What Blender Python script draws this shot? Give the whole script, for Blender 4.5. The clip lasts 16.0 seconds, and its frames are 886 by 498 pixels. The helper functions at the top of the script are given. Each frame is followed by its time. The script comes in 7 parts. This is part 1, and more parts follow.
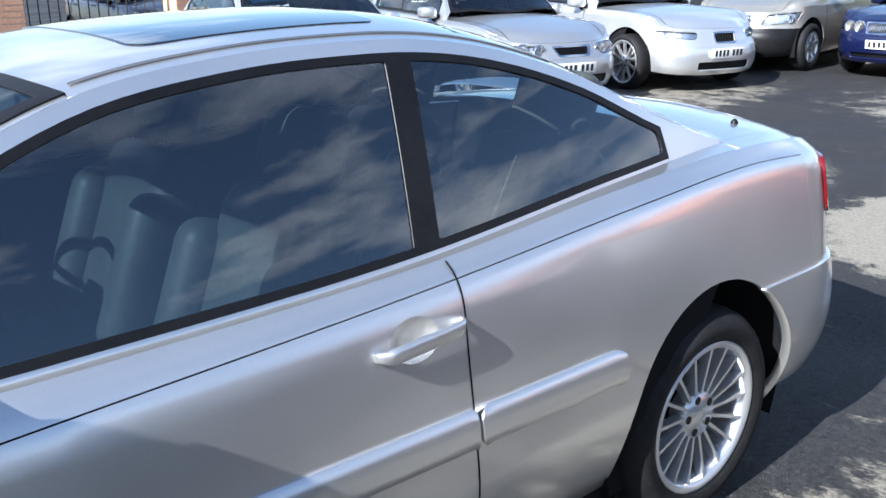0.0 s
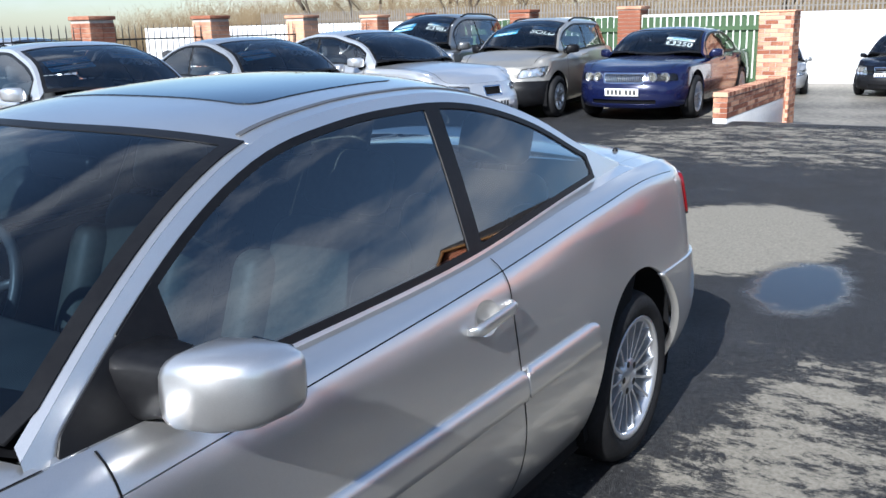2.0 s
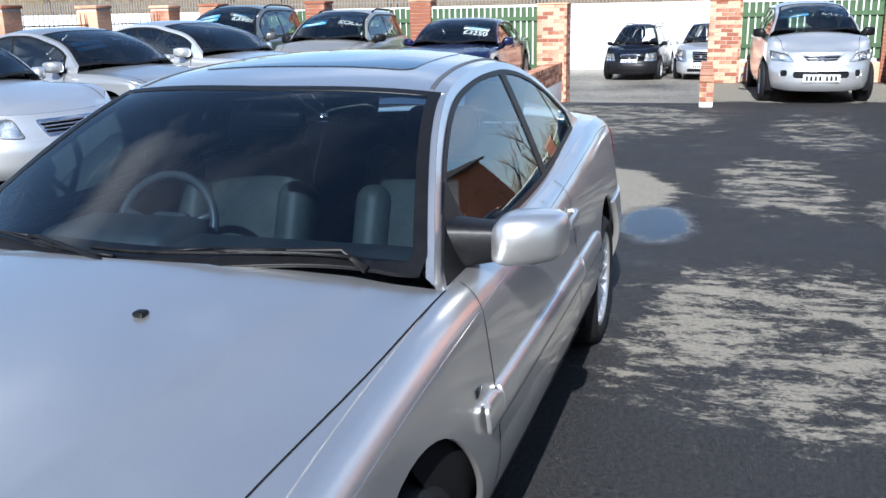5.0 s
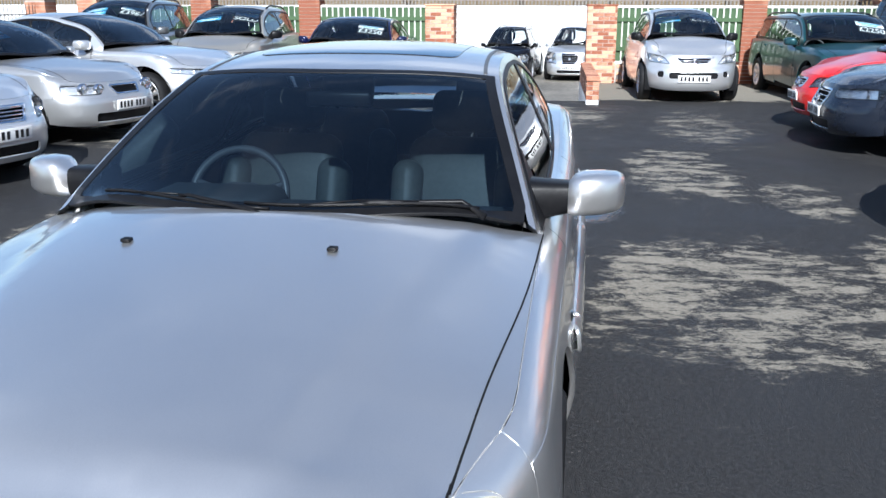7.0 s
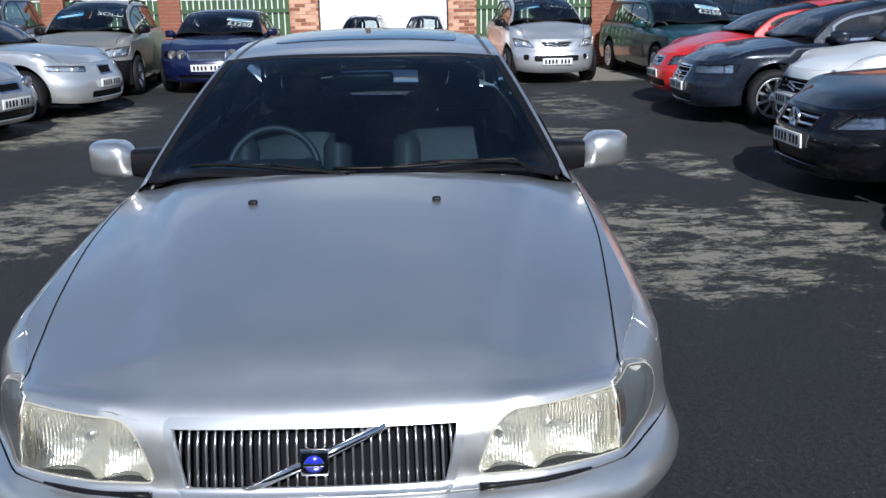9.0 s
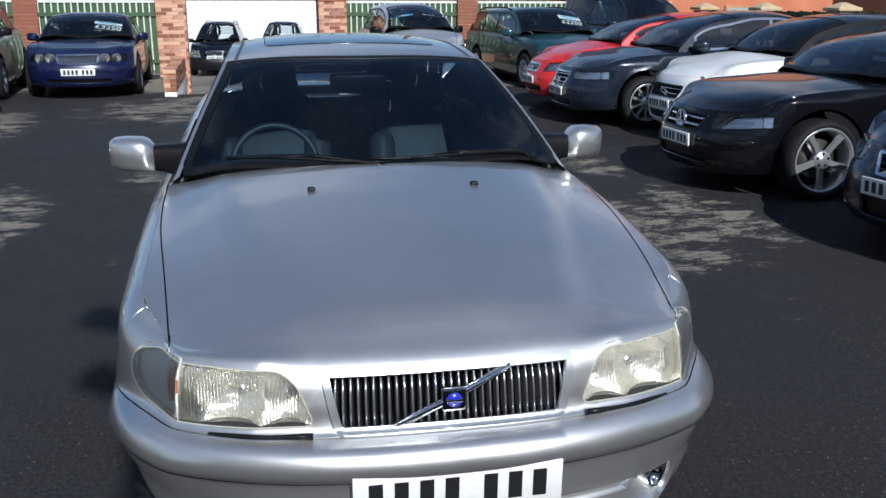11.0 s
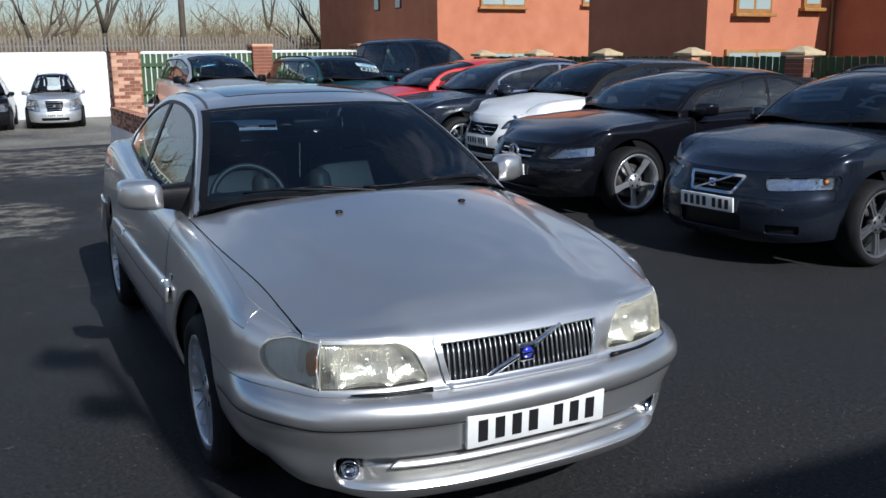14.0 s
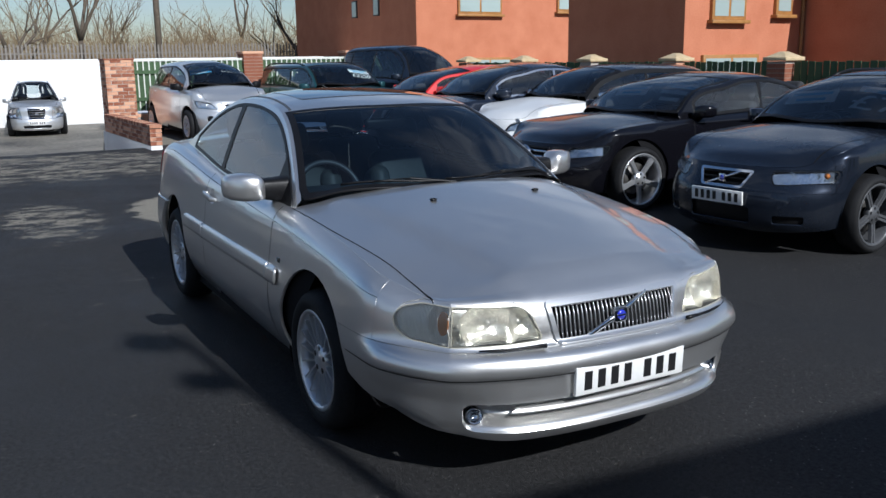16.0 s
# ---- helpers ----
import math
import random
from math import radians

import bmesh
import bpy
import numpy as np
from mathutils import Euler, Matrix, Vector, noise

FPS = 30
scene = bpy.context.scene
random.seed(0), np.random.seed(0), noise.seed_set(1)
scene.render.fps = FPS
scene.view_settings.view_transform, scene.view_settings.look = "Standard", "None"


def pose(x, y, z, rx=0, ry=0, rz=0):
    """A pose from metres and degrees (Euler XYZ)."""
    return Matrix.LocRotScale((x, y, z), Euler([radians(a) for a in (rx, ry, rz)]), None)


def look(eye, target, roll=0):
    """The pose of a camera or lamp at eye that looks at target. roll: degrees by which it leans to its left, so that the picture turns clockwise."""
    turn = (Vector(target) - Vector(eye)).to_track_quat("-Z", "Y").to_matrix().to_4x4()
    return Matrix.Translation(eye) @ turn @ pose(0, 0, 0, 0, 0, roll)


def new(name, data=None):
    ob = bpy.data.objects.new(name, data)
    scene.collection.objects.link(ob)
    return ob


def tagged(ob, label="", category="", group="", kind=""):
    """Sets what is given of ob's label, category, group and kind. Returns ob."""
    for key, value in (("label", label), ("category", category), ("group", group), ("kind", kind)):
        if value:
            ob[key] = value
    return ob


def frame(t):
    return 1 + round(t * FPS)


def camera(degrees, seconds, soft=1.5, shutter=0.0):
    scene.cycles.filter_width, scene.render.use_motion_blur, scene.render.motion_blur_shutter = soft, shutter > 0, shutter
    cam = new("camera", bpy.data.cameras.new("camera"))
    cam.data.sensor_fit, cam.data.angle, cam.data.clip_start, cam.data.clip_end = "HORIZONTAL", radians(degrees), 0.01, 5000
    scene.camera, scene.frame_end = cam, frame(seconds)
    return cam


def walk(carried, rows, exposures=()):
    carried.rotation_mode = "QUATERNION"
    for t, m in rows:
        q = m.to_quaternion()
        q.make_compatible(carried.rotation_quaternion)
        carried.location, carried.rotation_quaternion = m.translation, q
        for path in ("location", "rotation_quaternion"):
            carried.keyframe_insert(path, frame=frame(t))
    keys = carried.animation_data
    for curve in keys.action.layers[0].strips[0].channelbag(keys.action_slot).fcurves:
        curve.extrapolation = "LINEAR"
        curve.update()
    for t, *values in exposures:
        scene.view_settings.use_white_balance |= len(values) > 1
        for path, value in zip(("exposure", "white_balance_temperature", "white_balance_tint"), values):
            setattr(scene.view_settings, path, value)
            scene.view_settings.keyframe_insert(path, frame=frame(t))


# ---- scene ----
cam = camera(52.7, 16.0)
METRES, EYE, TILT, LEAN, TURN = 6.66, 1.545, 0.0, 0.0, -41.3
ROWS = [
    (0.0, 0.0, 0.0, 0.0, -0.13, -17.52, 0.41),
    (0.5, -0.023, -0.0203, 0.0039, -4.35, -17.6, 1.1),
    (1.0, -0.0567, -0.0316, 0.0036, -10.67, -15.4, 0.3),
    (1.5, -0.0886, -0.043, 0.0052, -15.3, -15.63, 0.24),
    (2.0, -0.1185, -0.0655, 0.0049, -17.05, -14.07, 1.28),
    (2.5, -0.1516, -0.0738, 0.0053, -19.37, -15.25, 0.72),
    (3.0, -0.1896, -0.0846, 0.0052, -24.43, -14.59, 0.92),
    (5.5, -0.3519, -0.126, 0.0065, -34.92, -14.74, 0.42),
    (6.0, -0.3837, -0.1265, 0.0053, -37.92, -14.45, -0.36),
    (6.5, -0.4141, -0.1207, 0.0059, -39.84, -15.54, -0.39),
    (7.0, -0.4449, -0.1197, 0.0047, -41.67, -14.95, -0.14),
    (7.5, -0.477, -0.1097, 0.0072, -44.27, -14.33, -0.91),
    (8.0, -0.5089, -0.0992, 0.0077, -48.14, -15.1, 0.36),
    (8.5, -0.5443, -0.1025, 0.0061, -50.57, -14.26, 0.48),
    (9.0, -0.5709, -0.0958, 0.0048, -52.16, -15.61, 0.93),
    (11.5, -0.6997, -0.0406, 0.0067, -64.35, -14.27, -0.45),
    (12.0, -0.7329, -0.0344, 0.0089, -66.76, -13.59, -0.62),
    (12.5, -0.7551, -0.0151, 0.0086, -70.21, -13.64, -0.04),
    (13.0, -0.7741, 0.0021, 0.0086, -72.59, -13.51, 1.15),
    (13.5, -0.7975, 0.0174, 0.0091, -75.06, -12.74, 1.41),
    (14.0, -0.816, 0.037, 0.011, -77.19, -12.45, 0.6),
    (14.5, -0.834, 0.0601, 0.0101, -80.07, -12.93, 1.07),
    (15.0, -0.8622, 0.0694, 0.013, -79.84, -11.78, 0.2),
    (15.5, -0.8877, 0.0794, 0.0142, -79.64, -11.57, -0.19),
    (16.0, -0.9032, 0.0981, 0.0118, -79.38, -12.08, 0.79),
]
EXPOSURES = [(0.0, 1.50), (0.5, 1.46), (1.5, 1.0), (3.0, 0.92), (5.5, 1.04), (7.0, 0.96), (8.0, 0.74), (8.5, 0.55), (9.0, 0.25), (12.0, 0.04), (14.0, 0.05), (16.0, 0.05)]
walk(cam, [(t, pose(0, 0, EYE, TILT, LEAN, TURN) @ pose(METRES * x, METRES * y, METRES * z, 90 + pitch, roll, yaw)) for t, x, y, z, yaw, pitch, roll in ROWS], [(t, e, 5720, 9) for t, e in EXPOSURES])


# ---- light ----
SUN = Vector((-1.42, -0.108, 1.0)).normalized()
world = bpy.data.worlds.new("sky")
scene.world = world
world.use_nodes = True
wn, wl = world.node_tree.nodes, world.node_tree.links
wn.clear()
sky = wn.new("ShaderNodeTexSky")
sky.sky_type, sky.sun_disc = "NISHITA", False
sky.sun_elevation, sky.sun_rotation = math.asin(SUN.z), math.atan2(SUN.x, SUN.y)
sky.air_density, sky.dust_density, sky.ozone_density = 1.0, 0.5, 2.2
coords = wn.new("ShaderNodeTexCoord")
flat = wn.new("ShaderNodeMapping")
flat.inputs["Scale"].default_value = (1.0, 1.0, 2.6)
cloud = wn.new("ShaderNodeTexNoise")
cloud.inputs["Scale"].default_value, cloud.inputs["Detail"].default_value, cloud.inputs["Roughness"].default_value = 2.3, 7, 0.58
cover = wn.new("ShaderNodeMapRange")
cover.inputs["From Min"].default_value, cover.inputs["From Max"].default_value = 0.485, 0.665
white = wn.new("ShaderNodeMix")
white.data_type = "RGBA"
white.inputs["B"].default_value = (8.0, 8.2, 8.6, 1)
back = wn.new("ShaderNodeBackground")
back.inputs["Strength"].default_value = 0.072
wout = wn.new("ShaderNodeOutputWorld")
wl.new(coords.outputs["Generated"], flat.inputs["Vector"])
wl.new(flat.outputs["Vector"], cloud.inputs["Vector"])
wl.new(cloud.outputs["Fac"], cover.inputs["Value"])
high = wn.new("ShaderNodeSeparateXYZ")
clear = wn.new("ShaderNodeMapRange")
clear.inputs["From Min"].default_value, clear.inputs["From Max"].default_value = 0.55, 0.80
clear.inputs["To Min"].default_value, clear.inputs["To Max"].default_value = 1.0, 0.12
both = wn.new("ShaderNodeMath")
both.operation = "MULTIPLY"
wl.new(coords.outputs["Generated"], high.inputs["Vector"])
wl.new(high.outputs["Z"], clear.inputs["Value"])
low = wn.new("ShaderNodeMapRange")
low.inputs["From Min"].default_value, low.inputs["From Max"].default_value = 0.02, 0.25
low.inputs["To Min"].default_value, low.inputs["To Max"].default_value = 0.45, 1.0
wl.new(high.outputs["Z"], low.inputs["Value"])
band = wn.new("ShaderNodeMath")
band.operation = "MULTIPLY"
wl.new(clear.outputs["Result"], band.inputs[0])
wl.new(low.outputs["Result"], band.inputs[1])
wl.new(band.outputs["Value"], both.inputs[0])
wl.new(cover.outputs["Result"], both.inputs[1])
wl.new(both.outputs["Value"], white.inputs["Factor"])
wl.new(sky.outputs["Color"], white.inputs["A"])
wl.new(white.outputs["Result"], back.inputs["Color"])
wl.new(back.outputs["Background"], wout.inputs["Surface"])
sun = new("sun", bpy.data.lights.new("sun", "SUN"))
sun.data.energy, sun.data.angle, sun.data.color = 5.0, radians(0.53), (1.0, 0.95, 0.87)
sun.matrix_world = look(SUN * 30, (0, 0, 0))


# ---- materials ----
def material(name, colour=(0.5, 0.5, 0.5), rough=0.5, metal=0.0, coat=0.0, spec=0.5):
    m = bpy.data.materials.new(name)
    m.use_nodes = True
    b = m.node_tree.nodes["Principled BSDF"]
    b.inputs["Base Color"].default_value = (*colour, 1)
    b.inputs["Roughness"].default_value, b.inputs["Metallic"].default_value = rough, metal
    b.inputs["Coat Weight"].default_value, b.inputs["Coat Roughness"].default_value = coat, 0.02
    b.inputs["Specular IOR Level"].default_value = spec
    return m


def node(m, kind, **values):
    n = m.node_tree.nodes.new(kind)
    for key, value in values.items():
        n.inputs[key.replace("_", " ")].default_value = value
    return n


def wire(m, a, out, b, into):
    m.node_tree.links.new(a.outputs[out], b.inputs[into])


def place(m, scale=(1, 1, 1)):
    c = node(m, "ShaderNodeTexCoord")
    k = node(m, "ShaderNodeMapping", Scale=scale)
    wire(m, c, "Object", k, "Vector")
    return k


def ramp(m, stops):
    r = node(m, "ShaderNodeValToRGB")
    e = r.color_ramp.elements
    while len(e) < len(stops):
        e.new(0.5)
    for el, (at, col) in zip(e, stops):
        el.position, el.color = at, (*col, 1)
    return r


def mottled(name, dark, light, scale, rough=0.7, bump=0.2, fine=60.0, stretch=(1, 1, 1), metal=0.0, rand=0.0):
    """A surface that varies at two scales, with fine relief."""
    m = material(name, light, rough, metal)
    b = m.node_tree.nodes["Principled BSDF"]
    k = place(m, stretch)
    n1, n2 = node(m, "ShaderNodeTexNoise", Scale=scale, Detail=5.0), node(m, "ShaderNodeTexNoise", Scale=fine, Detail=4.0)
    wire(m, k, "Vector", n1, "Vector")
    wire(m, k, "Vector", n2, "Vector")
    mix = node(m, "ShaderNodeMath")
    mix.operation = "MULTIPLY_ADD"
    mix.inputs[1].default_value = 0.45
    wire(m, n2, "Fac", mix, 0)
    half = node(m, "ShaderNodeMath")
    half.operation = "MULTIPLY"
    half.inputs[1].default_value = 0.6
    wire(m, n1, "Fac", half, 0)
    wire(m, half, "Value", mix, 2)
    last = mix
    if rand:
        info = node(m, "ShaderNodeObjectInfo")
        add = node(m, "ShaderNodeMath")
        add.operation = "MULTIPLY_ADD"
        add.inputs[1].default_value = rand
        wire(m, info, "Random", add, 0)
        wire(m, mix, "Value", add, 2)
        shift = node(m, "ShaderNodeMath")
        shift.operation = "SUBTRACT"
        shift.inputs[1].default_value = rand / 2
        wire(m, add, "Value", shift, 0)
        last = shift
    r = ramp(m, [(0.33, dark), (0.72, light)])
    wire(m, last, "Value", r, "Fac")
    wire(m, r, "Color", b, "Base Color")
    if bump:
        bp = node(m, "ShaderNodeBump", Strength=bump, Distance=0.01)
        wire(m, n2, "Fac", bp, "Height")
        wire(m, bp, "Normal", b, "Normal")
    return m


def car_paint(name, colour, metal=0.0, rough=0.35):
    """Lacquered paint: faint flake and road dust under a clear coat."""
    m = material(name, colour, rough, metal, coat=1.0 if metal > 0.6 else 0.7)
    b = m.node_tree.nodes["Principled BSDF"]
    k = place(m)
    flake = node(m, "ShaderNodeTexNoise", Scale=900.0, Detail=1.0)
    dust = node(m, "ShaderNodeTexNoise", Scale=2.2, Detail=6.0, Roughness=0.7)
    wire(m, k, "Vector", flake, "Vector")
    wire(m, k, "Vector", dust, "Vector")
    r = ramp(m, [(0.3, tuple(c * 0.93 for c in colour)), (0.7, tuple(min(1, c * 1.06) for c in colour))])
    wire(m, flake, "Fac", r, "Fac")
    wire(m, r, "Color", b, "Base Color")
    rr = node(m, "ShaderNodeMapRange", From_Min=0.3, From_Max=0.75, To_Min=rough - 0.03, To_Max=rough + 0.07)
    wire(m, dust, "Fac", rr, "Value")
    wire(m, rr, "Result", b, "Roughness")
    cr = node(m, "ShaderNodeMapRange", From_Min=0.4, From_Max=0.8, To_Min=0.015, To_Max=0.09)
    wire(m, dust, "Fac", cr, "Value")
    wire(m, cr, "Result", b, "Coat Roughness")
    return m


def glass(name, tint=(0.75, 0.82, 0.8), ior=1.5, haze=0.0, ribs=0.0):
    """A thin pane: tinted see-through, with a mirror gloss that grows towards the edge-on view."""
    m = bpy.data.materials.new(name)
    m.use_nodes = True
    m.node_tree.nodes.remove(m.node_tree.nodes["Principled BSDF"])
    t = node(m, "ShaderNodeBsdfTransparent", Color=(*tint, 1))
    g = node(m, "ShaderNodeBsdfGlossy", Roughness=0.0, Color=(1, 1, 1, 1))
    f = node(m, "ShaderNodeFresnel", IOR=ior)
    x = node(m, "ShaderNodeMixShader")
    wire(m, f, "Fac", x, "Fac")
    wire(m, t, "BSDF", x, 1)
    wire(m, g, "BSDF", x, 2)
    last = x
    if ribs:  # upright moulded flutes
        k = place(m)
        wv = node(m, "ShaderNodeTexWave", Scale=ribs, Distortion=0.0)
        wv.bands_direction = "Y"
        wire(m, k, "Vector", wv, "Vector")
        bp = node(m, "ShaderNodeBump", Strength=0.5, Distance=0.004)
        wire(m, wv, "Fac", bp, "Height")
        wire(m, bp, "Normal", g, "Normal")
    if haze:  # aged, slightly milky plastic with moulded ribs
        d = node(m, "ShaderNodeBsdfDiffuse", Color=(0.85, 0.84, 0.78, 1))
        last = node(m, "ShaderNodeMixShader", Fac=haze)
        wire(m, x, "Shader", last, 1)
        wire(m, d, "BSDF", last, 2)
    wire(m, last, "Shader", m.node_tree.nodes["Material Output"], "Surface")
    return m


SILVER = car_paint("silver metallic paint", (0.80, 0.79, 0.775), 0.90, 0.31)
GLASS = glass("car glass", (0.80, 0.86, 0.87), 2.0)
GLASS_SCREEN = glass("windscreen glass", (0.40, 0.50, 0.57), 1.6)
GLASS_SIDE = glass("side window glass", (0.46, 0.55, 0.57), 2.2)
GLASS_DARK = glass("privacy glass", (0.25, 0.29, 0.3), 1.7)
LENS = glass("clear lens", (0.96, 0.96, 0.93), 1.5, 0.045, 40.0)
LENS_CLEAR = glass("bright clear lens", (0.96, 0.97, 0.97), 1.5)
RUBBER = mottled("tyre rubber", (0.006, 0.006, 0.007), (0.017, 0.017, 0.018), 8, 0.7, 0.15)
RUBBER.node_tree.nodes["Principled BSDF"].inputs["Specular IOR Level"].default_value = 0.25
TRIM = mottled("black plastic trim", (0.004, 0.004, 0.005), (0.010, 0.010, 0.011), 9, 0.42, 0.05)
TRIM.node_tree.nodes["Principled BSDF"].inputs["Specular IOR Level"].default_value = 0.22
LENSRIM = material("yellowed lens edge", (0.42, 0.40, 0.33), 0.35)
GREYTRIM = mottled("dark grey moulding", (0.05, 0.052, 0.056), (0.08, 0.082, 0.088), 9, 0.42, 0.03)
# near-black colour puts the shade of arches, gaps and backings into the surface
SHADE_LINER = material("inner metal with painted shade", (0.008, 0.008, 0.009), 0.9, spec=0.15)
ALLOY = material("alloy wheel metal", (0.66, 0.67, 0.69), 0.28, 0.8)
SLAT = material("dull grille fin metal", (0.42, 0.42, 0.43), 0.28, 0.9)
CHROME = material("chrome", (0.8, 0.8, 0.82), 0.07, 1.0)


def lamp_metal(name, colour, rough, flutes, metal=0.85):
    """Bright plating behind a moulded lens: fine upright flutes and soft waves break up what it mirrors."""
    m = material(name, colour, rough, metal)
    b = m.node_tree.nodes["Principled BSDF"]
    k = place(m)
    wv = node(m, "ShaderNodeTexWave", Scale=flutes, Distortion=0.4)
    wv.bands_direction = "Y"
    soft = node(m, "ShaderNodeTexNoise", Scale=26.0, Detail=2.0)
    wire(m, k, "Vector", wv, "Vector")
    wire(m, k, "Vector", soft, "Vector")
    b1 = node(m, "ShaderNodeBump", Strength=0.35, Distance=0.003)
    b2 = node(m, "ShaderNodeBump", Strength=0.5, Distance=0.012)
    wire(m, wv, "Fac", b1, "Height")
    wire(m, soft, "Fac", b2, "Height")
    wire(m, b2, "Normal", b1, "Normal")
    wire(m, b1, "Normal", b, "Normal")
    return m


REFLECTOR = lamp_metal("lamp reflector", (0.93, 0.91, 0.84), 0.22, 40.0)
REFLECTOR_CORNER = lamp_metal("corner lamp reflector", (0.88, 0.875, 0.85), 0.3, 40.0, 0.0)
REFLECTOR_WHITE = lamp_metal("bright lamp reflector", (0.95, 0.95, 0.95), 0.16, 14.0, 0.85)
AMBER = material("amber lens", (0.50, 0.17, 0.04), 0.15, 0, 0.6)
REDLENS = material("red lamp lens", (0.14, 0.005, 0.006), 0.12, 0, 1.0)
LEATHER = mottled("grey leather", (0.038, 0.042, 0.039), (0.070, 0.075, 0.069), 7, 0.5, 0.02, 60)
LEATHER.node_tree.nodes["Principled BSDF"].inputs["Specular IOR Level"].default_value = 0.3
CLOTH = mottled("dark seat cloth", (0.02, 0.02, 0.022), (0.05, 0.05, 0.055), 9, 0.85, 0.2, 200)
DASH = mottled("dashboard vinyl", (0.03, 0.034, 0.037), (0.06, 0.066, 0.07), 9, 0.6, 0.1, 180)
PLATE = mottled("plate white", (0.72, 0.72, 0.70), (0.82, 0.82, 0.81), 6, 0.4, 0.0)
INK = material("black print", (0.012, 0.012, 0.013), 0.5)
BLUE = material("blue enamel", (0.02, 0.03, 0.42), 0.25, 0, 0.8)
DISC = material("brake steel", (0.10, 0.095, 0.09), 0.5, 0.8)
CARD = mottled("white price card", (0.74, 0.75, 0.75), (0.84, 0.85, 0.85), 5, 0.6, 0.0)
CARDBLUE = material("pale blue card", (0.12, 0.42, 0.66), 0.5)
CARDBLACK = material("black price card", (0.015, 0.015, 0.016), 0.5)


# ---- mesh tools ----
def mesh_object(name, verts, faces, mat, parent=None, label="", normals=None, smooth=False):
    me = bpy.data.meshes.new(name)
    me.from_pydata([tuple(v) for v in verts], [], [tuple(f) for f in faces])
    me.materials.append(mat)
    if smooth or normals is not None:
        me.polygons.foreach_set("use_smooth", [True] * len(me.polygons))
    if normals is not None:
        me.normals_split_custom_set_from_vertices([tuple(n) for n in normals])
    ob = new(name, me)
    if parent:
        ob.parent = parent
    if label:
        tagged(ob, label)
    return ob


def part(name, bm, mat, parent=None, label="", smooth=30):
    """Links a bmesh as one mesh object, edges sharper than the angle kept sharp."""
    me = bpy.data.meshes.new(name)
    for f in bm.faces:
        f.smooth = bool(smooth)
    if smooth:
        lim = radians(smooth)
        for e in bm.edges:
            if len(e.link_faces) == 2 and e.calc_face_angle(0) > lim:
                e.smooth = False
    bm.to_mesh(me)
    bm.free()
    me.materials.append(mat)
    ob = new(name, me)
    if parent:
        ob.parent = parent
    if label:
        tagged(ob, label)
    return ob


def add_box(bm, x0, x1, y0, y1, z0, z1, bevel=0.0, m=None):
    r = bmesh.ops.create_cube(bm, size=1.0, matrix=Matrix.LocRotScale(((x0 + x1) / 2, (y0 + y1) / 2, (z0 + z1) / 2), None, (x1 - x0, y1 - y0, z1 - z0)))
    vs = r["verts"]
    if bevel:
        es = list({e for v in vs for e in v.link_edges})
        out = bmesh.ops.bevel(bm, geom=es, offset=bevel, segments=2, affect="EDGES", profile=0.5)
        vs = list({v for f in out["faces"] for v in f.verts} | {v for v in vs if v.is_valid})
    if m is not None:
        bmesh.ops.transform(bm, matrix=m, verts=[v for v in vs if v.is_valid])
    return bm


def box(x0, x1, y0, y1, z0, z1, bevel=0.0, m=None):
    return add_box(bmesh.new(), x0, x1, y0, y1, z0, z1, bevel, m)


def tube(bm, pts, radius, n=8, closed=False, squash=1.0):
    """A round bar along points; the radius may be one number or one for each point."""
    pts = [Vector(p) for p in pts]
    rad = radius if hasattr(radius, "__len__") else [radius] * len(pts)
    rings, up = [], None
    for i, p in enumerate(pts):
        a, b = pts[i - 1 if (i or closed) else 0], pts[(i + 1) % len(pts) if (closed or i + 1 < len(pts)) else i]
        d = (b - a).normalized()
        if up is None:
            up = d.orthogonal().normalized()
        up = (up - d * up.dot(d)).normalized()
        side = d.cross(up)
        rings.append([bm.verts.new(p + rad[i] * (math.cos(t) * up + squash * math.sin(t) * side)) for t in (2 * math.pi * k / n for k in range(n))])
    m = len(rings)
    for i in range(m if closed else m - 1):
        a, b = rings[i], rings[(i + 1) % m]
        for k in range(n):
            bm.faces.new((a[k], a[(k + 1) % n], b[(k + 1) % n], b[k]))
    if not closed:
        bm.faces.new(rings[0][::-1])
        bm.faces.new(rings[-1])
    return bm


def lathe(bm, profile, n=32, axis="y"):
    """Turns (radius, along) pairs about an axis into a ring-shaped or round solid."""
    rings = []
    for r, h in profile:
        ring = []
        for k in range(n):
            a = 2 * math.pi * k / n
            c, s = r * math.cos(a), r * math.sin(a)
            ring.append(bm.verts.new({"y": (c, h, s), "z": (c, s, h), "x": (h, c, s)}[axis]))
        rings.append(ring)
    for a, b in zip(rings, rings[1:]):
        for k in range(n):
            bm.faces.new((a[k], a[(k + 1) % n], b[(k + 1) % n], b[k]))
    return bm


def thing(name, label, category, group="", at=None):
    e = new(name)
    e.empty_display_size = 0.2
    if at is not None:
        e.matrix_world = at
    return tagged(e, label, category, group)


def structure(ob, label, category):
    return tagged(ob, label, category, kind="structure")


# ---- ground ----
def rise(x):
    return 0.009 * max(0.0, x - 2.0)


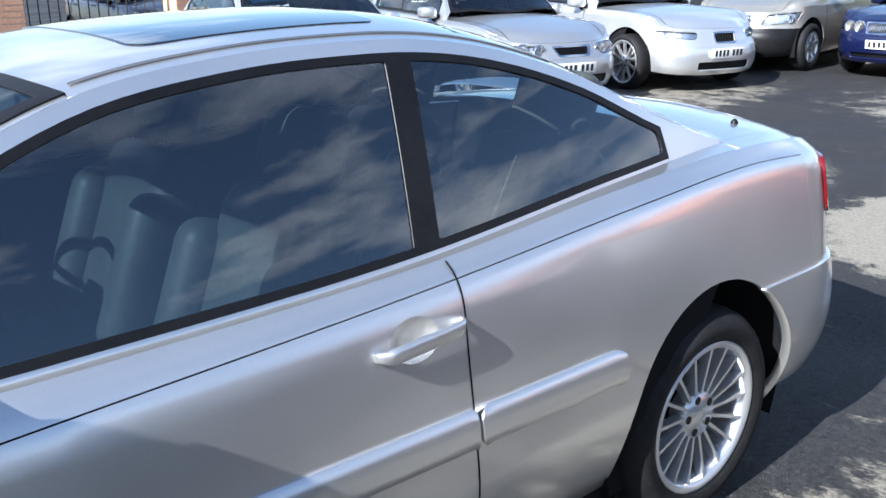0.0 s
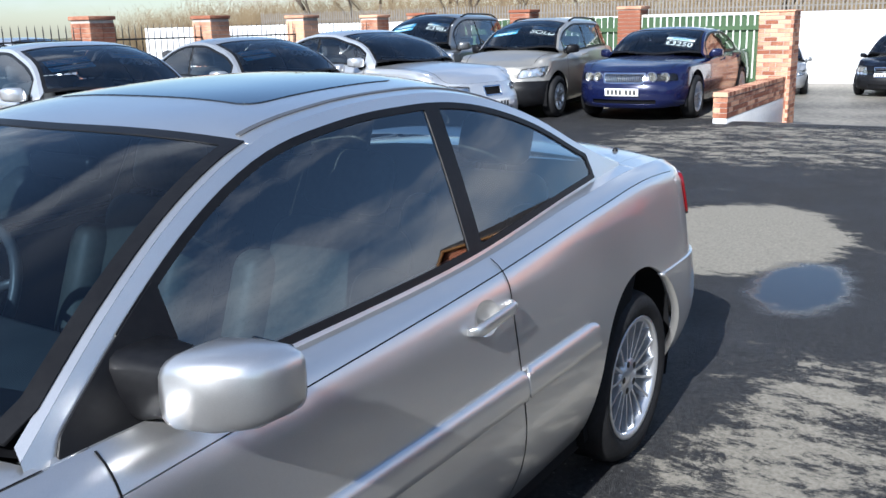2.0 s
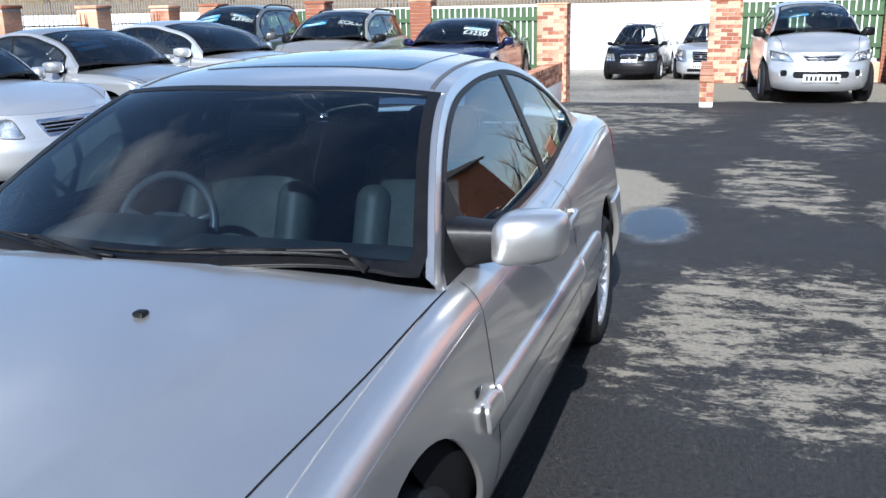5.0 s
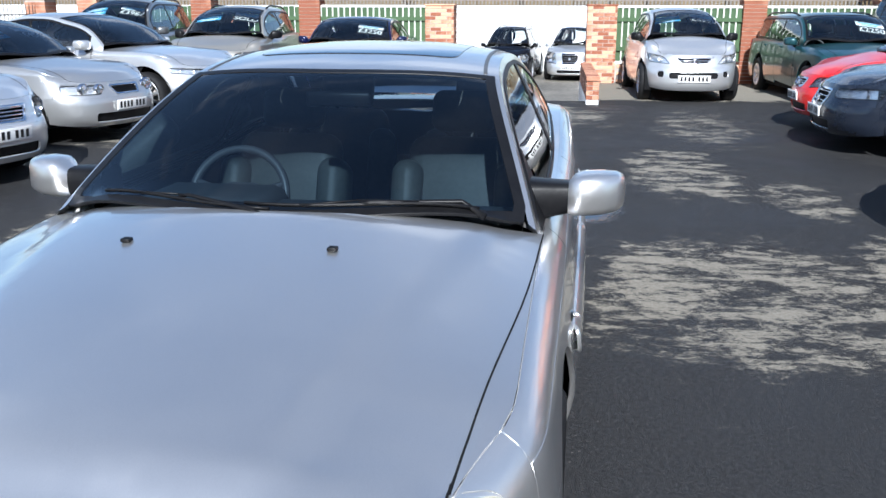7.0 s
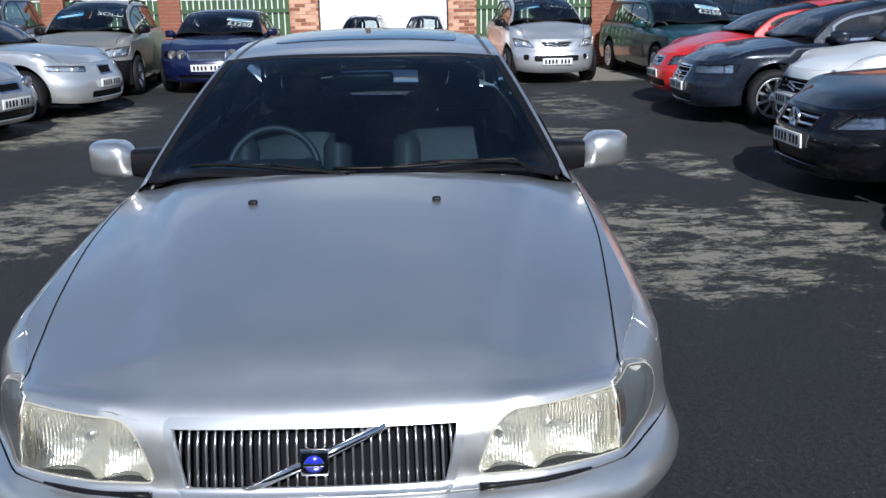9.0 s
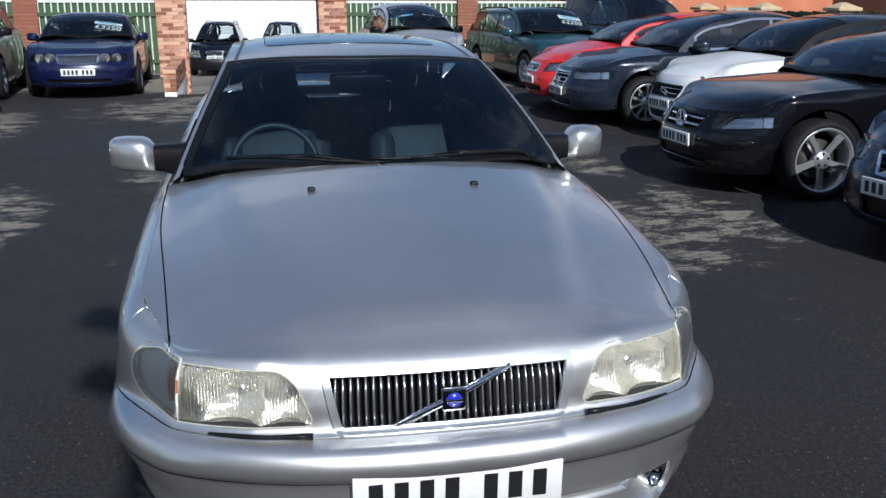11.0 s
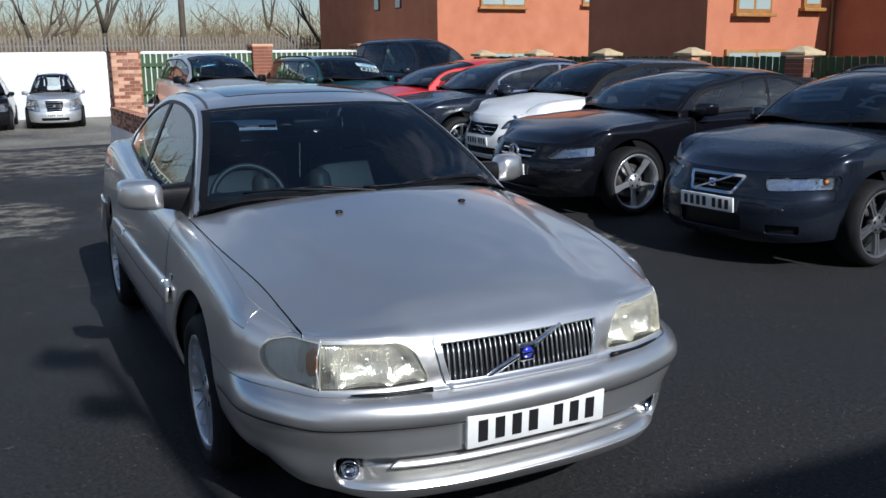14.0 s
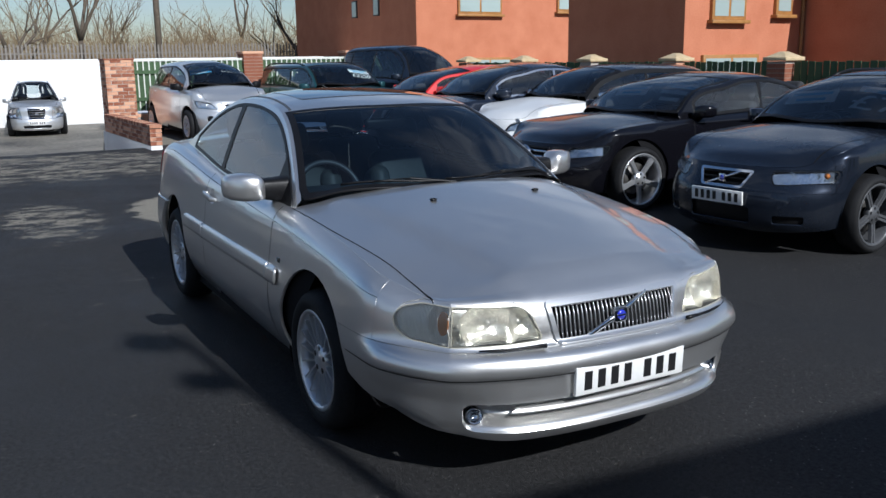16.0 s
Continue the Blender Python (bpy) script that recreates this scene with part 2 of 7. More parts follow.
ASPHALT = material("patchy damp asphalt", (0.04, 0.04, 0.042), 0.5, spec=0.34)
def asphalt():
    m = ASPHALT
    b = m.node_tree.nodes["Principled BSDF"]
    k = place(m)
    grit = node(m, "ShaderNodeTexNoise", Scale=48.0, Detail=6.0, Roughness=0.78)
    chips = node(m, "ShaderNodeTexVoronoi", Scale=26.0)
    wire(m, k, "Vector", chips, "Vector")
    wide = node(m, "ShaderNodeTexNoise", Scale=0.55, Detail=3.0, Roughness=0.5)
    streak = place(m, (1.25, 0.62, 1.0))
    edge = node(m, "ShaderNodeTexNoise", Scale=3.4, Detail=14.0, Roughness=0.86, Distortion=0.15)
    for n in (grit, wide):
        wire(m, k, "Vector", n, "Vector")
    wire(m, streak, "Vector", edge, "Vector")
    # where the surface has dried: broad patches with ragged edges, mostly beside and behind the car
    total = None
    for x, y, rx, ry, w in ((5.7, 1.75, 1.25, 0.85, 0.34), (2.35, 0.25, 1.5, 1.25, 0.125), (2.7, -0.95, 1.3, 0.42, 0.12), (5.0, -0.8, 1.0, 0.4, 0.12), (6.2, 0.1, 1.7, 0.65, 0.13), (10.6, 2.6, 2.3, 2.6, 0.12), (3.5, 4.7, 1.6, 0.7, 0.13), (8.8, 6.2, 2.4, 1.2, 0.14), (5.8, 3.3, 1.5, 0.6, 0.12), (14.6, 0.0, 1.9, 9.0, 0.25), (9.5, -0.6, 2.0, 0.8, 0.10)):
        mp = node(m, "ShaderNodeMapping", Location=(-x / rx, -y / ry, 0), Scale=(1 / rx, 1 / ry, 0))
        c = node(m, "ShaderNodeTexCoord")
        wire(m, c, "Object", mp, "Vector")
        ln = node(m, "ShaderNodeVectorMath")
        ln.operation = "LENGTH"
        wire(m, mp, "Vector", ln, 0)
        fall = node(m, "ShaderNodeMapRange", From_Min=0.55, From_Max=1.15, To_Min=w, To_Max=0.0)
        fall.interpolation_type = "SMOOTHSTEP"
        wire(m, ln, "Value", fall, "Value")
        if total is None:
            total = fall
            slot = "Result"
        else:
            mx = node(m, "ShaderNodeMath")
            mx.operation = "MAXIMUM"
            wire(m, total, slot, mx, 0)
            wire(m, fall, "Result", mx, 1)
            total, slot = mx, "Value"
    s = node(m, "ShaderNodeMath")
    s.operation = "ADD"
    wire(m, total, slot, s, 0)
    wire(m, edge, "Fac", s, 1)
    dry = node(m, "ShaderNodeMapRange", From_Min=0.605, From_Max=0.655, To_Max=0.92)
    wire(m, s, "Value", dry, "Value")
    wet = ramp(m, [(0.36, (0.005, 0.005, 0.0055)), (0.68, (0.048, 0.047, 0.048))])
    wire(m, grit, "Fac", wet, "Fac")
    pale = ramp(m, [(0.25, (0.13, 0.119, 0.096)), (0.75, (0.31, 0.284, 0.235))])
    wire(m, grit, "Fac", pale, "Fac")
    speck = node(m, "ShaderNodeMapRange", From_Min=0.05, From_Max=0.12, To_Min=0.8, To_Max=0.0)
    wire(m, chips, "Distance", speck, "Value")
    some = node(m, "ShaderNodeMath")
    some.operation = "MULTIPLY"
    pick = node(m, "ShaderNodeMapRange", From_Min=0.42, From_Max=0.62)
    wire(m, wide, "Fac", pick, "Value")
    wire(m, speck, "Result", some, 0)
    wire(m, pick, "Result", some, 1)
    chip = node(m, "ShaderNodeMix")
    chip.data_type = "RGBA"
    chip.inputs["B"].default_value = (0.30, 0.29, 0.27, 1)
    wire(m, some, "Value", chip, "Factor")
    m.node_tree.links.new(wet.outputs["Color"], chip.inputs["A"])
    mix = node(m, "ShaderNodeMix")
    mix.data_type = "RGBA"
    wire(m, dry, "Result", mix, "Factor")
    m.node_tree.links.new(chip.outputs["Result"], mix.inputs["A"])
    m.node_tree.links.new(pale.outputs["Color"], mix.inputs["B"])
    m.node_tree.links.new(mix.outputs["Result"], b.inputs["Base Color"])
    rr = node(m, "ShaderNodeMapRange", From_Min=0.35, From_Max=0.6, To_Min=0.55, To_Max=0.78)
    wire(m, wide, "Fac", rr, "Value")
    up = node(m, "ShaderNodeMath")
    up.operation = "MULTIPLY_ADD"
    up.inputs[1].default_value = 0.3
    wire(m, dry, "Result", up, 0)
    wire(m, rr, "Result", up, 2)
    mp = node(m, "ShaderNodeMapping", Location=(-4.55 / 0.62, -1.08 / 0.30, 0), Scale=(1 / 0.62, 1 / 0.30, 0))
    wire(m, node(m, "ShaderNodeTexCoord"), "Object", mp, "Vector")
    ln = node(m, "ShaderNodeVectorMath")
    ln.operation = "LENGTH"
    wire(m, mp, "Vector", ln, 0)
    ragged = node(m, "ShaderNodeMath")
    ragged.operation = "MULTIPLY_ADD"
    ragged.inputs[1].default_value = 1.3
    wire(m, edge, "Fac", ragged, 0)
    wire(m, ln, "Value", ragged, 2)
    pool = node(m, "ShaderNodeMapRange", From_Min=1.38, From_Max=1.75, To_Min=0.0, To_Max=1.0)
    wire(m, ragged, "Value", pool, "Value")
    thin = node(m, "ShaderNodeMath")
    thin.operation = "MULTIPLY"
    wire(m, up, "Value", thin, 0)
    wire(m, pool, "Result", thin, 1)
    floor_r = node(m, "ShaderNodeMath")
    floor_r.operation = "MAXIMUM"
    floor_r.inputs[1].default_value = 0.13
    wire(m, thin, "Value", floor_r, 0)
    wire(m, floor_r, "Value", b, "Roughness")
    dried = node(m, "ShaderNodeMath")
    dried.operation = "MULTIPLY"
    wire(m, dry, "Result", dried, 0)
    wire(m, pool, "Result", dried, 1)
    m.node_tree.links.new(dried.outputs["Value"], mix.inputs["Factor"])
    bp = node(m, "ShaderNodeBump", Distance=0.012)
    worn = node(m, "ShaderNodeMath")
    worn.operation = "MULTIPLY_ADD"
    worn.inputs[1].default_value = -0.75
    wire(m, dried, "Value", worn, 0)
    wire(m, pool, "Result", worn, 2)
    wire(m, worn, "Value", bp, "Strength")
    wire(m, grit, "Fac", bp, "Height")
    wire(m, bp, "Normal", b, "Normal")
asphalt()
CONCRETE = mottled("stained concrete", (0.03, 0.027, 0.022), (0.30, 0.27, 0.22), 0.45, 0.6, 0.25, 9)
GRASS = mottled("rough winter grass", (0.05, 0.055, 0.02), (0.16, 0.14, 0.07), 0.7, 0.9, 0.5, 12)
BRICK = mottled("orange red brick", (0.25, 0.085, 0.045), (0.64, 0.36, 0.23), 6, 0.85, 0.6, 55, rand=0.7)
MORTAR = mottled("pale mortar", (0.33, 0.29, 0.25), (0.50, 0.46, 0.41), 8, 0.9, 0.4, 60)
WHITEWALL = mottled("white painted wall", (0.66, 0.66, 0.65), (0.82, 0.82, 0.81), 0.8, 0.7, 0.15, 25)
GREENWOOD = mottled("green stained boards", (0.030, 0.065, 0.026), (0.060, 0.110, 0.048), 4, 0.75, 0.3, 50, (3, 3, 0.6), rand=0.25)
BATTEN = mottled("white painted battens", (0.55, 0.58, 0.50), (0.78, 0.79, 0.74), 6, 0.7, 0.2)
STONE = mottled("sandstone coping", (0.42, 0.31, 0.17), (0.66, 0.52, 0.32), 6, 0.85, 0.35)
GALV = mottled("weathered galvanised steel", (0.14, 0.125, 0.11), (0.25, 0.23, 0.205), 6, 0.6, 0.1)
IRON = material("black painted iron", (0.015, 0.015, 0.016), 0.5)
HOUSEBRICK = mottled("smooth orange brick face", (0.42, 0.135, 0.065), (0.56, 0.215, 0.115), 1.4, 0.9, 0.3, 30)
ROOFTILE = mottled("dark concrete roof tile", (0.05, 0.04, 0.038), (0.10, 0.08, 0.07), 3, 0.85, 0.4, 20)
WOODTRIM = mottled("stained timber window frame", (0.28, 0.13, 0.035), (0.45, 0.22, 0.07), 5, 0.5, 0.1, 60)
BARK = mottled("bare tree bark", (0.055, 0.042, 0.030), (0.14, 0.11, 0.08), 6, 0.9, 0.5, 40)
TWIG = mottled("dry brown twigs", (0.10, 0.068, 0.036), (0.26, 0.19, 0.105), 0.5, 0.9, 0.0)


def ground_sheet():
    """One sheet: the tarmac yard, the ramp and the lower yard beyond, out to the horizon."""
    xs = [-400, -60, -12, -6, -2, 0, 2, 4, 6, 8, 10, 12, 12.7, 13.3, 14.2, 15.2, 16.2, 17.0, 17.6, 20, 26, 33, 45, 120, 900]
    ys = [-400, -60, -12, -8, -4, -1, 0.2, 0.74, 0.76, 2, 3.64, 3.66, 5, 8, 12, 20, 60, 400]
    def height(x, y):
        ramp_in = 0.755 <= y <= 3.65
        yard = rise(min(x, 16))
        low = -0.70
        if x > 17.2:
            return low
        if ramp_in and x > 12.6:
            t = min(1, (x - 12.6) / 4.0)
            return yard + (low - yard) * (t * t * (3 - 2 * t))
        return yard
    verts = [(x, y, height(x, y)) for x in xs for y in ys]
    ny = len(ys)
    bm = bmesh.new()
    vs = [bm.verts.new(v) for v in verts]
    for i in range(len(xs) - 1):
        for j in range(ny - 1):
            f = bm.faces.new((vs[i * ny + j], vs[(i + 1) * ny + j], vs[(i + 1) * ny + j + 1], vs[i * ny + j + 1]))
            cx, cy = (xs[i] + xs[i + 1]) / 2, (ys[j] + ys[j + 1]) / 2
            if cx > 33 or abs(cy) > 40 or cx < -40:
                f.material_index = 2
            elif cx > 12.6 and (cx > 17 or 0.75 < cy < 3.65):
                f.material_index = 1
    ob = part("ground", bm, ASPHALT, smooth=0)
    ob.data.materials.append(CONCRETE)
    ob.data.materials.append(GRASS)
    structure(ob, "dark damp tarmac yard with pale dried patches and a concrete ramp", "ground")
    return ob


ground_sheet()


def brick_mesh(l, d, h):
    bm = box(-l / 2, l / 2, -d / 2, d / 2, 0, h, 0.004)
    me = bpy.data.meshes.new("brick")
    bm.to_mesh(me)
    bm.free()
    me.materials.append(BRICK)
    return me


BRICK_LONG = brick_mesh(0.215, 0.1025, 0.065)
BRICK_SHORT = brick_mesh(0.1025, 0.1025, 0.065)


def brick_at(parent, me, x, y, z, turn=0.0):
    ob = new("brick", me)
    ob.parent = parent
    ob.matrix_local = pose(x, y, z, 0, 0, turn)
    return ob


def brick_pier(x, y, z0, z1, side=0.55, cap=None, label="orange brick gate pier with pale mortar joints", pieces=True, stone=False):
    """A pier of single bricks round a mortar core, with a flat cap."""
    p = thing("brick_pier", label, "pier", "brick piers", pose(x, y, z0))
    h = z1 - z0
    q = side / 2
    part("mortar_core", box(-q + 0.008, q - 0.008, -q + 0.008, q - 0.008, 0, h - 0.01), MORTAR, p)
    courses = int(h / 0.075)
    n = max(2, round(side / 0.225))
    if pieces:
        for c in range(courses):
            z = 0.005 + c * 0.075
            off = 0.11 if c % 2 else 0.0
            for face, turn in enumerate((0, 90, 180, 270)):
                r = pose(0, 0, 0, 0, 0, turn)
                u = -q
                first = True
                while u < q - 0.06:
                    l = 0.1025 if (first and off) else 0.215
                    if u + l > q + 0.01:
                        l = 0.1025
                    v = r @ Vector((u + l / 2, -q + 0.051, 0))
                    brick_at(p, BRICK_LONG if l > 0.2 else BRICK_SHORT, v.x, v.y, z, turn)
                    u += l + 0.011
                    first = False
    else:
        bm = bmesh.new()
        for c in range(courses):
            z = 0.005 + c * 0.075
            for i in range(n):
                add_box(bm, -q + i * side / n + 0.005, -q + (i + 1) * side / n - 0.005, -q, q, z, z + 0.065)
                add_box(bm, -q - 0.001, q + 0.001, -q + i * side / n + 0.005, -q + (i + 1) * side / n - 0.005, z, z + 0.064)
        tagged(part("brickwork", bm, BRICK, p, smooth=0), kind="stuff")
    if stone:
        bm = box(-q - 0.05, q + 0.05, -q - 0.05, q + 0.05, h, h + 0.06, 0.012)
        t = bmesh.ops.create_cone(bm, segments=4, radius1=(q + 0.03) * 1.414, radius2=0.06, depth=0.09, cap_ends=True, matrix=pose(0, 0, h + 0.10, 0, 0, 45))
        part("coping_stone", bm, STONE, p, "pale sandstone coping")
    elif cap:
        part("coping", box(-q - 0.02, q + 0.02, -q - 0.02, q + 0.02, h - 0.01, h + cap, 0.008), BRICK, p)
    return p


def low_wall(y, x0, x1, white_side):
    """The low brick wall beside the ramp, on a white concrete base where the ramp falls away."""
    p = thing("ramp_wall", "low orange brick wall with a white painted base beside the ramp", "wall", "", pose(x0, y, 0))
    tagged(p, kind="structure")
    l = x1 - x0
    part("mortar_core", box(0.01, l, -0.095, 0.095, 0.02, 0.475), MORTAR, p)
    part("base", box(0.005, l + 0.3, -0.10, 0.10, -0.75, 0.165, 0.01), WHITEWALL, p, "white painted concrete base")
    for c in range(4):
        z = 0.172 + c * 0.075
        for sgn, turn in ((-1, 0), (1, 180)):
            u = 0.0 if c % 2 == 0 else -0.11
            while u < l - 0.02:
                a, b = max(u, 0.0), min(u + 0.215, l)
                if b - a > 0.07:
                    brick_at(p, BRICK_LONG if b - a > 0.15 else BRICK_SHORT, (a + b) / 2, sgn * 0.052, z, turn)
                u += 0.226
    u = 0.03
    while u < l:
        brick_at(p, BRICK_LONG, u, 0, 0.475, 90)
        u += 0.1135
    return p


def board_fence(x0, y0, x1, y1, z0, z1, gap=0.0, battens=True, label="green stained board fence with a white top rail"):
    """Upright boards on rails between two points, each board its own piece."""
    d = Vector((x1 - x0, y1 - y0, 0))
    l = d.length
    p = thing("board_fence", label, "fence", "green fences", pose(x0, y0, z0, 0, 0, math.degrees(math.atan2(d.y, d.x))))
    h = z1 - z0
    for z in (0.25, h - 0.3):
        part("rail", box(0, l, -0.05, -0.012, z, z + 0.08), GREENWOOD, p)
    n = int(l / 0.125)
    me = bpy.data.meshes.new("board")
    bm = box(-0.0555, 0.0555, -0.01, 0.01, 0.0, h - 0.05, 0.003)
    bm.to_mesh(me)
    bm.free()
    me.materials.append(GREENWOOD)
    for i in range(n):
        ob = new("board", me)
        ob.parent = p
        ob.matrix_local = pose((i + 0.5) * l / n, 0.004 * (i % 2), 0.04 + 0.01 * math.sin(i * 2.1))
    if battens:
        mb = bpy.data.meshes.new("batten")
        bm = box(-0.013, 0.013, -0.012, 0.012, 0.1, h - 0.03, 0.003)
        bm.to_mesh(mb)
        bm.free()
        mb.materials.append(BATTEN)
        for i in range(n):
            for side in (-1, 1):
                ob = new("batten", mb)
                ob.parent = p
                ob.matrix_local = pose(i * l / n + 0.002, side * 0.026, 0.0)
        part("top_rail", box(0, l, -0.035, 0.035, h - 0.03, h + 0.02, 0.004), BATTEN, p, "white painted top rail")
    return p


WALL_X = 16.6
# back boundary: gate piers, green fences and brick plinth
brick_pier(WALL_X, 3.78, -0.72, 1.68, 0.60, 0.02)
brick_pier(WALL_X, 0.44, -0.72, 1.68, 0.60, 0.02)
for y in (-2.6, -5.2):
    brick_pier(WALL_X + 0.1, y, rise(16), 1.78, 0.46, 0.05, "orange brick fence pier", pieces=False)
for y in (6.6, 9.0, 11.6):
    brick_pier(WALL_X + 0.1, y, rise(16), 1.80, 0.46, 0.05, "orange brick fence pier", pieces=False)
for y0, y1 in ((0.14, -2.38), (-2.82, -4.98), (-5.42, -7.6)):
    board_fence(WALL_X, y0, WALL_X, y1, 0.52, 1.66)
    w = thing("plinth_wall", "low orange brick wall under the fence", "wall", "plinth walls", pose(WALL_X, y1, rise(16)))
    bm = bmesh.new()
    l = y0 - y1
    for c in range(5):
        k = 0
        while k * 0.226 < l - 0.1:
            a = max(0, k * 0.226 - (0.113 if c % 2 else 0))
            add_box(bm, -0.10, 0.10, a, min(l, k * 0.226 + 0.215 - (0.113 if c % 2 else 0)), c * 0.075, c * 0.075 + 0.065)
            k += 1
    tagged(part("brickwork", bm, BRICK, w, smooth=0), kind="stuff")
    part("mortar_core", box(-0.09, 0.09, 0, l, 0, 0.38), MORTAR, w)
for y0, y1 in ((6.37, 4.09), (8.77, 6.83), (11.37, 9.23)):
    board_fence(WALL_X, y0, WALL_X, y1, 0.15, 1.66, battens=y0 < 6.5)
low_wall(3.66, 12.35, WALL_X - 0.3, 1)
low_wall(0.74, 12.15, WALL_X - 0.3, -1)
# white wall beyond the lower yard, and the palisade behind it
structure(part("wall_far", box(33, 33.25, -16, 40, -0.75, 1.75, 0.01), WHITEWALL), "long white painted wall across the lower yard", "wall")


def palisade():
    p = thing("palisade_fence", "weathered grey steel palisade fence above the wall", "fence", "", pose(39, 0, 0))
    bm = bmesh.new()
    for i in range(420):
        y = -30 + i * 0.16
        add_box(bm, -0.01, 0.01, y - 0.035, y + 0.035, -0.6, 2.42 + 0.04 * math.sin(i * 1.7))
    tagged(part("palisade", bm, GALV, p, smooth=0), kind="stuff")
    for z in (0.4, 2.0):
        part("rail", box(0.02, 0.07, -30, 37, z, z + 0.05), GALV, p)


palisade()
# side fence: stone-capped piers and dark green boards
for i in range(7):
    brick_pier(1.0 + i * 2.36, -7.7, rise(1 + i * 2.36), 1.50, 0.36, None, "brick pier with a pale sandstone cap", pieces=False, stone=True)
    if i < 6:
        board_fence(1.19 + i * 2.36, -7.72, 3.17 + i * 2.36, -7.72, 0.10, 1.50, battens=False, label="dark green board fence panel")


def railings(y, x0, x1):
    p = thing("iron_railings", "black iron railings with spear tops", "railings", "", pose(x0, y, 0))
    bm = bmesh.new()
    n = int((x1 - x0) / 0.13)
    for i in range(n):
        x = i * 0.13
        tube(bm, [(x, 0, 0.5), (x, 0, 1.62), (x, 0, 1.70)], [0.009, 0.009, 0.002], 5)
    tagged(part("railing", bm, IRON, p, smooth=0), kind="stuff")
    for z in (0.55, 1.45):
        part("rail", box(0, x1 - x0, -0.02, 0.02, z, z + 0.025), IRON, p)
    part("plinth", box(0, x1 - x0, -0.11, 0.11, 0, 0.5, 0.01), BRICK, p)


railings(12.4, -2, 16.4)
for i in range(8):
    brick_pier(-1.5 + i * 2.5, 12.4, 0.0, 1.78, 0.46, 0.05, "orange brick fence pier", pieces=False)
# office building behind the camera: closes the yard and shades its near edge
def office():
    p = thing("office_building", "pale rendered single building at the yard's edge", "building", "", pose(-10.32, 0, 0, 0, 0, -4.6))
    part("wall", box(-6, 0, -16, 13, 0, 5.6, 0.02), WHITEWALL, p)
    part("roof", box(-6.3, 0.25, -16.3, 13.3, 5.6, 5.9, 0.03), ROOFTILE, p)
    for y in (-12, -8, -4, 0, 4, 8):
        w = part("window", box(0.005, 0.05, y, y + 2.2, 0.9, 2.4, 0.01), WOODTRIM, p)
        part("pane", box(0.045, 0.06, y + 0.08, y + 2.12, 0.98, 2.32), GLASS_DARK, w)
    part("door", box(0.005, 0.06, 11, 12, 0, 2.05, 0.01), WOODTRIM, p)


office()


def floodlight_pole(x, y):
    """A slim pole with two floodlights on short arms, in front of the office."""
    p = thing("floodlight_pole", "slim grey steel pole with two floodlights by the office", "lamp post", "", pose(x, y, 0))
    bm = bmesh.new()
    tube(bm, [(0, 0, 0), (0, 0, 4.0), (0, 0, 7.55)], [0.06, 0.05, 0.04], 10)
    part("pole", bm, GALV, p, smooth=60)
    for z, out, size in ((7.50, 0.10, 0.125), (6.92, 0.09, 0.10)):
        bm = bmesh.new()
        tube(bm, [(0, 0, z - 0.12), (0, out * 0.6, z - 0.12), (0, out, z)], 0.025, 6)
        arm = part("arm", bm, GALV, p, smooth=60)
        part("floodlight", box(-0.08, 0.08, -size, size, -size * 0.7, size * 0.7, 0.02, pose(0, out + size * 0.5, z, 35, 0, 0)), DARKFRAME, arm, "dark boxed floodlight")


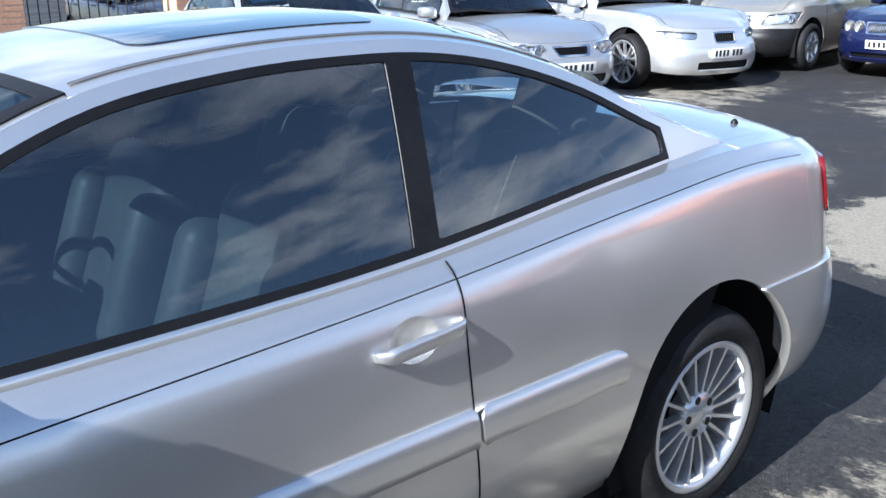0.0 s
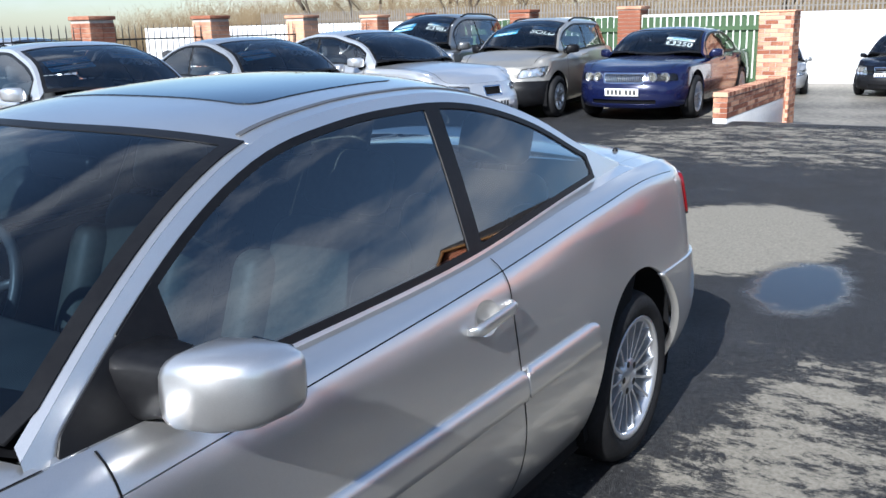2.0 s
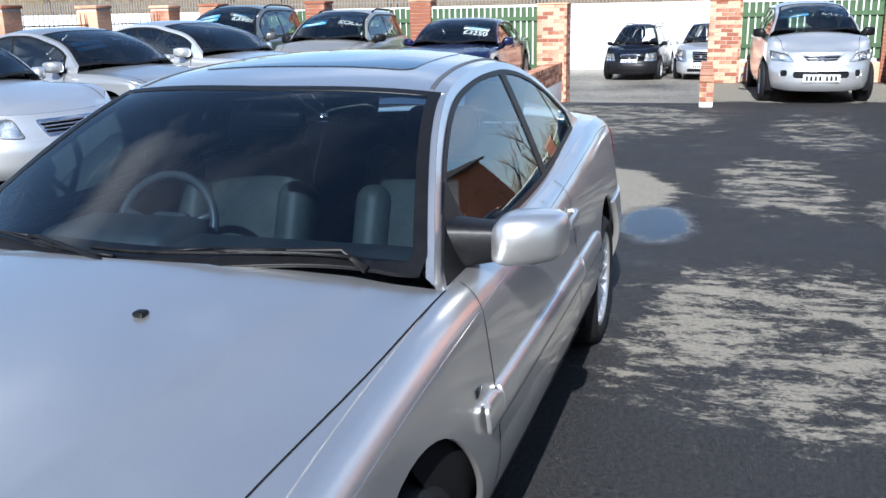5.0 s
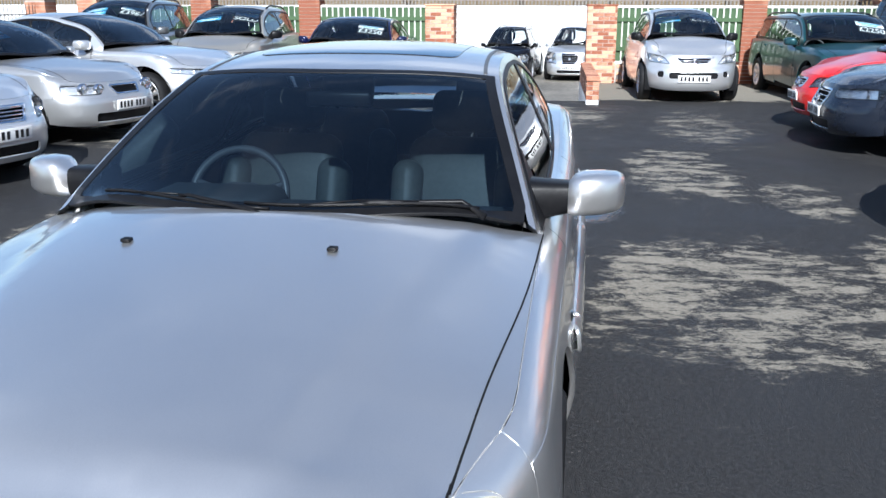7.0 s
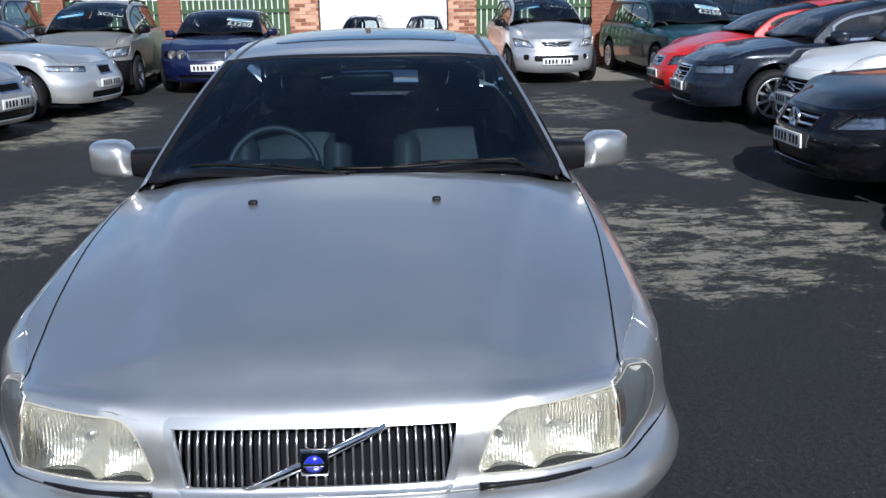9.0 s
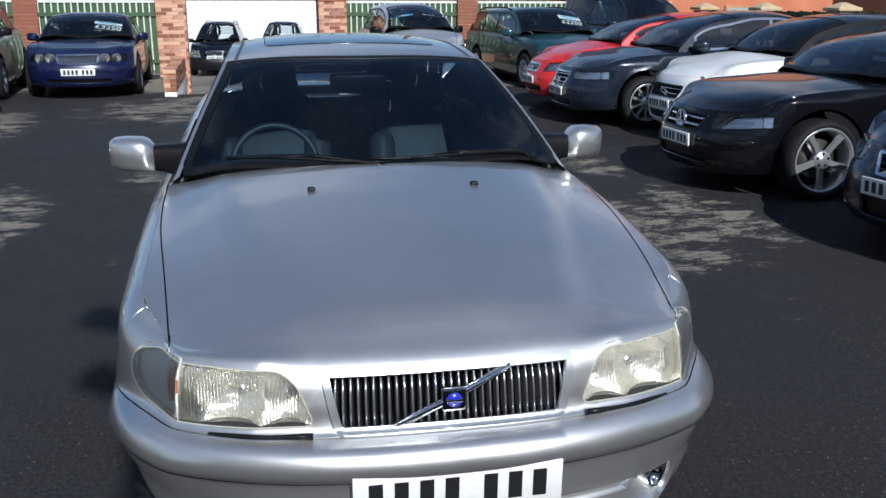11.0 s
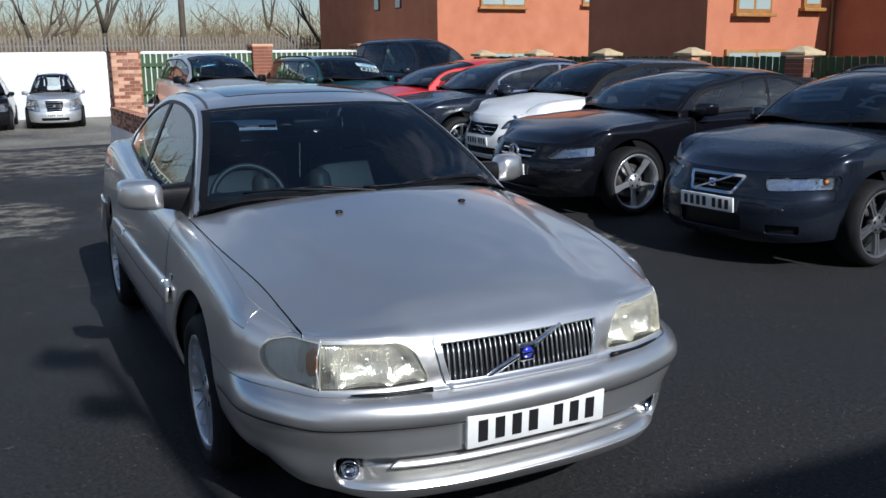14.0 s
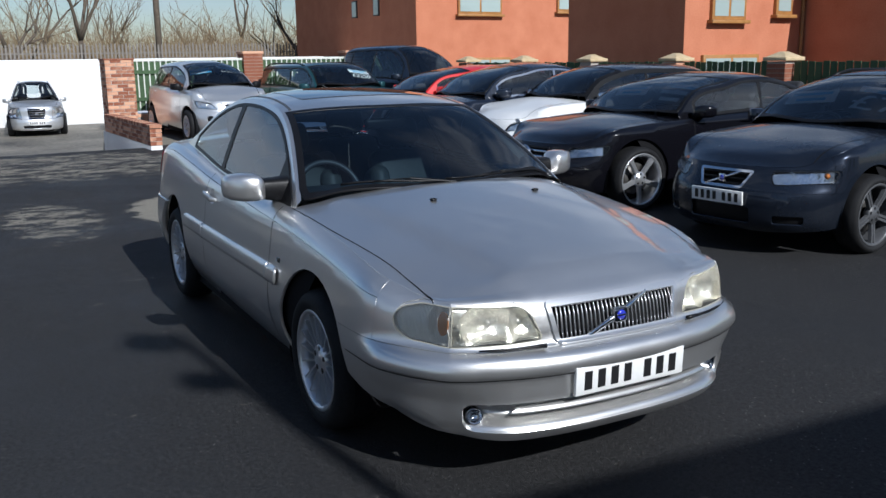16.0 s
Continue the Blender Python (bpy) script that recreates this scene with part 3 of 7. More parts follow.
def house(cx, cy, turn, wide, deep, eaves, ridge, label, low=0.0):
    """A brick house: gable end towards -x of its own frame, its corner at the origin, running to +x and -y."""
    p = thing("house", label, "house", "brick houses", pose(cx, cy, -0.6, 0, 0, turn))
    bm = bmesh.new()
    prof = [(0, 0), (-wide, 0), (-wide, eaves), (-wide / 2, ridge), (0, eaves)]
    a = [bm.verts.new((0, y, z)) for y, z in prof]
    b = [bm.verts.new((deep, y, z)) for y, z in prof]
    bm.faces.new(a)
    bm.faces.new(b[::-1])
    for i in range(5):
        j = (i + 1) % 5
        bm.faces.new((a[i], b[i], b[j], a[j]))
    bmesh.ops.recalc_face_normals(bm, faces=bm.faces)
    part("wall", bm, HOUSEBRICK, p, smooth=0)
    pitch = (ridge - eaves) / (wide / 2)
    for sgn in (-1, 1):
        bm = bmesh.new()
        o = 0.35
        ye = 0.0 + o if sgn > 0 else -wide - o
        ym = -wide / 2
        pts = [(-0.3, ye, eaves - o * pitch + 0.02), (deep + 0.3, ye, eaves - o * pitch + 0.02), (deep + 0.3, ym, ridge + 0.02), (-0.3, ym, ridge + 0.02)]
        lo = [bm.verts.new(q) for q in pts]
        hi = [bm.verts.new((q[0], q[1], q[2] + 0.14)) for q in pts]
        bm.faces.new(lo)
        bm.faces.new(hi[::-1])
        for i in range(4):
            bm.faces.new((lo[i], lo[(i + 1) % 4], hi[(i + 1) % 4], hi[i]))
        bmesh.ops.recalc_face_normals(bm, faces=bm.faces)
        part("roof_slope", bm, ROOFTILE, p, smooth=0)
        bm = bmesh.new()
        tube(bm, [(-0.28, ye, eaves - o * pitch), (-0.28, ym, ridge)], 0.09, 4)
        part("barge_board", bm, WOODTRIM, p)
    def window(y, z, w, h, lights):
        f = part("window", box(-0.10, 0.04, y - w / 2, y + w / 2, z, z + h, 0.012), WOODTRIM, p, "stained timber framed window")
        lw = (w - 0.08 * (lights + 1)) / lights
        for i in range(lights):
            y0 = y - w / 2 + 0.08 + i * (lw + 0.08)
            part("pane", box(-0.108, -0.1, y0, y0 + lw, z + 0.09, z + h - 0.09), PANE, f)
        part("sill", box(-0.2, 0.02, y - w / 2 - 0.08, y + w / 2 + 0.08, z - 0.09, z - 0.005, 0.01), WOODTRIM, f)
    window(-wide * 0.30 - 0.1, 3.85 - low, 2.0 - low, 1.25, 2)
    window(-wide * 0.78, 4.0 - low, 0.95 - low * 0.4, 1.1, 1)
    window(-wide * 0.36, 0.9, 2.0, 1.3, 2)
    for x in (deep * 0.25, deep * 0.42):
        f = part("side_window", box(x, x + 0.5, -0.04, 0.05, 3.9, 4.6, 0.01), DARKFRAME, p)
        part("pane", box(x + 0.05, x + 0.45, 0.05, 0.057, 3.95, 4.55), PANE, f)
    bm = bmesh.new()
    tube(bm, [(-0.06, -wide + 0.2, 0), (-0.06, -wide + 0.2, eaves)], 0.045, 8)
    part("downpipe", bm, WOODTRIM, p)
    return p


PANE = material("house window pane", (0.35, 0.42, 0.40), 0.05, 0.0, 1.0)
DARKFRAME = material("dark window frame", (0.05, 0.04, 0.04), 0.5)
floodlight_pole(-9.5, 2.42)
HOUSE_LABEL = "orange brick house with timber framed windows and tiled roof"
house(26.0, -12.25, 0, 9.0, 12, 6.6, 9.2, HOUSE_LABEL)
house(12.2, -12.05, 0, 4.45, 4.5, 4.5, 5.8, HOUSE_LABEL, 0.8)
house(1.5, -16.4, 0, 7.6, 10.66, 4.3, 5.8, HOUSE_LABEL)


# ---- car builder ----
from mathutils.geometry import delaunay_2d_cdt


def curve(*knots):
    """A smooth line through (x, value) knots, level or straight past its ends."""
    xs, vs = np.array([k[0] for k in knots], float), np.array([k[1] for k in knots], float)
    d = np.diff(vs) / np.diff(xs)
    m = np.r_[d[0], (d[:-1] * np.diff(xs)[1:] + d[1:] * np.diff(xs)[:-1]) / (xs[2:] - xs[:-2]), d[-1]] if len(xs) > 2 else np.r_[d, d]
    for i in range(1, len(xs) - 1):  # no overshoot
        lim = 3 * min(abs(d[i - 1]), abs(d[i]))
        m[i] = 0.0 if d[i - 1] * d[i] <= 0 else math.copysign(min(abs(m[i]), lim), m[i])
    def f(x):
        x = np.clip(np.asarray(x, float), xs[0], xs[-1])
        i = np.clip(np.searchsorted(xs, x) - 1, 0, len(xs) - 2)
        h = xs[i + 1] - xs[i]
        t = (x - xs[i]) / h
        return (2 * t**3 - 3 * t**2 + 1) * vs[i] + (t**3 - 2 * t**2 + t) * h * m[i] + (3 * t**2 - 2 * t**3) * vs[i + 1] + (t**3 - t**2) * h * m[i + 1]
    return f


def dense(poly, step):
    """The closed polygon with points at most a step apart."""
    out = []
    for a, b in zip(poly, poly[1:] + poly[:1]):
        a, b = np.array(a, float), np.array(b, float)
        n = max(1, int(math.ceil(np.linalg.norm(b - a) / step)))
        out += [a + (b - a) * k / n for k in range(n)]
    return np.array(out)


def area(p):
    return 0.5 * np.sum(p[:, 0] * np.roll(p[:, 1], -1) - np.roll(p[:, 0], -1) * p[:, 1])


def grown(poly, d):
    """The polygon moved outwards by d (inwards where it is negative)."""
    p = np.array(poly, float)
    if area(p) < 0:
        p = p[::-1]
    e = np.roll(p, -1, 0) - p
    e /= np.maximum(np.linalg.norm(e, axis=1), 1e-9)[:, None]
    n = np.c_[e[:, 1], -e[:, 0]]
    m = n + np.roll(n, 1, 0)
    m /= np.maximum((m * m).sum(1) / 2, 0.35)[:, None]
    return [tuple(q) for q in p + d * m]


def rounded(poly, r, n=5):
    """The polygon with its corners cut round."""
    out = []
    k = len(poly)
    for i in range(k):
        a, b, c = (np.array(poly[j % k], float) for j in (i - 1, i, i + 1))
        u, v = a - b, c - b
        lu, lv = np.linalg.norm(u), np.linalg.norm(v)
        q = min(r, lu * 0.48, lv * 0.48)
        s, e = b + u / lu * q, b + v / lv * q
        out += [tuple((1 - t)**2 * s + 2 * t * (1 - t) * b + t * t * e) for t in (j / n for j in range(n + 1))]
    return out


def inside(pts, poly):
    x, y = pts[:, 0], pts[:, 1]
    r = np.zeros(len(pts), bool)
    for (x0, y0), (x1, y1) in zip(poly, np.roll(poly, -1, 0)):
        if y0 != y1:
            c = ((y0 > y) != (y1 > y)) & (x < (x1 - x0) * (y - y0) / (y1 - y0) + x0)
            r ^= c
    return r


def fill(poly, step, holes=()):
    """Triangles that fill a flat polygon, with points inside it on a grid."""
    loops = [dense(list(map(tuple, poly)), step)] + [dense(list(map(tuple, h)), step) for h in holes]
    lo, hi = loops[0].min(0), loops[0].max(0)
    gx, gy = np.meshgrid(np.arange(lo[0] + step / 2, hi[0], step), np.arange(lo[1] + step / 2, hi[1], step))
    g = np.c_[gx.ravel(), gy.ravel()]
    keep = inside(g, loops[0])
    for h in loops[1:]:
        keep &= ~inside(g, h)
    g = g[keep]
    edge = np.concatenate(loops)
    if len(g):
        near = np.full(len(g), 9.0)
        for q in edge:
            near = np.minimum(near, ((g - q)**2).sum(1))
        g = g[near > (0.45 * step)**2]
    pts = np.concatenate([edge, g]) if len(g) else edge
    es, at = [], 0
    for l in loops:
        es += [(at + i, at + (i + 1) % len(l)) for i in range(len(l))]
        at += len(l)
    v, _, f, *_ = delaunay_2d_cdt([Vector(p) for p in pts], es, [], 0, 1e-6)
    p = np.array([tuple(q) for q in v])
    tri = []
    f = np.array([tuple(t) for t in f])
    mid = (p[f[:, 0]] + p[f[:, 1]] + p[f[:, 2]]) / 3
    ok = inside(mid, loops[0])
    for hl in loops[1:]:
        ok &= ~inside(mid, hl)
    for t in f[ok].tolist():
        a, b, c = p[t[0]], p[t[1]], p[t[2]]
        cr = (b[0] - a[0]) * (c[1] - a[1]) - (b[1] - a[1]) * (c[0] - a[0])
        if abs(cr) > 1e-12:
            tri.append(tuple(t) if cr > 0 else (t[0], t[2], t[1]))
    return p, tri, loops


class Skin:
    """Gathers pieces of smooth surface, with their true normals, into one mesh."""
    def __init__(self):
        self.v, self.n, self.f = [], [], []

    def add(self, fn, poly, step, holes=(), flip=False, lip=0.0, lift=0.0, mirror=False):
        p, tri, loops = fill(poly, step, holes)
        def full(q):
            e = 5e-3
            a, bx, by = fn(q), fn(q + (e, 0)), fn(q + (0, e))
            ax, ay = fn(q - (e, 0)), fn(q - (0, e))
            n = np.cross(bx - ax, by - ay)
            n /= np.maximum(np.linalg.norm(n, axis=1), 1e-12)[:, None]
            n = -n if flip else n
            return a + n * lift, n
        v, n = full(p)
        tri = [(a, c, b) for a, b, c in tri] if flip else tri
        self.put(v, n, tri, mirror)
        if lip:
            for l in loops:
                a, na = full(l)
                b = a - na * lip
                side = np.cross(na, np.roll(a, -1, 0) - np.roll(a, 1, 0))
                side /= np.maximum(np.linalg.norm(side, axis=1), 1e-9)[:, None]
                # outwards: away from the middle of the loop
                if ((a - a.mean(0)) * side).sum() < 0:
                    side = -side
                if l is not loops[0]:
                    side = -side
                k = len(l)
                soft = na + side
                soft /= np.linalg.norm(soft, axis=1)[:, None]
                q = [(i, (i + 1) % k, k + (i + 1) % k, k + i) for i in range(k)]
                w = np.cross(a[1] - a[0], b[0] - a[0])
                if np.dot(w, side[0]) < 0:
                    q = [t[::-1] for t in q]
                self.put(np.concatenate([a, b]), np.concatenate([soft, side]), q, mirror)
        return self

    def put(self, v, n, f, mirror=False):
        at = len(self.v)
        if mirror:
            v, n = v * (1, -1, 1), n * (1, -1, 1)
            f = [t[::-1] for t in f]
        self.v += list(v)
        self.n += list(n)
        self.f += [tuple(at + i for i in t) for t in f]

    def make(self, name, mat, parent, label=""):
        return mesh_object(name, self.v, self.f, mat, parent, label, self.n)


def smooth01(t):
    t = np.clip(t, 0, 1)
    return t * t * (3 - 2 * t)


class Shape:
    """The outer surface of a car: a wrap-round side, a deck over it, and a glasshouse. x runs back from the front axle."""
    def __init__(self, s):
        self.s = s
        hw, xf, xr = s["hw"], s["xf"], s["xr"]
        n, df, dr = s.get("round", 2.7), s.get("df", 0.72), s.get("dr", 0.65)
        ph = np.linspace(0, math.pi / 2, 90)
        fy, fx = hw * np.sin(ph)**(2 / n), xf + df * (1 - np.cos(ph)**(2 / n))
        ry, rx = hw * np.sin(ph)**(2 / n), xr - dr * (1 - np.cos(ph)**(2 / n))
        mx = np.linspace(fx[-1], rx[-1], 120)[1:-1]
        X, Y = np.r_[fx, mx, rx[::-1]], np.r_[fy, np.full(len(mx), hw), ry[::-1]]
        mid, half = (xf + xr) / 2 + 0.1, (xr - xf) / 2
        Y = Y * (1 - s.get("barrel", 0.05) * np.abs((X - mid) / half)**2.2)
        S = np.r_[0, np.cumsum(np.hypot(np.diff(X), np.diff(Y)))]
        self.S = np.linspace(0, S[-1], 900)
        X, Y = np.interp(self.S, S, X), np.interp(self.S, S, Y)
        ker = np.ones(15) / 15
        pad = lambda a, odd: np.convolve(np.r_[(-a[7:0:-1] if odd else a[7:0:-1]), a, (-a[-2:-9:-1] if odd else a[-2:-9:-1])], ker, "valid")
        self.X, self.Y = pad(X, False), pad(Y, True)
        tx, ty = np.gradient(self.X), np.gradient(self.Y)
        l = np.hypot(tx, ty)
        self.NX, self.NY = -ty / l, tx / l
        self.zs, self.zc = curve(*s["shoulder"]), curve(*s["deck"])
        self.front, self.back = curve(*s["nose"]), curve(*s["tail"])
        self.zA, self.zC = curve(*s["rail"]), curve(*s["spine"])
        st = self.zs(self.X)
        top = self.wrap(np.c_[self.S, st])
        self.TX, self.TY = top[:, 0], top[:, 1]
        o = np.argsort(self.TX)
        self.TX, self.TY, self.TZ = self.TX[o], self.TY[o], st[o]

    def s_at(self, x):
        return np.interp(x, self.X, self.S)

    def inset(self, s, z):
        x = np.interp(s, self.S, self.X)
        nx = np.interp(s, self.S, self.NX)
        wf, wr = smooth01((-nx - self.s.get('tuck', 0.15)) / 0.6), smooth01((nx - 0.25) / 0.6)
        zs = self.zs(x)
        r = self.s.get("roll", 0.055)
        t = np.clip((z - (zs - r)) / r * 0.95, 0, 0.985)
        side = self.s.get("under", 0.055) * np.clip((0.50 - z) / 0.3, 0, 1.2)**2 + self.s.get("lean", 0.045) * np.clip((z - 0.5) / 0.5, 0, 1.2)**self.s.get("lean_pow", 2) + r * 0.9 * (1 - np.sqrt(1 - t * t))
        square = np.interp(-nx, *self.s["nose_square"]) if "nose_square" in self.s else 1.0
        d = side * (1 - wf - wr) + wf * self.front(z) * square + wr * self.back(z)
        if "corner" in self.s:  # bumper corners stand out at the rub line and tuck in below it
            out, tuck = self.s["corner"]
            w = smooth01((-nx - 0.02) / 0.25) * smooth01((0.97 - -nx) / 0.25)
            d = d + w * (tuck * np.clip((0.46 - z) / 0.22, 0, 1.1)**1.5 - out * smooth01((z - 0.38) / 0.12) * smooth01((0.61 - z) / 0.10))
        return d

    def wrap(self, q):
        """(distance round the car, height) to a place on its side; below zero is the other side."""
        s, z = np.abs(q[:, 0]), q[:, 1]
        sg = np.where(q[:, 0] < 0, -1, 1)
        d = self.inset(s, z)
        x, y = np.interp(s, self.S, self.X), np.interp(s, self.S, self.Y)
        nx, ny = np.interp(s, self.S, self.NX), np.interp(s, self.S, self.NY)
        return np.c_[x - d * nx, (y - d * ny) * sg, z]

    def half(self, x):
        return np.interp(x, self.TX, self.TY)

    def deck(self, q):
        x, y = q[:, 0], q[:, 1]
        b = self.half(np.clip(x, self.s["xf"] + 0.5, self.s["xr"] - 0.45))
        t = np.clip(np.abs(y) / b, 0, 1)
        base = np.interp(x, self.TX, self.TZ)
        k = len(self.TX) // 3
        fx = np.interp(np.abs(y), self.TY[:k], self.TX[:k])
        bx = np.interp(np.abs(y), self.TY[:-k:-1], self.TX[:-k:-1])
        fade = np.sin(np.clip((x - fx) / self.s.get("lead", 0.2), 0, 1) * math.pi / 2) * np.sin(np.clip((bx - x) / 0.2, 0, 1) * math.pi / 2)
        z = base + (self.zc(x) - base) * (1 - t**self.s.get("crown", 2.3)) * fade
        for cx0, cy0, cx1, cy1, hgt, wid in self.s.get("creases", ()):
            u = np.clip((x - cx0) / (cx1 - cx0), -0.2, 1.2)
            yc = cy0 + (cy1 - cy0) * u
            fade = smooth01((u + 0.05) / 0.25) * smooth01((1.05 - u) / 0.2)
            z = z + hgt * fade * smooth01((yc + wid - np.abs(y)) / (2 * wid))
        return np.c_[x, y, z]

    def belt(self, x):
        return self.zs(x) + self.s.get("belt", 0.0)

    def gside(self, q):
        """(x, height) to the side of the glasshouse."""
        x, z = q[:, 0], q[:, 1]
        h = z - self.belt(x)
        y = self.half(np.clip(x, self.s["xw"], self.s["xb"])) - self.s.get("ledge", 0.05) - self.s["tumble"] * h - self.s.get("bow", 0.12) * h * h - self.s.get("taper", 0.03) * np.clip((x - 1.4), 0, 3)**2
        return np.c_[x, y, z]

    def edge(self, x):
        return self.gside(np.c_[x, self.zA(x)])[:, 1]

    def top(self, q):
        """(x, share across) to the upper shell: windscreen, roof and rear window."""
        x, v = q[:, 0], q[:, 1]
        a, c = self.zA(x), self.zC(x)
        return np.c_[x, v * self.edge(x), a + (c - a) * (1 - np.abs(v)**self.s.get("roofcrown", 2.6))]

    def top_y(self, q):
        x = q[:, 0]
        return self.top(np.c_[x, q[:, 1] / self.edge(x)])


def line(f, a, b, step):
    n = max(2, int(abs(b - a) / step) + 1)
    return [(x, float(f(x))) for x in np.linspace(a, b, n)]


WHEELS = {}


def wheel(parent, x, y, r, spokes, style="straight", rim_r=None, mat=None, turn=0.0, width=0.2):
    """Tyre with a moulded shoulder, rim, spokes, hub, nuts and disc; parts of the car. Meshes are shared between alike wheels."""
    rim_r = rim_r or r * 0.72
    mat = mat or ALLOY
    key = (r, spokes, style, rim_r, mat.name, width)
    s = 1 if y > 0 else -1
    if key not in WHEELS:
        w = width
        out = []
        bm = lathe(bmesh.new(), [(rim_r - 0.004, w * 0.5 - 0.012), (rim_r + 0.006, w * 0.5 - 0.002), (rim_r + (r - rim_r) * 0.35, w * 0.5 + 0.010), (rim_r + (r - rim_r) * 0.62, w * 0.5 + 0.006), (r - 0.016, w * 0.5 - 0.012), (r - 0.004, w * 0.5 - 0.032), (r, w * 0.22), (r, -w * 0.3), (r - 0.02, -w * 0.5), (rim_r, -w * 0.5)], 48)
        out.append(("tyre", bm, RUBBER))
        bm = lathe(bmesh.new(), [(rim_r - 0.03, -w * 0.45), (rim_r - 0.028, w * 0.30), (rim_r - 0.020, w * 0.44), (rim_r - 0.012, w * 0.49), (rim_r, w * 0.5), (rim_r + 0.004, w * 0.49), (rim_r + 0.002, w * 0.42)], 48)
        out.append(("rim", bm, mat))
        bm = bmesh.new()
        hub = 0.075 if spokes < 12 else 0.068
        n = spokes
        for k in range(n):
            a = 2 * math.pi * k / n
            wide0, wide1 = (0.016, 0.0145) if n >= 12 else ((0.055, 0.075) if n <= 6 else (0.038, 0.042))
            offs = (-0.28, 0.28) if style == "twin" else (0.0,)
            for o in offs:
                rows = []
                for rr, q, h in ((hub - 0.02, wide0, w * 0.36), ((hub + rim_r) / 2, (wide0 + wide1) / 2 * 0.82, w * 0.42), (rim_r - 0.018, wide1, w * 0.45), (rim_r - 0.010, wide1 * 1.1, w * 0.40)):
                    if style == "twin":
                        q *= 0.55
                    aa = a + o * (0.3 if rr > hub else 1.0) * (2 * math.pi / n) * 0.8
                    c, sn = math.cos(aa), math.sin(aa)
                    ring = []
                    for t, hh in ((-0.5, h - 0.028), (-0.36, h), (0.36, h), (0.5, h - 0.028)):
                        ring.append(bm.verts.new((rr * c - t * q * sn, hh, rr * sn + t * q * c)))
                    rows.append(ring)
                for ra, rb in zip(rows, rows[1:]):
                    for i in range(3):
                        bm.faces.new((ra[i], ra[i + 1], rb[i + 1], rb[i]))
        bmesh.ops.recalc_face_normals(bm, faces=bm.faces)
        out.append(("spokes", bm, mat))
        bm = lathe(bmesh.new(), [(0.0, w * 0.40), (0.03, w * 0.40), (0.034, w * 0.385), (hub, w * 0.375), (hub + 0.006, w * 0.30), (hub, w * 0.1)], 24)
        out.append(("hub", bm, mat))
        for k in range(5):
            a = 2 * math.pi * (k + 0.5) / 5
            b2 = lathe(bmesh.new(), [(0.0, 0), (0.013, 0), (0.014, -0.03)], 8)
            bmesh.ops.translate(b2, vec=(0.052 * math.cos(a), w * 0.385, 0.052 * math.sin(a)), verts=b2.verts)
            out.append(("wheel_nut", b2, TRIM))
        bm = lathe(bmesh.new(), [(0.05, -0.01), (rim_r * 0.62, -0.01), (rim_r * 0.62, -0.03), (0.05, -0.03)], 32)
        out.append(("brake_disc", bm, DISC))
        # flat near-black disc shuts the wheel's back, shade painted into its colour
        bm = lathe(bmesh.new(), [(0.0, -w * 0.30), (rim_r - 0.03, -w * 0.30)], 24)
        out.append(("wheel_shade_disc", bm, SHADE_LINER))
        made = []
        for name, b, mt in out:
            for f in b.faces:
                f.smooth = True
            for e in b.edges:
                if len(e.link_faces) == 2 and e.calc_face_angle(0) > radians(38):
                    e.smooth = False
            me = bpy.data.meshes.new(name)
            b.to_mesh(me)
            b.free()
            me.materials.append(mt)
            made.append((name, me))
        WHEELS[key] = made
    tyre = None
    for name, me in WHEELS[key]:
        ob = new("wheel" if name == "tyre" else name, me)
        if tyre is None:
            tyre = ob
            ob.parent = parent
            ob.matrix_local = pose(x, y, r, 0, turn, 0 if s > 0 else 180)
        else:
            ob.parent = tyre
    return tyre


def cushion(x0, x1, y0, y1, z0, z1, r, m=None):
    """A padded block with well rounded edges and a slight swell."""
    bm = bmesh.new()
    bmesh.ops.create_cube(bm, size=1.0, matrix=Matrix.LocRotScale(((x0 + x1) / 2, (y0 + y1) / 2, (z0 + z1) / 2), None, (x1 - x0, y1 - y0, z1 - z0)))
    bmesh.ops.bevel(bm, geom=list(bm.edges), offset=min(r, 0.48 * min(x1 - x0, y1 - y0, z1 - z0)), segments=5, affect="EDGES", profile=0.5)
    if m is not None:
        bmesh.ops.transform(bm, matrix=m, verts=bm.verts)
    return bm


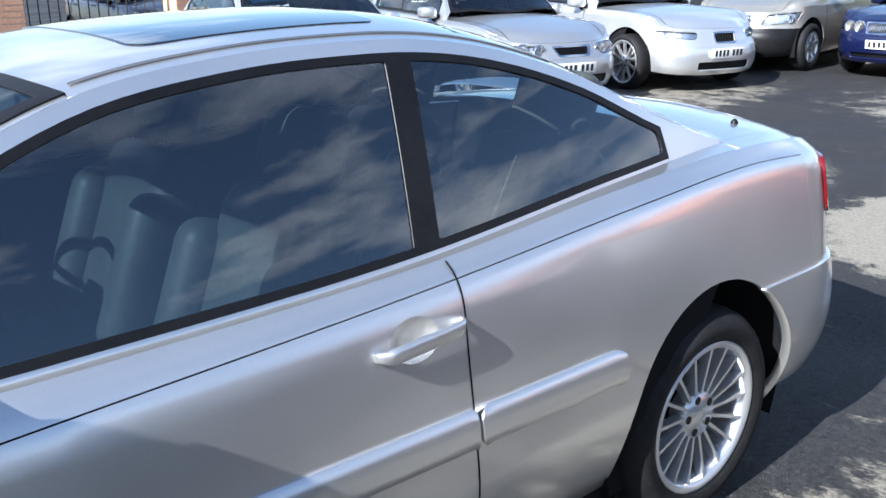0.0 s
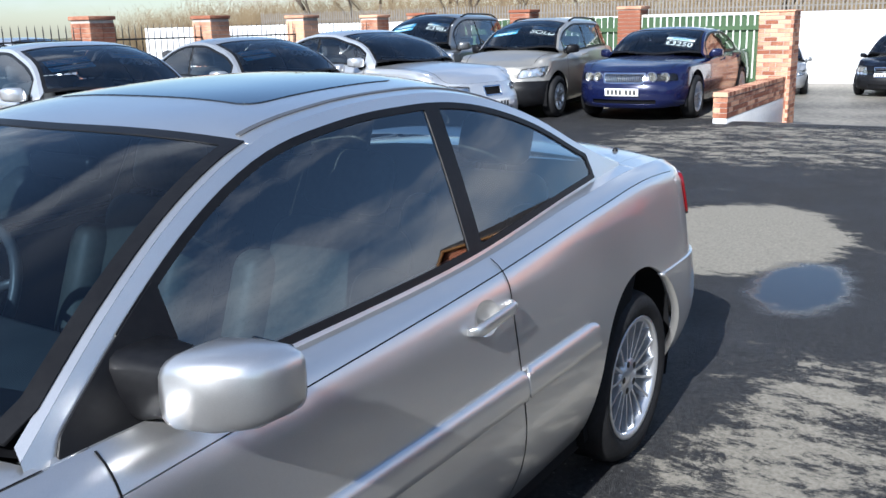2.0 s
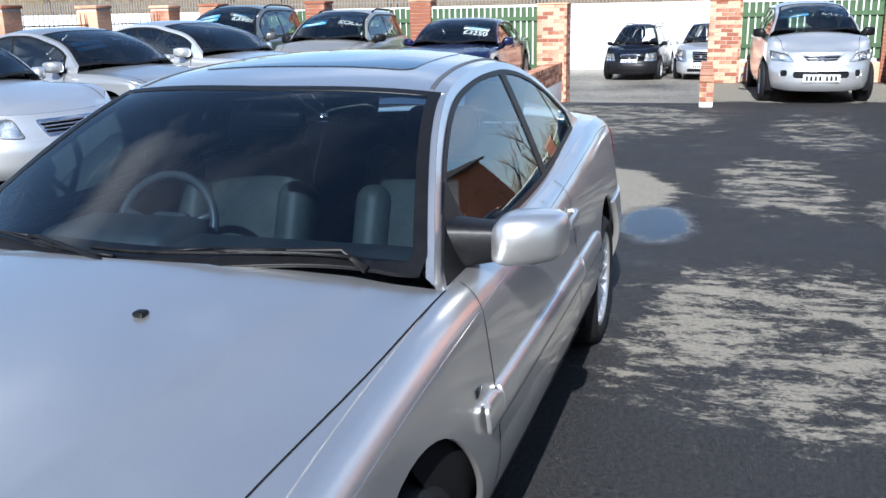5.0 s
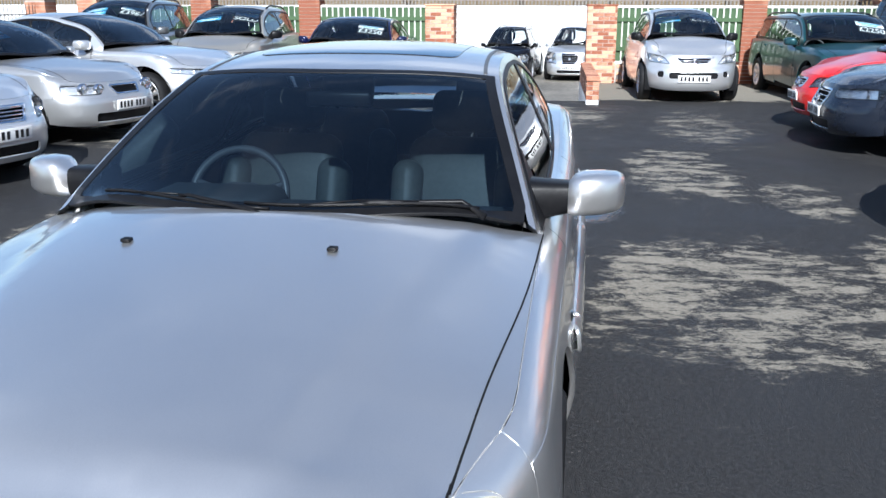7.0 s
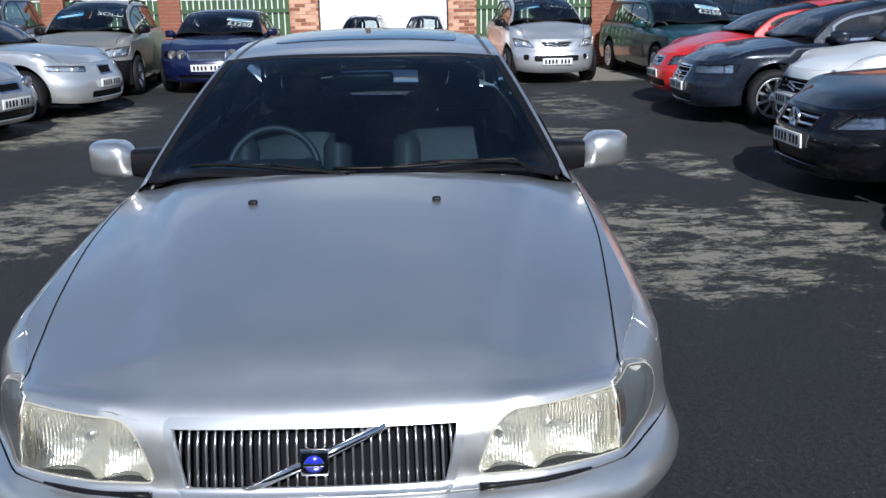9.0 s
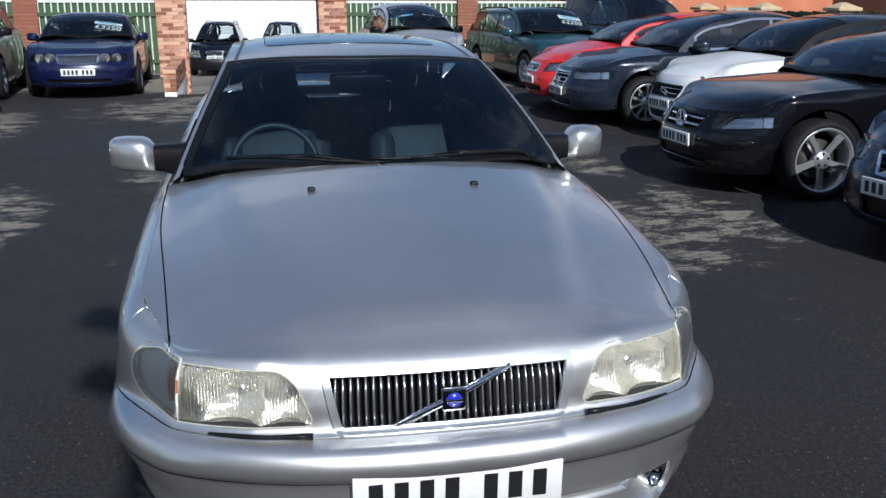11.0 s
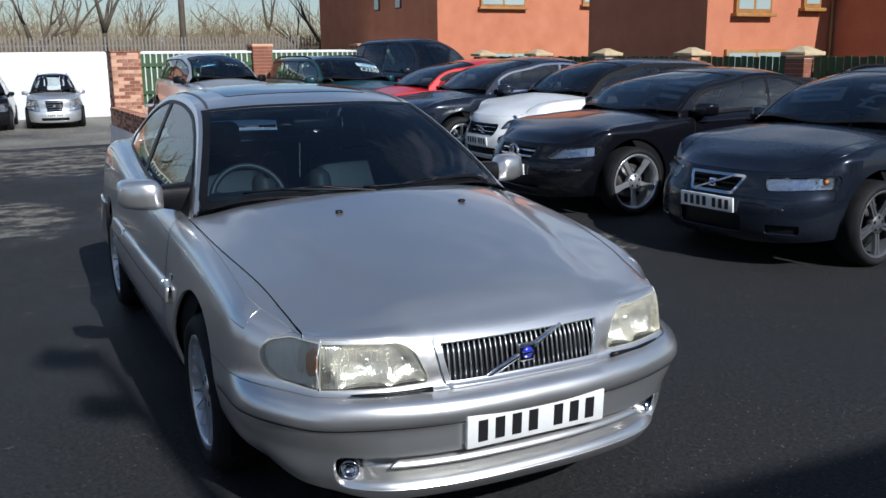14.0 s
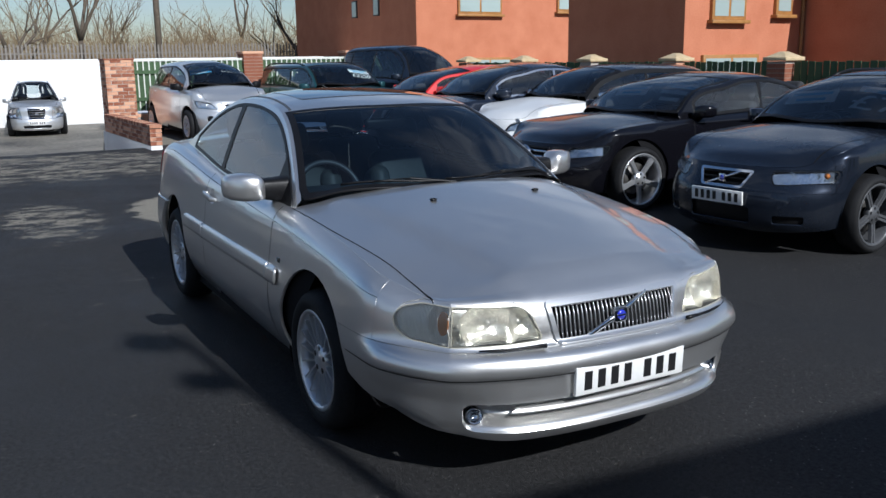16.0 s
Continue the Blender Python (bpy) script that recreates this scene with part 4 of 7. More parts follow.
def seat(parent, x, y, z, mat, front=True):
    """A car seat with side bolsters, as one part with its headrest under it. x at the seat's back foot; it faces -x."""
    ob = part("seat" if front else "rear_seat", cushion(-0.50, 0.02, -0.24, 0.24, -0.06, 0.09, 0.06), mat, parent, smooth=60)
    ob.matrix_local = pose(x, y, z)
    lean = pose(-0.02, 0, 0.05, 0, 20, 0)
    for nm, x0, x1, y0, y1, z0, z1, r, m in (("seat_bolster", -0.49, 0.0, -0.28, -0.17, -0.04, 0.14, 0.05, None), ("seat_bolster", -0.49, 0.0, 0.17, 0.28, -0.04, 0.14, 0.05, None), ("backrest", -0.07, 0.09, -0.23, 0.23, 0.0, 0.62, 0.075, lean), ("back_bolster", -0.14, 0.06, -0.285, -0.15, 0.04, 0.50, 0.065, lean), ("back_bolster", -0.14, 0.06, 0.15, 0.285, 0.04, 0.50, 0.065, lean)):
        part(nm, cushion(x0, x1, y0, y1, z0, z1, r, m), mat, ob, smooth=60)
    bm = cushion(-0.055, 0.055, -0.14, 0.14, 0.64, 0.82, 0.05, lean)
    for y0 in (-0.06, 0.045):
        add_box(bm, -0.008, 0.008, y0, y0 + 0.015, 0.56, 0.68, 0, lean)
    part("headrest", bm, mat, ob, smooth=60)
    return ob


def text_mesh(text, size, mat, parent, m, name="lettering"):
    cu = bpy.data.curves.new("t", "FONT")
    cu.body, cu.size, cu.align_x, cu.align_y, cu.extrude = text, size, "CENTER", "CENTER", 0.0015
    tmp = bpy.data.objects.new("t", cu)
    scene.collection.objects.link(tmp)
    bpy.context.view_layer.update()
    me = bpy.data.meshes.new_from_object(tmp.evaluated_get(bpy.context.evaluated_depsgraph_get()))
    bpy.data.objects.remove(tmp)
    bpy.data.curves.remove(cu)
    me.materials.clear()
    me.materials.append(mat)
    ob = new(name, me)
    ob.parent = parent
    ob.matrix_local = m
    return ob


def top_y_front(sh):
    """How far out the upper front edge lies, along the way round."""
    return sh.wrap(np.c_[sh.S[:300], sh.zs(sh.X[:300])])[:, 1]


def make_car(s, at, label, paint, group="parked cars", name="car"):
    """A whole car from its sizes and lines. s: see Shape; at: the pose of its front axle's middle on the ground, x running back."""
    car = thing(name, label, "car", group, at)
    sh = Shape(s)
    h = s.get("step", 0.075)
    fine = s.get("hero", False)
    xa, wb, R = 0.0, s["wb"], s["r"]
    xf, xr, hw = s["xf"], s["xr"], s["hw"]
    sill, arch_r = s.get("sill", 0.20), s.get("arch", R + 0.075)
    zw = R + 0.015
    gap = 0.0022 if fine else 0.003
    lip = 0.016
    S = lambda x: float(sh.s_at(x))
    two = (False, True)
    grv = curve(*s["groove"]) if "groove" in s else None
    body_top = (lambda x: grv(x)) if grv else (lambda x: sh.zs(x))
    d0, d1 = s["door"][0], s["door"][-1]

    def arch(xc, a0, a1, n=22):
        return [(S(xc + arch_r * math.cos(t)), zw + arch_r * math.sin(t)) for t in np.linspace(a0, a1, n)]

    # side panels as outlines in (way round, height)
    zbf, zbr = s.get("zbf", 0.56), s.get("zbr", 0.60)
    low_a = math.asin(max(-0.9, min(0.9, (sill + 0.02 - zw) / arch_r)))
    # bumper joins the arch at the angle where its upper edge meets it
    ang_f = math.pi - math.asin(min(0.95, (zbf - zw) / arch_r))
    ang_r = math.asin(min(0.95, (zbr - zw) / arch_r))
    def tops(f, xa_, xb_, st=0.06):
        return [(S(x), float(f(x))) for x in np.linspace(xa_, xb_, max(2, int(abs(xb_ - xa_) / st)))]
    xlamp = s.get("lamp_back", xf + 0.42)
    wing = arch(xa, low_a, ang_f) + [(S(xlamp), zbf)] + tops(body_top, xlamp, d0) + [(S(d0), sill)]
    rear_top_x = s.get("lamp_rear", xr - 0.35)
    quarter = [(S(d1), sill)] + [(S(d1 - s.get("doorlean", 0.05) * math.sin(math.pi * min(1, max(0, (z - 0.35) / 0.75)))), z) for z in np.linspace(sill + 0.05, float(body_top(d1)), 8)] + tops(body_top, d1, rear_top_x) + [(S(rear_top_x), zbr)] + arch(wb, ang_r, math.pi - low_a)
    doors = []
    cuts = s["door"]
    for i, (a, b) in enumerate(zip(cuts, cuts[1:])):
        rear_edge = [(S(b - (s.get("doorlean", 0.05) if i == len(cuts) - 2 else 0) * math.sin(math.pi * min(1, max(0, (z - 0.35) / 0.75)))), z) for z in np.linspace(float(body_top(b)), sill + 0.05, 8)]
        bottom = sill
        if b > wb - arch_r:  # a door cut by the rear wheel arch
            ar = [q for q in arch(wb, math.pi * 0.5, math.pi - low_a) if q[0] < S(b)]
            rear_edge = [q for q in rear_edge if q[1] > ar[0][1]] + ar
        doors.append([(S(a), bottom)] + tops(body_top, a, b)[0:] + rear_edge[1:])
        doors[-1] = doors[-1][::-1]
    if s["door"][-1] > wb - arch_r:
        ar = [q for q in arch(wb, ang_r, math.pi * 0.5, 14)]
        ar = [q for q in ar if q[0] > S(d1)]
        quarter = tops(body_top, d1, rear_top_x) + [(S(rear_top_x), zbr)] + ar + [(S(d1), ar[-1][1] + 0.01)]
    bow = lambda x: s.get("bonnet_bow", 0.0) * 4 * max(0, (x - xlamp) / (s["xw"] - xlamp)) * max(0, 1 - (x - xlamp) / (s["xw"] - xlamp))
    line_y = s.get("bonnet_line")
    bonnet_side = curve(*line_y) if line_y else (lambda x: float(np.interp(x, [xlamp, s["xw"]], s["bonnet_y"])) + bow(x))
    roll_back, x_front = s.get("nose_roll", 0.0), (line_y[0][0] if line_y else xlamp)
    yl = float(bonnet_side(x_front))
    edge_x = lambda y: float(np.interp(y, sh.TY[:300], sh.TX[:300]))
    x_first = max(x_front, edge_x(yl) + roll_back + 0.001) if roll_back else xlamp
    yl = float(bonnet_side(x_first))
    panels = [("front_wing", wing), ("rear_wing", quarter)] + [("door", d) for d in doors]
    for mir in two:
        for nm, poly in panels:
            sk = Skin()
            b = max(np.array(poly)[:, 0]) - 0.24 - s.get("handle_off", 0.0)
            dz = s.get("handle_z", float(body_top(d1)) - 0.09)
            sk.add(sh.wrap, grown(poly, -gap), h, holes=[oval(b - 0.012, dz, 0.061, 0.046)] if fine and nm == "door" else (), lip=lip, mirror=mir, flip=True)
            if nm == "front_wing":
                cw = s["xw"]
                x_lead = edge_x(yl)
                inner = [(x, float(bonnet_side(x))) for x in np.linspace(cw, x_first, 12)] + [(x_lead + 0.003, yl)]
                outer = [(x, float(sh.half(x)) - 0.001) for x in np.linspace(x_lead + 0.006, d0, 20)]
                strip = inner + outer + [(d0, float(sh.half(d0)) - 0.09)]
                sk.add(sh.deck, grown(strip, -gap), h, lip=0.012, mirror=mir)
            ob = sk.make(nm, paint, car)
            if nm == "door":
                door_handle(sh, ob, paint if not s.get("handle_dark") else TRIM, b, dz, mir, fine)
        if grv:
            g1 = [(S(x), float(grv(x)) + 0.0008) for x in np.linspace(xlamp, rear_top_x, 60)]
            g2 = [(S(x), float(sh.zs(x))) for x in np.linspace(rear_top_x, xlamp, 60)]
            Skin().add(sh.wrap, g1 + g2, h * 0.6, lip=0.012, mirror=mir, flip=True).make("shoulder_panel", paint, car)
        # belt ledge between shoulder and glass
        xs = np.linspace(d0, s["xb"], 40)
        led = [(x, float(sh.half(x)) - 0.0005) for x in xs] + [(x, float(sh.half(x)) - s.get("ledge", 0.05) - 0.05) for x in xs[::-1]]
        Skin().add(sh.deck, led, h, mirror=mir).make("waist_panel", paint, car)
        # sill and inner liner
        Skin().add(lambda q: sh.wrap(q) * (1, 0.965, 1), [(S(xa + arch_r * 0.98), sill - 0.03), (S(wb - arch_r * 0.98), sill - 0.03), *[(S(x), float(sh.zs(x)) - 0.025) for x in np.linspace(wb + 0.3, xa - 0.1, 16)]], 0.15, mirror=mir, flip=True).make("inner_panel", SHADE_LINER, car)
        if "strip" in s:
            z0, z1, x0, x1 = s["strip"]
            dl = s.get("doorlean", 0.05) * 0.83
            for a, b in ((x0, d0 - 0.004), (d0 + 0.004, d1 - dl - 0.005), (d1 - dl + 0.005, x1)):
                if b - a > 0.06:
                    pl = rounded([(S(a), z0), (S(b), z0), (S(b), z1), (S(a), z1)], 0.03 if (a == x0 or b == x1) else 0.006)
                    def bulge(q):
                        p = sh.wrap(q)
                        t = np.clip((q[:, 1] - z0) / (z1 - z0), 0, 1)
                        p[:, 1] += np.sign(q[:, 0]) * (0.005 + 0.017 * np.sqrt(np.clip(1 - (2 * t - 1)**4, 0, 1)))
                        return p
                    Skin().add(bulge, pl, 0.02, lip=0.012, mirror=mir, flip=True).make("side_moulding", paint, car)
        # wheels and arches
        for xc, sp in ((xa, 0), (wb, 1)):
            y = (s["track"] / 2) * (-1 if mir else 1)
            wheel(car, xc, y, R, s["spokes"], s.get("wheel_style", "straight"), s.get("rim"), s.get("wheel_mat"), turn=17.0 * (sp + 1), width=s.get("tyre_w", 0.2))
            bm = bmesh.new()
            sg = -1 if mir else 1
            r2 = arch_r + 0.012
            pts = [(xc + r2 * math.cos(t), zw + r2 * math.sin(t)) for t in np.linspace(-0.35, math.pi + 0.35, 22)]
            ya, yb_ = sg * (hw - 0.06), sg * (hw - 0.40)
            a = [bm.verts.new((x, ya, z)) for x, z in pts]
            b = [bm.verts.new((x, yb_, z)) for x, z in pts]
            for i in range(len(pts) - 1):
                bm.faces.new((a[i], a[i + 1], b[i + 1], b[i]))
            bm.faces.new(b)
            # arch lining is near-black, with its shade in the colour
            part("wheel_arch", bm, SHADE_LINER, car)
    # bonnet
    cw, kc = s["xc"], s["xw"] - s["xc"]
    front_x = lambda y: edge_x(y) + (roll_back - 0.003 if roll_back else 0.004)
    side = [(x, float(bonnet_side(x))) for x in np.linspace(x_first, s["xw"] - 0.01, 14)]
    lead = [(max(front_x(y), sh.TX[0] + 0.004), y) for y in np.linspace(0, yl, 60 if roll_back else 14)]
    cowl = [(cw + kc * (y / side[-1][1])**2, y) for y in np.linspace(side[-1][1], 0, 10)]
    right = lead[1:] + side[1:] + cowl[1:-1]
    bon = [(x, y) for x, y in right] + [cowl[-1]] + [(x, -y) for x, y in right[::-1]] + [(lead[0][0], 0.0)]
    sk = Skin().add(sh.deck, bon, h)
    drop = lambda u: np.interp(np.abs(u), [0, SU(0.33), SU(0.44), 9], [0.030, 0.030, 0.007, 0.007])
    SU = lambda y: float(np.interp(y, sh.TY[:300], sh.S[:300]))
    if roll_back:
        # the leading edge rolls over and runs down to the grille
        u_l = float(np.interp(yl, top_y_front(sh), sh.S[:300]))
        def rolled(q):
            u, t = q[:, 0], np.clip(q[:, 1], 0, 1)[:, None]
            z = sh.zs(np.interp(np.abs(u), sh.S, sh.X))
            zl = z - drop(u)
            p0, q0 = sh.wrap(np.c_[u, zl]), sh.wrap(np.c_[u, zl - 0.004])
            e = sh.wrap(np.c_[u, z])
            p3, q3 = sh.deck(np.c_[e[:, 0] + roll_back, e[:, 1]]), sh.deck(np.c_[e[:, 0] + roll_back + 0.004, e[:, 1]])
            l = np.linalg.norm(p3 - p0, axis=1)[:, None] * 0.42
            t0, t3 = p0 - q0, q3 - p3
            p1 = p0 + t0 / np.linalg.norm(t0, axis=1)[:, None] * l
            p2 = p3 - t3 / np.linalg.norm(t3, axis=1)[:, None] * l
            return (1 - t)**3 * p0 + 3 * t * (1 - t)**2 * p1 + 3 * t * t * (1 - t) * p2 + t**3 * p3
        us, ts = np.linspace(-u_l, u_l, 91), np.linspace(0.002, 0.998, 13)
        uu, tt = np.meshgrid(us, ts)
        q = np.c_[uu.ravel(), tt.ravel()]
        a, du, dt = rolled(q), rolled(q + (1e-3, 0)) - rolled(q - (1e-3, 0)), rolled(q + (0, 1e-3)) - rolled(q - (0, 1e-3))
        n = -np.cross(du, dt)
        n /= np.linalg.norm(n, axis=1)[:, None]
        n *= np.sign(n[:, 2:3] + 1e-9)
        k = len(us)
        sk.put(a, n, [(i * k + j, (i + 1) * k + j, (i + 1) * k + j + 1, i * k + j + 1) for i in range(len(ts) - 1) for j in range(k - 1)])
    bonnet = sk.make("bonnet", paint, car)
    if roll_back:
        # dark bead laid on each bonnet corner, painted shade for the gap there
        for sg in (-1, 1):
            bm = bmesh.new()
            tube(bm, [Vector(p) - Vector((0.0, 0.0, 0.0015)) for p in rolled(np.c_[np.full(9, sg * (u_l + 0.001)), np.linspace(1.0, 0.05, 9)])], 0.0028, 6)
            part("gap_shade_strip", bm, SHADE_LINER, car, smooth=60)
    for mir in two:
        seam(sh.deck, [(lead[-1][0] + 0.004, side[0][1] + 0.001)] * int(lead[-1][0] < side[0][0] - 0.02 and not roll_back) + [(x, y + 0.001) for x, y in side], 0.0045 if fine else 0.008, car, mir)
        for x in {d0, d1}:
            dl = s.get("doorlean", 0.05) if x == d1 else 0.0
            pts = [(S(x - dl * math.sin(math.pi * min(1, max(0, (z - 0.35) / 0.75)))), z) for z in np.linspace(sill + 0.02, float(sh.zs(x)) - 0.004, 24)]
            if x > wb - arch_r:
                pts = [q for q in pts if q[1] > zw + math.sqrt(max(0.0, arch_r**2 - (x - wb)**2)) + 0.01]
            seam(sh.wrap, pts, 0.0045 if fine else 0.008, car, mir, True)
    # cowl: dark tray below the windscreen
    tray = [(cw + kc * (y / yl)**2 - 0.02, y) for y in np.linspace(-0.72, 0.72, 14)] + [(cw + kc * (y / yl)**2 + 0.20, y) for y in np.linspace(0.72, -0.72, 14)]
    tr = Skin()
    def traf(q):
        p = sh.deck(np.c_[np.minimum(q[:, 0], cw + kc * (q[:, 1] / yl)**2 - 0.004), q[:, 1]])
        p[:, 0] = q[:, 0]
        p[:, 2] -= 0.022
        return p
    tr.add(traf, tray, 0.06)
    tr.make("scuttle_panel", TRIM, car)
    # boot or tailgate deck
    if s["xb"] < xr - 0.15:
        bx = np.linspace(s["xb"] + 0.01, xr - 0.03, 14)
        bt = [(x, float(sh.half(x)) - 0.075) for x in bx]
        bt = [(x, y) for x, y in bt if y > 0.05]
        bp = bt + [(x, -y) for x, y in bt[::-1]]
        Skin().add(sh.deck, bp, h, lip=0.012).make("boot_lid", paint, car)
        for mir in two:
            st = [(x, float(sh.half(x)) - 0.0005) for x in bx[:-1]] + [(x, max(0.02, float(sh.half(x)) - 0.071)) for x in bx[:-1][::-1]]
            Skin().add(sh.deck, st, h, lip=0.01, mirror=mir).make("rear_deck_side", paint, car)
    # nose below the bonnet: bumper and face
    sl = S(xlamp)
    low = s.get("zlow", 0.17)
    face_lo = zbf + 0.002
    chin = s.get("chin", 0.05)
    a_chin = math.asin(max(-0.9, min(0.9, (low + chin - zw) / arch_r)))
    half_b = [(u, z) for u, z in arch(xa, math.pi - a_chin, ang_f, 10)] + [(sl, zbf)]
    u_end = S(xa - arch_r * math.cos(a_chin)) - 0.002
    bump = [(0, low)] + [(u, low + chin * (u / u_end)**s.get("chin_pow", 3)) for u in np.linspace(0.05, u_end, 14)] + half_b + [(0, zbf)]
    full = [(u, z) for u, z in bump if u > 0] + [(-u, z) for u, z in bump[::-1] if u > 0]
    holes = []
    for y0, y1, z0, z1, r in s.get("mouths", ()):
        sy = lambda y: math.copysign(float(np.interp(abs(y), sh.Y[:300], sh.S[:300])), y) if y else 0.0
        holes.append(rounded([(sy(y0), z0), (sy(y1), z0), (sy(y1), z1), (sy(y0), z1)], r))
    Skin().add(sh.wrap, full, h * (0.45 if fine else 1), holes=holes, lip=0.02, flip=True).make("front_bumper", s.get("bumper_paint") or paint, car)
    for hl in holes:
        if fine:
            z0, z1 = min(z for _, z in hl), max(z for _, z in hl)
            def ledge(q):
                p = sh.wrap(np.c_[q[:, 0], np.full(len(q), z0)])
                t = np.clip((q[:, 1] - z0) / (z1 - z0), -0.1, 1.1)
                u = np.abs(q[:, 0])
                d = 0.003 + 0.075 * smooth01(t / 0.5)
                p[:, 0] -= np.interp(u, sh.S, sh.NX) * d
                p[:, 1] -= np.sign(q[:, 0]) * np.interp(u, sh.S, sh.NY) * d
                p[:, 2] = q[:, 1]
                return p
            Skin().add(ledge, grown(hl, 0.008), 0.02, flip=True).make("lower_intake", paint, car, "sloping painted floor of the lower intake")
            def blade(q):
                p = sh.wrap(np.c_[q[:, 0], np.full(len(q), 0.345)])
                t = (q[:, 1] - 0.338) / 0.024
                p[:, 0] += 0.028 + 0.02 * t**2
                p[:, 2] = q[:, 1] + 0.006 * np.abs(q[:, 0])
                return p
            Skin().add(blade, rounded([(-0.50, 0.338), (0.50, 0.338), (0.46, 0.362), (-0.46, 0.362)], 0.010), 0.012, flip=True, lip=0.012).make("intake_blade", paint, car)
            continue
        Skin().add(lambda q: sh.wrap(q) - (-0.035, 0, 0), grown(hl, 0.01), 0.06, flip=True).make("lower_intake", s.get("mouth_mat") or TRIM, car)
    # face: painted header with lamps and grille set in
    SY = lambda y: math.copysign(float(np.interp(abs(y), sh.Y[:300], sh.S[:300])), y) if y else 0.0
    ztop = lambda u: float(sh.zs(np.interp(abs(u), sh.S, sh.X)))
    us = np.linspace(-sl, sl, 41)
    if roll_back:
        us = np.array(sorted(list(us) + [-u_l - 1e-4, -u_l, u_l, u_l + 1e-4]))
    face = [(u, face_lo) for u in us] + [(u, ztop(u) - (float(drop(u)) if roll_back and abs(u) <= u_l else 0.0)) for u in us[::-1]]
    lamp = rounded([(SY(y) if x is None else S(x), z) for x, y, z in s["lamp"]], s.get("lamp_r", 0.04))
    if area(np.array(lamp)) < 0:
        lamp = lamp[::-1]
    gl = rounded([(SY(y), z) for y, z in s["grille"]] + [(SY(-y), z) for y, z in s["grille"][::-1]], s.get("grille_r", 0.03)) if "grille" in s else None
    holes = [lamp, [(-u, z) for u, z in lamp[::-1]]] + ([gl] if gl else [])
    Skin().add(sh.wrap, face, h * 0.7, holes=holes, lip=0.012, flip=True).make("nose_panel", paint, car)
    for mir in two:
        if fine:
            moulded_lamp(sh, car, lamp, SY, mir)
            continue
        lp = Skin().add(sh.wrap, grown(lamp, -0.002), 0.04, mirror=mir, flip=True, lift=0.0005).make("headlight", LENS_CLEAR, car, "clear headlight lens")
        Skin().add(sh.wrap, grown(lamp, 0.0015), 0.03, holes=[grown(lamp, -0.0045)], mirror=mir, flip=True, lift=0.0025).make("lamp_seal", TRIM, lp)
        Skin().add(lambda q: sh.wrap(q) - (-0.022, 0, 0), grown(lamp, 0.004), 0.04, mirror=mir, flip=True, lip=-0.022).make("reflector_bowl", REFLECTOR_WHITE if not s.get("dark_lamp") else TRIM, lp)
        la = np.array(lamp)
        c0, c1 = la.min(0), la.max(0)
        n_b = s.get("bulbs", 2)
        for k in range(n_b):
            u = c0[0] + (c1[0] - c0[0]) * (k + 0.75) / (n_b + 0.7)
            zc_ = (c0[1] + c1[1]) / 2
            p0 = sh.wrap(np.array([[u, zc_]]))[0]
            rad = (c1[1] - c0[1]) * 0.44
            bm = lathe(bmesh.new(), [(rad, 0.0), (rad * 0.96, 0.006), (rad * 0.80, 0.020), (rad * 0.5, 0.036), (0.012, 0.045), (0.010, 0.02), (0.0, 0.015)], 20, "x")
            ob = part("bulb_bowl", bm, CHROME, lp, smooth=60)
            ob.matrix_local = pose(p0[0] + 0.014, p0[1] * (-1 if mir else 1), zc_)
        if s.get("indicator"):
            p0 = sh.wrap(np.array([[S(s["indicator"]), (c0[1] + c1[1]) / 2]]))[0]
            ob = part("indicator", lathe(bmesh.new(), [(0.0, -0.020), (0.020, -0.014), (0.026, 0.0), (0.018, 0.02)], 14, "x"), AMBER, lp, "amber indicator bulb", smooth=60)
            ob.matrix_local = pose(p0[0] + 0.026, p0[1] * (-0.99 if mir else 0.99), p0[2] + 0.02)
    if gl:
        grille(sh, car, s, gl, SY)
    # number plate
    zp = s.get("plate_z", 0.45)
    xp = float(sh.wrap(np.array([[0.0, zp]]))[0, 0])
    pl = part("number_plate", box(-0.012, 0.004, -0.26, 0.26, -0.0555, 0.0555, 0.003), PLATE, car, "white number plate with black characters")
    pl.matrix_local = pose(xp - 0.010, 0, zp, 0, s.get("plate_lean", -4), 0)
    for k in range(7):
        y = 0.205 - k * 0.062 - (0.034 if k > 3 else 0)
        bm = box(-0.0145, -0.0115, y - 0.017, y + 0.017, -0.036, 0.036)
        part("plate_bar", bm, INK, pl)
    # tail
    Smax = sh.S[-1]
    sr = S(rear_top_x)
    def rwrap(q):
        """As wrap, counted from the tail's middle."""
        return sh.wrap(np.c_[np.where(q[:, 0] < 0, -1, 1) * (Smax - np.abs(q[:, 0])), q[:, 1]])
    us = np.linspace(-(Smax - sr), Smax - sr, 31)
    tail = [(u, zbr) for u in us] + [(u, float(sh.zs(np.interp(Smax - abs(u), sh.S, sh.X)))) for u in us[::-1]]
    Skin().add(rwrap, tail, h, lip=0.01).make("tail_panel", paint, car)
    rb = [(Smax - u, z) for u, z in arch(wb, low_a, ang_r, 10)] + [(Smax - sr, zbr)]
    half_r = [(u, low + 0.06) for u in np.linspace(0.05, Smax - S(wb + arch_r), 10)] + rb
    full = half_r + [(-u, z) for u, z in half_r[::-1]]
    Skin().add(rwrap, full, h, lip=0.03, lift=0.011 if fine else 0.006).make("rear_bumper", paint, car)
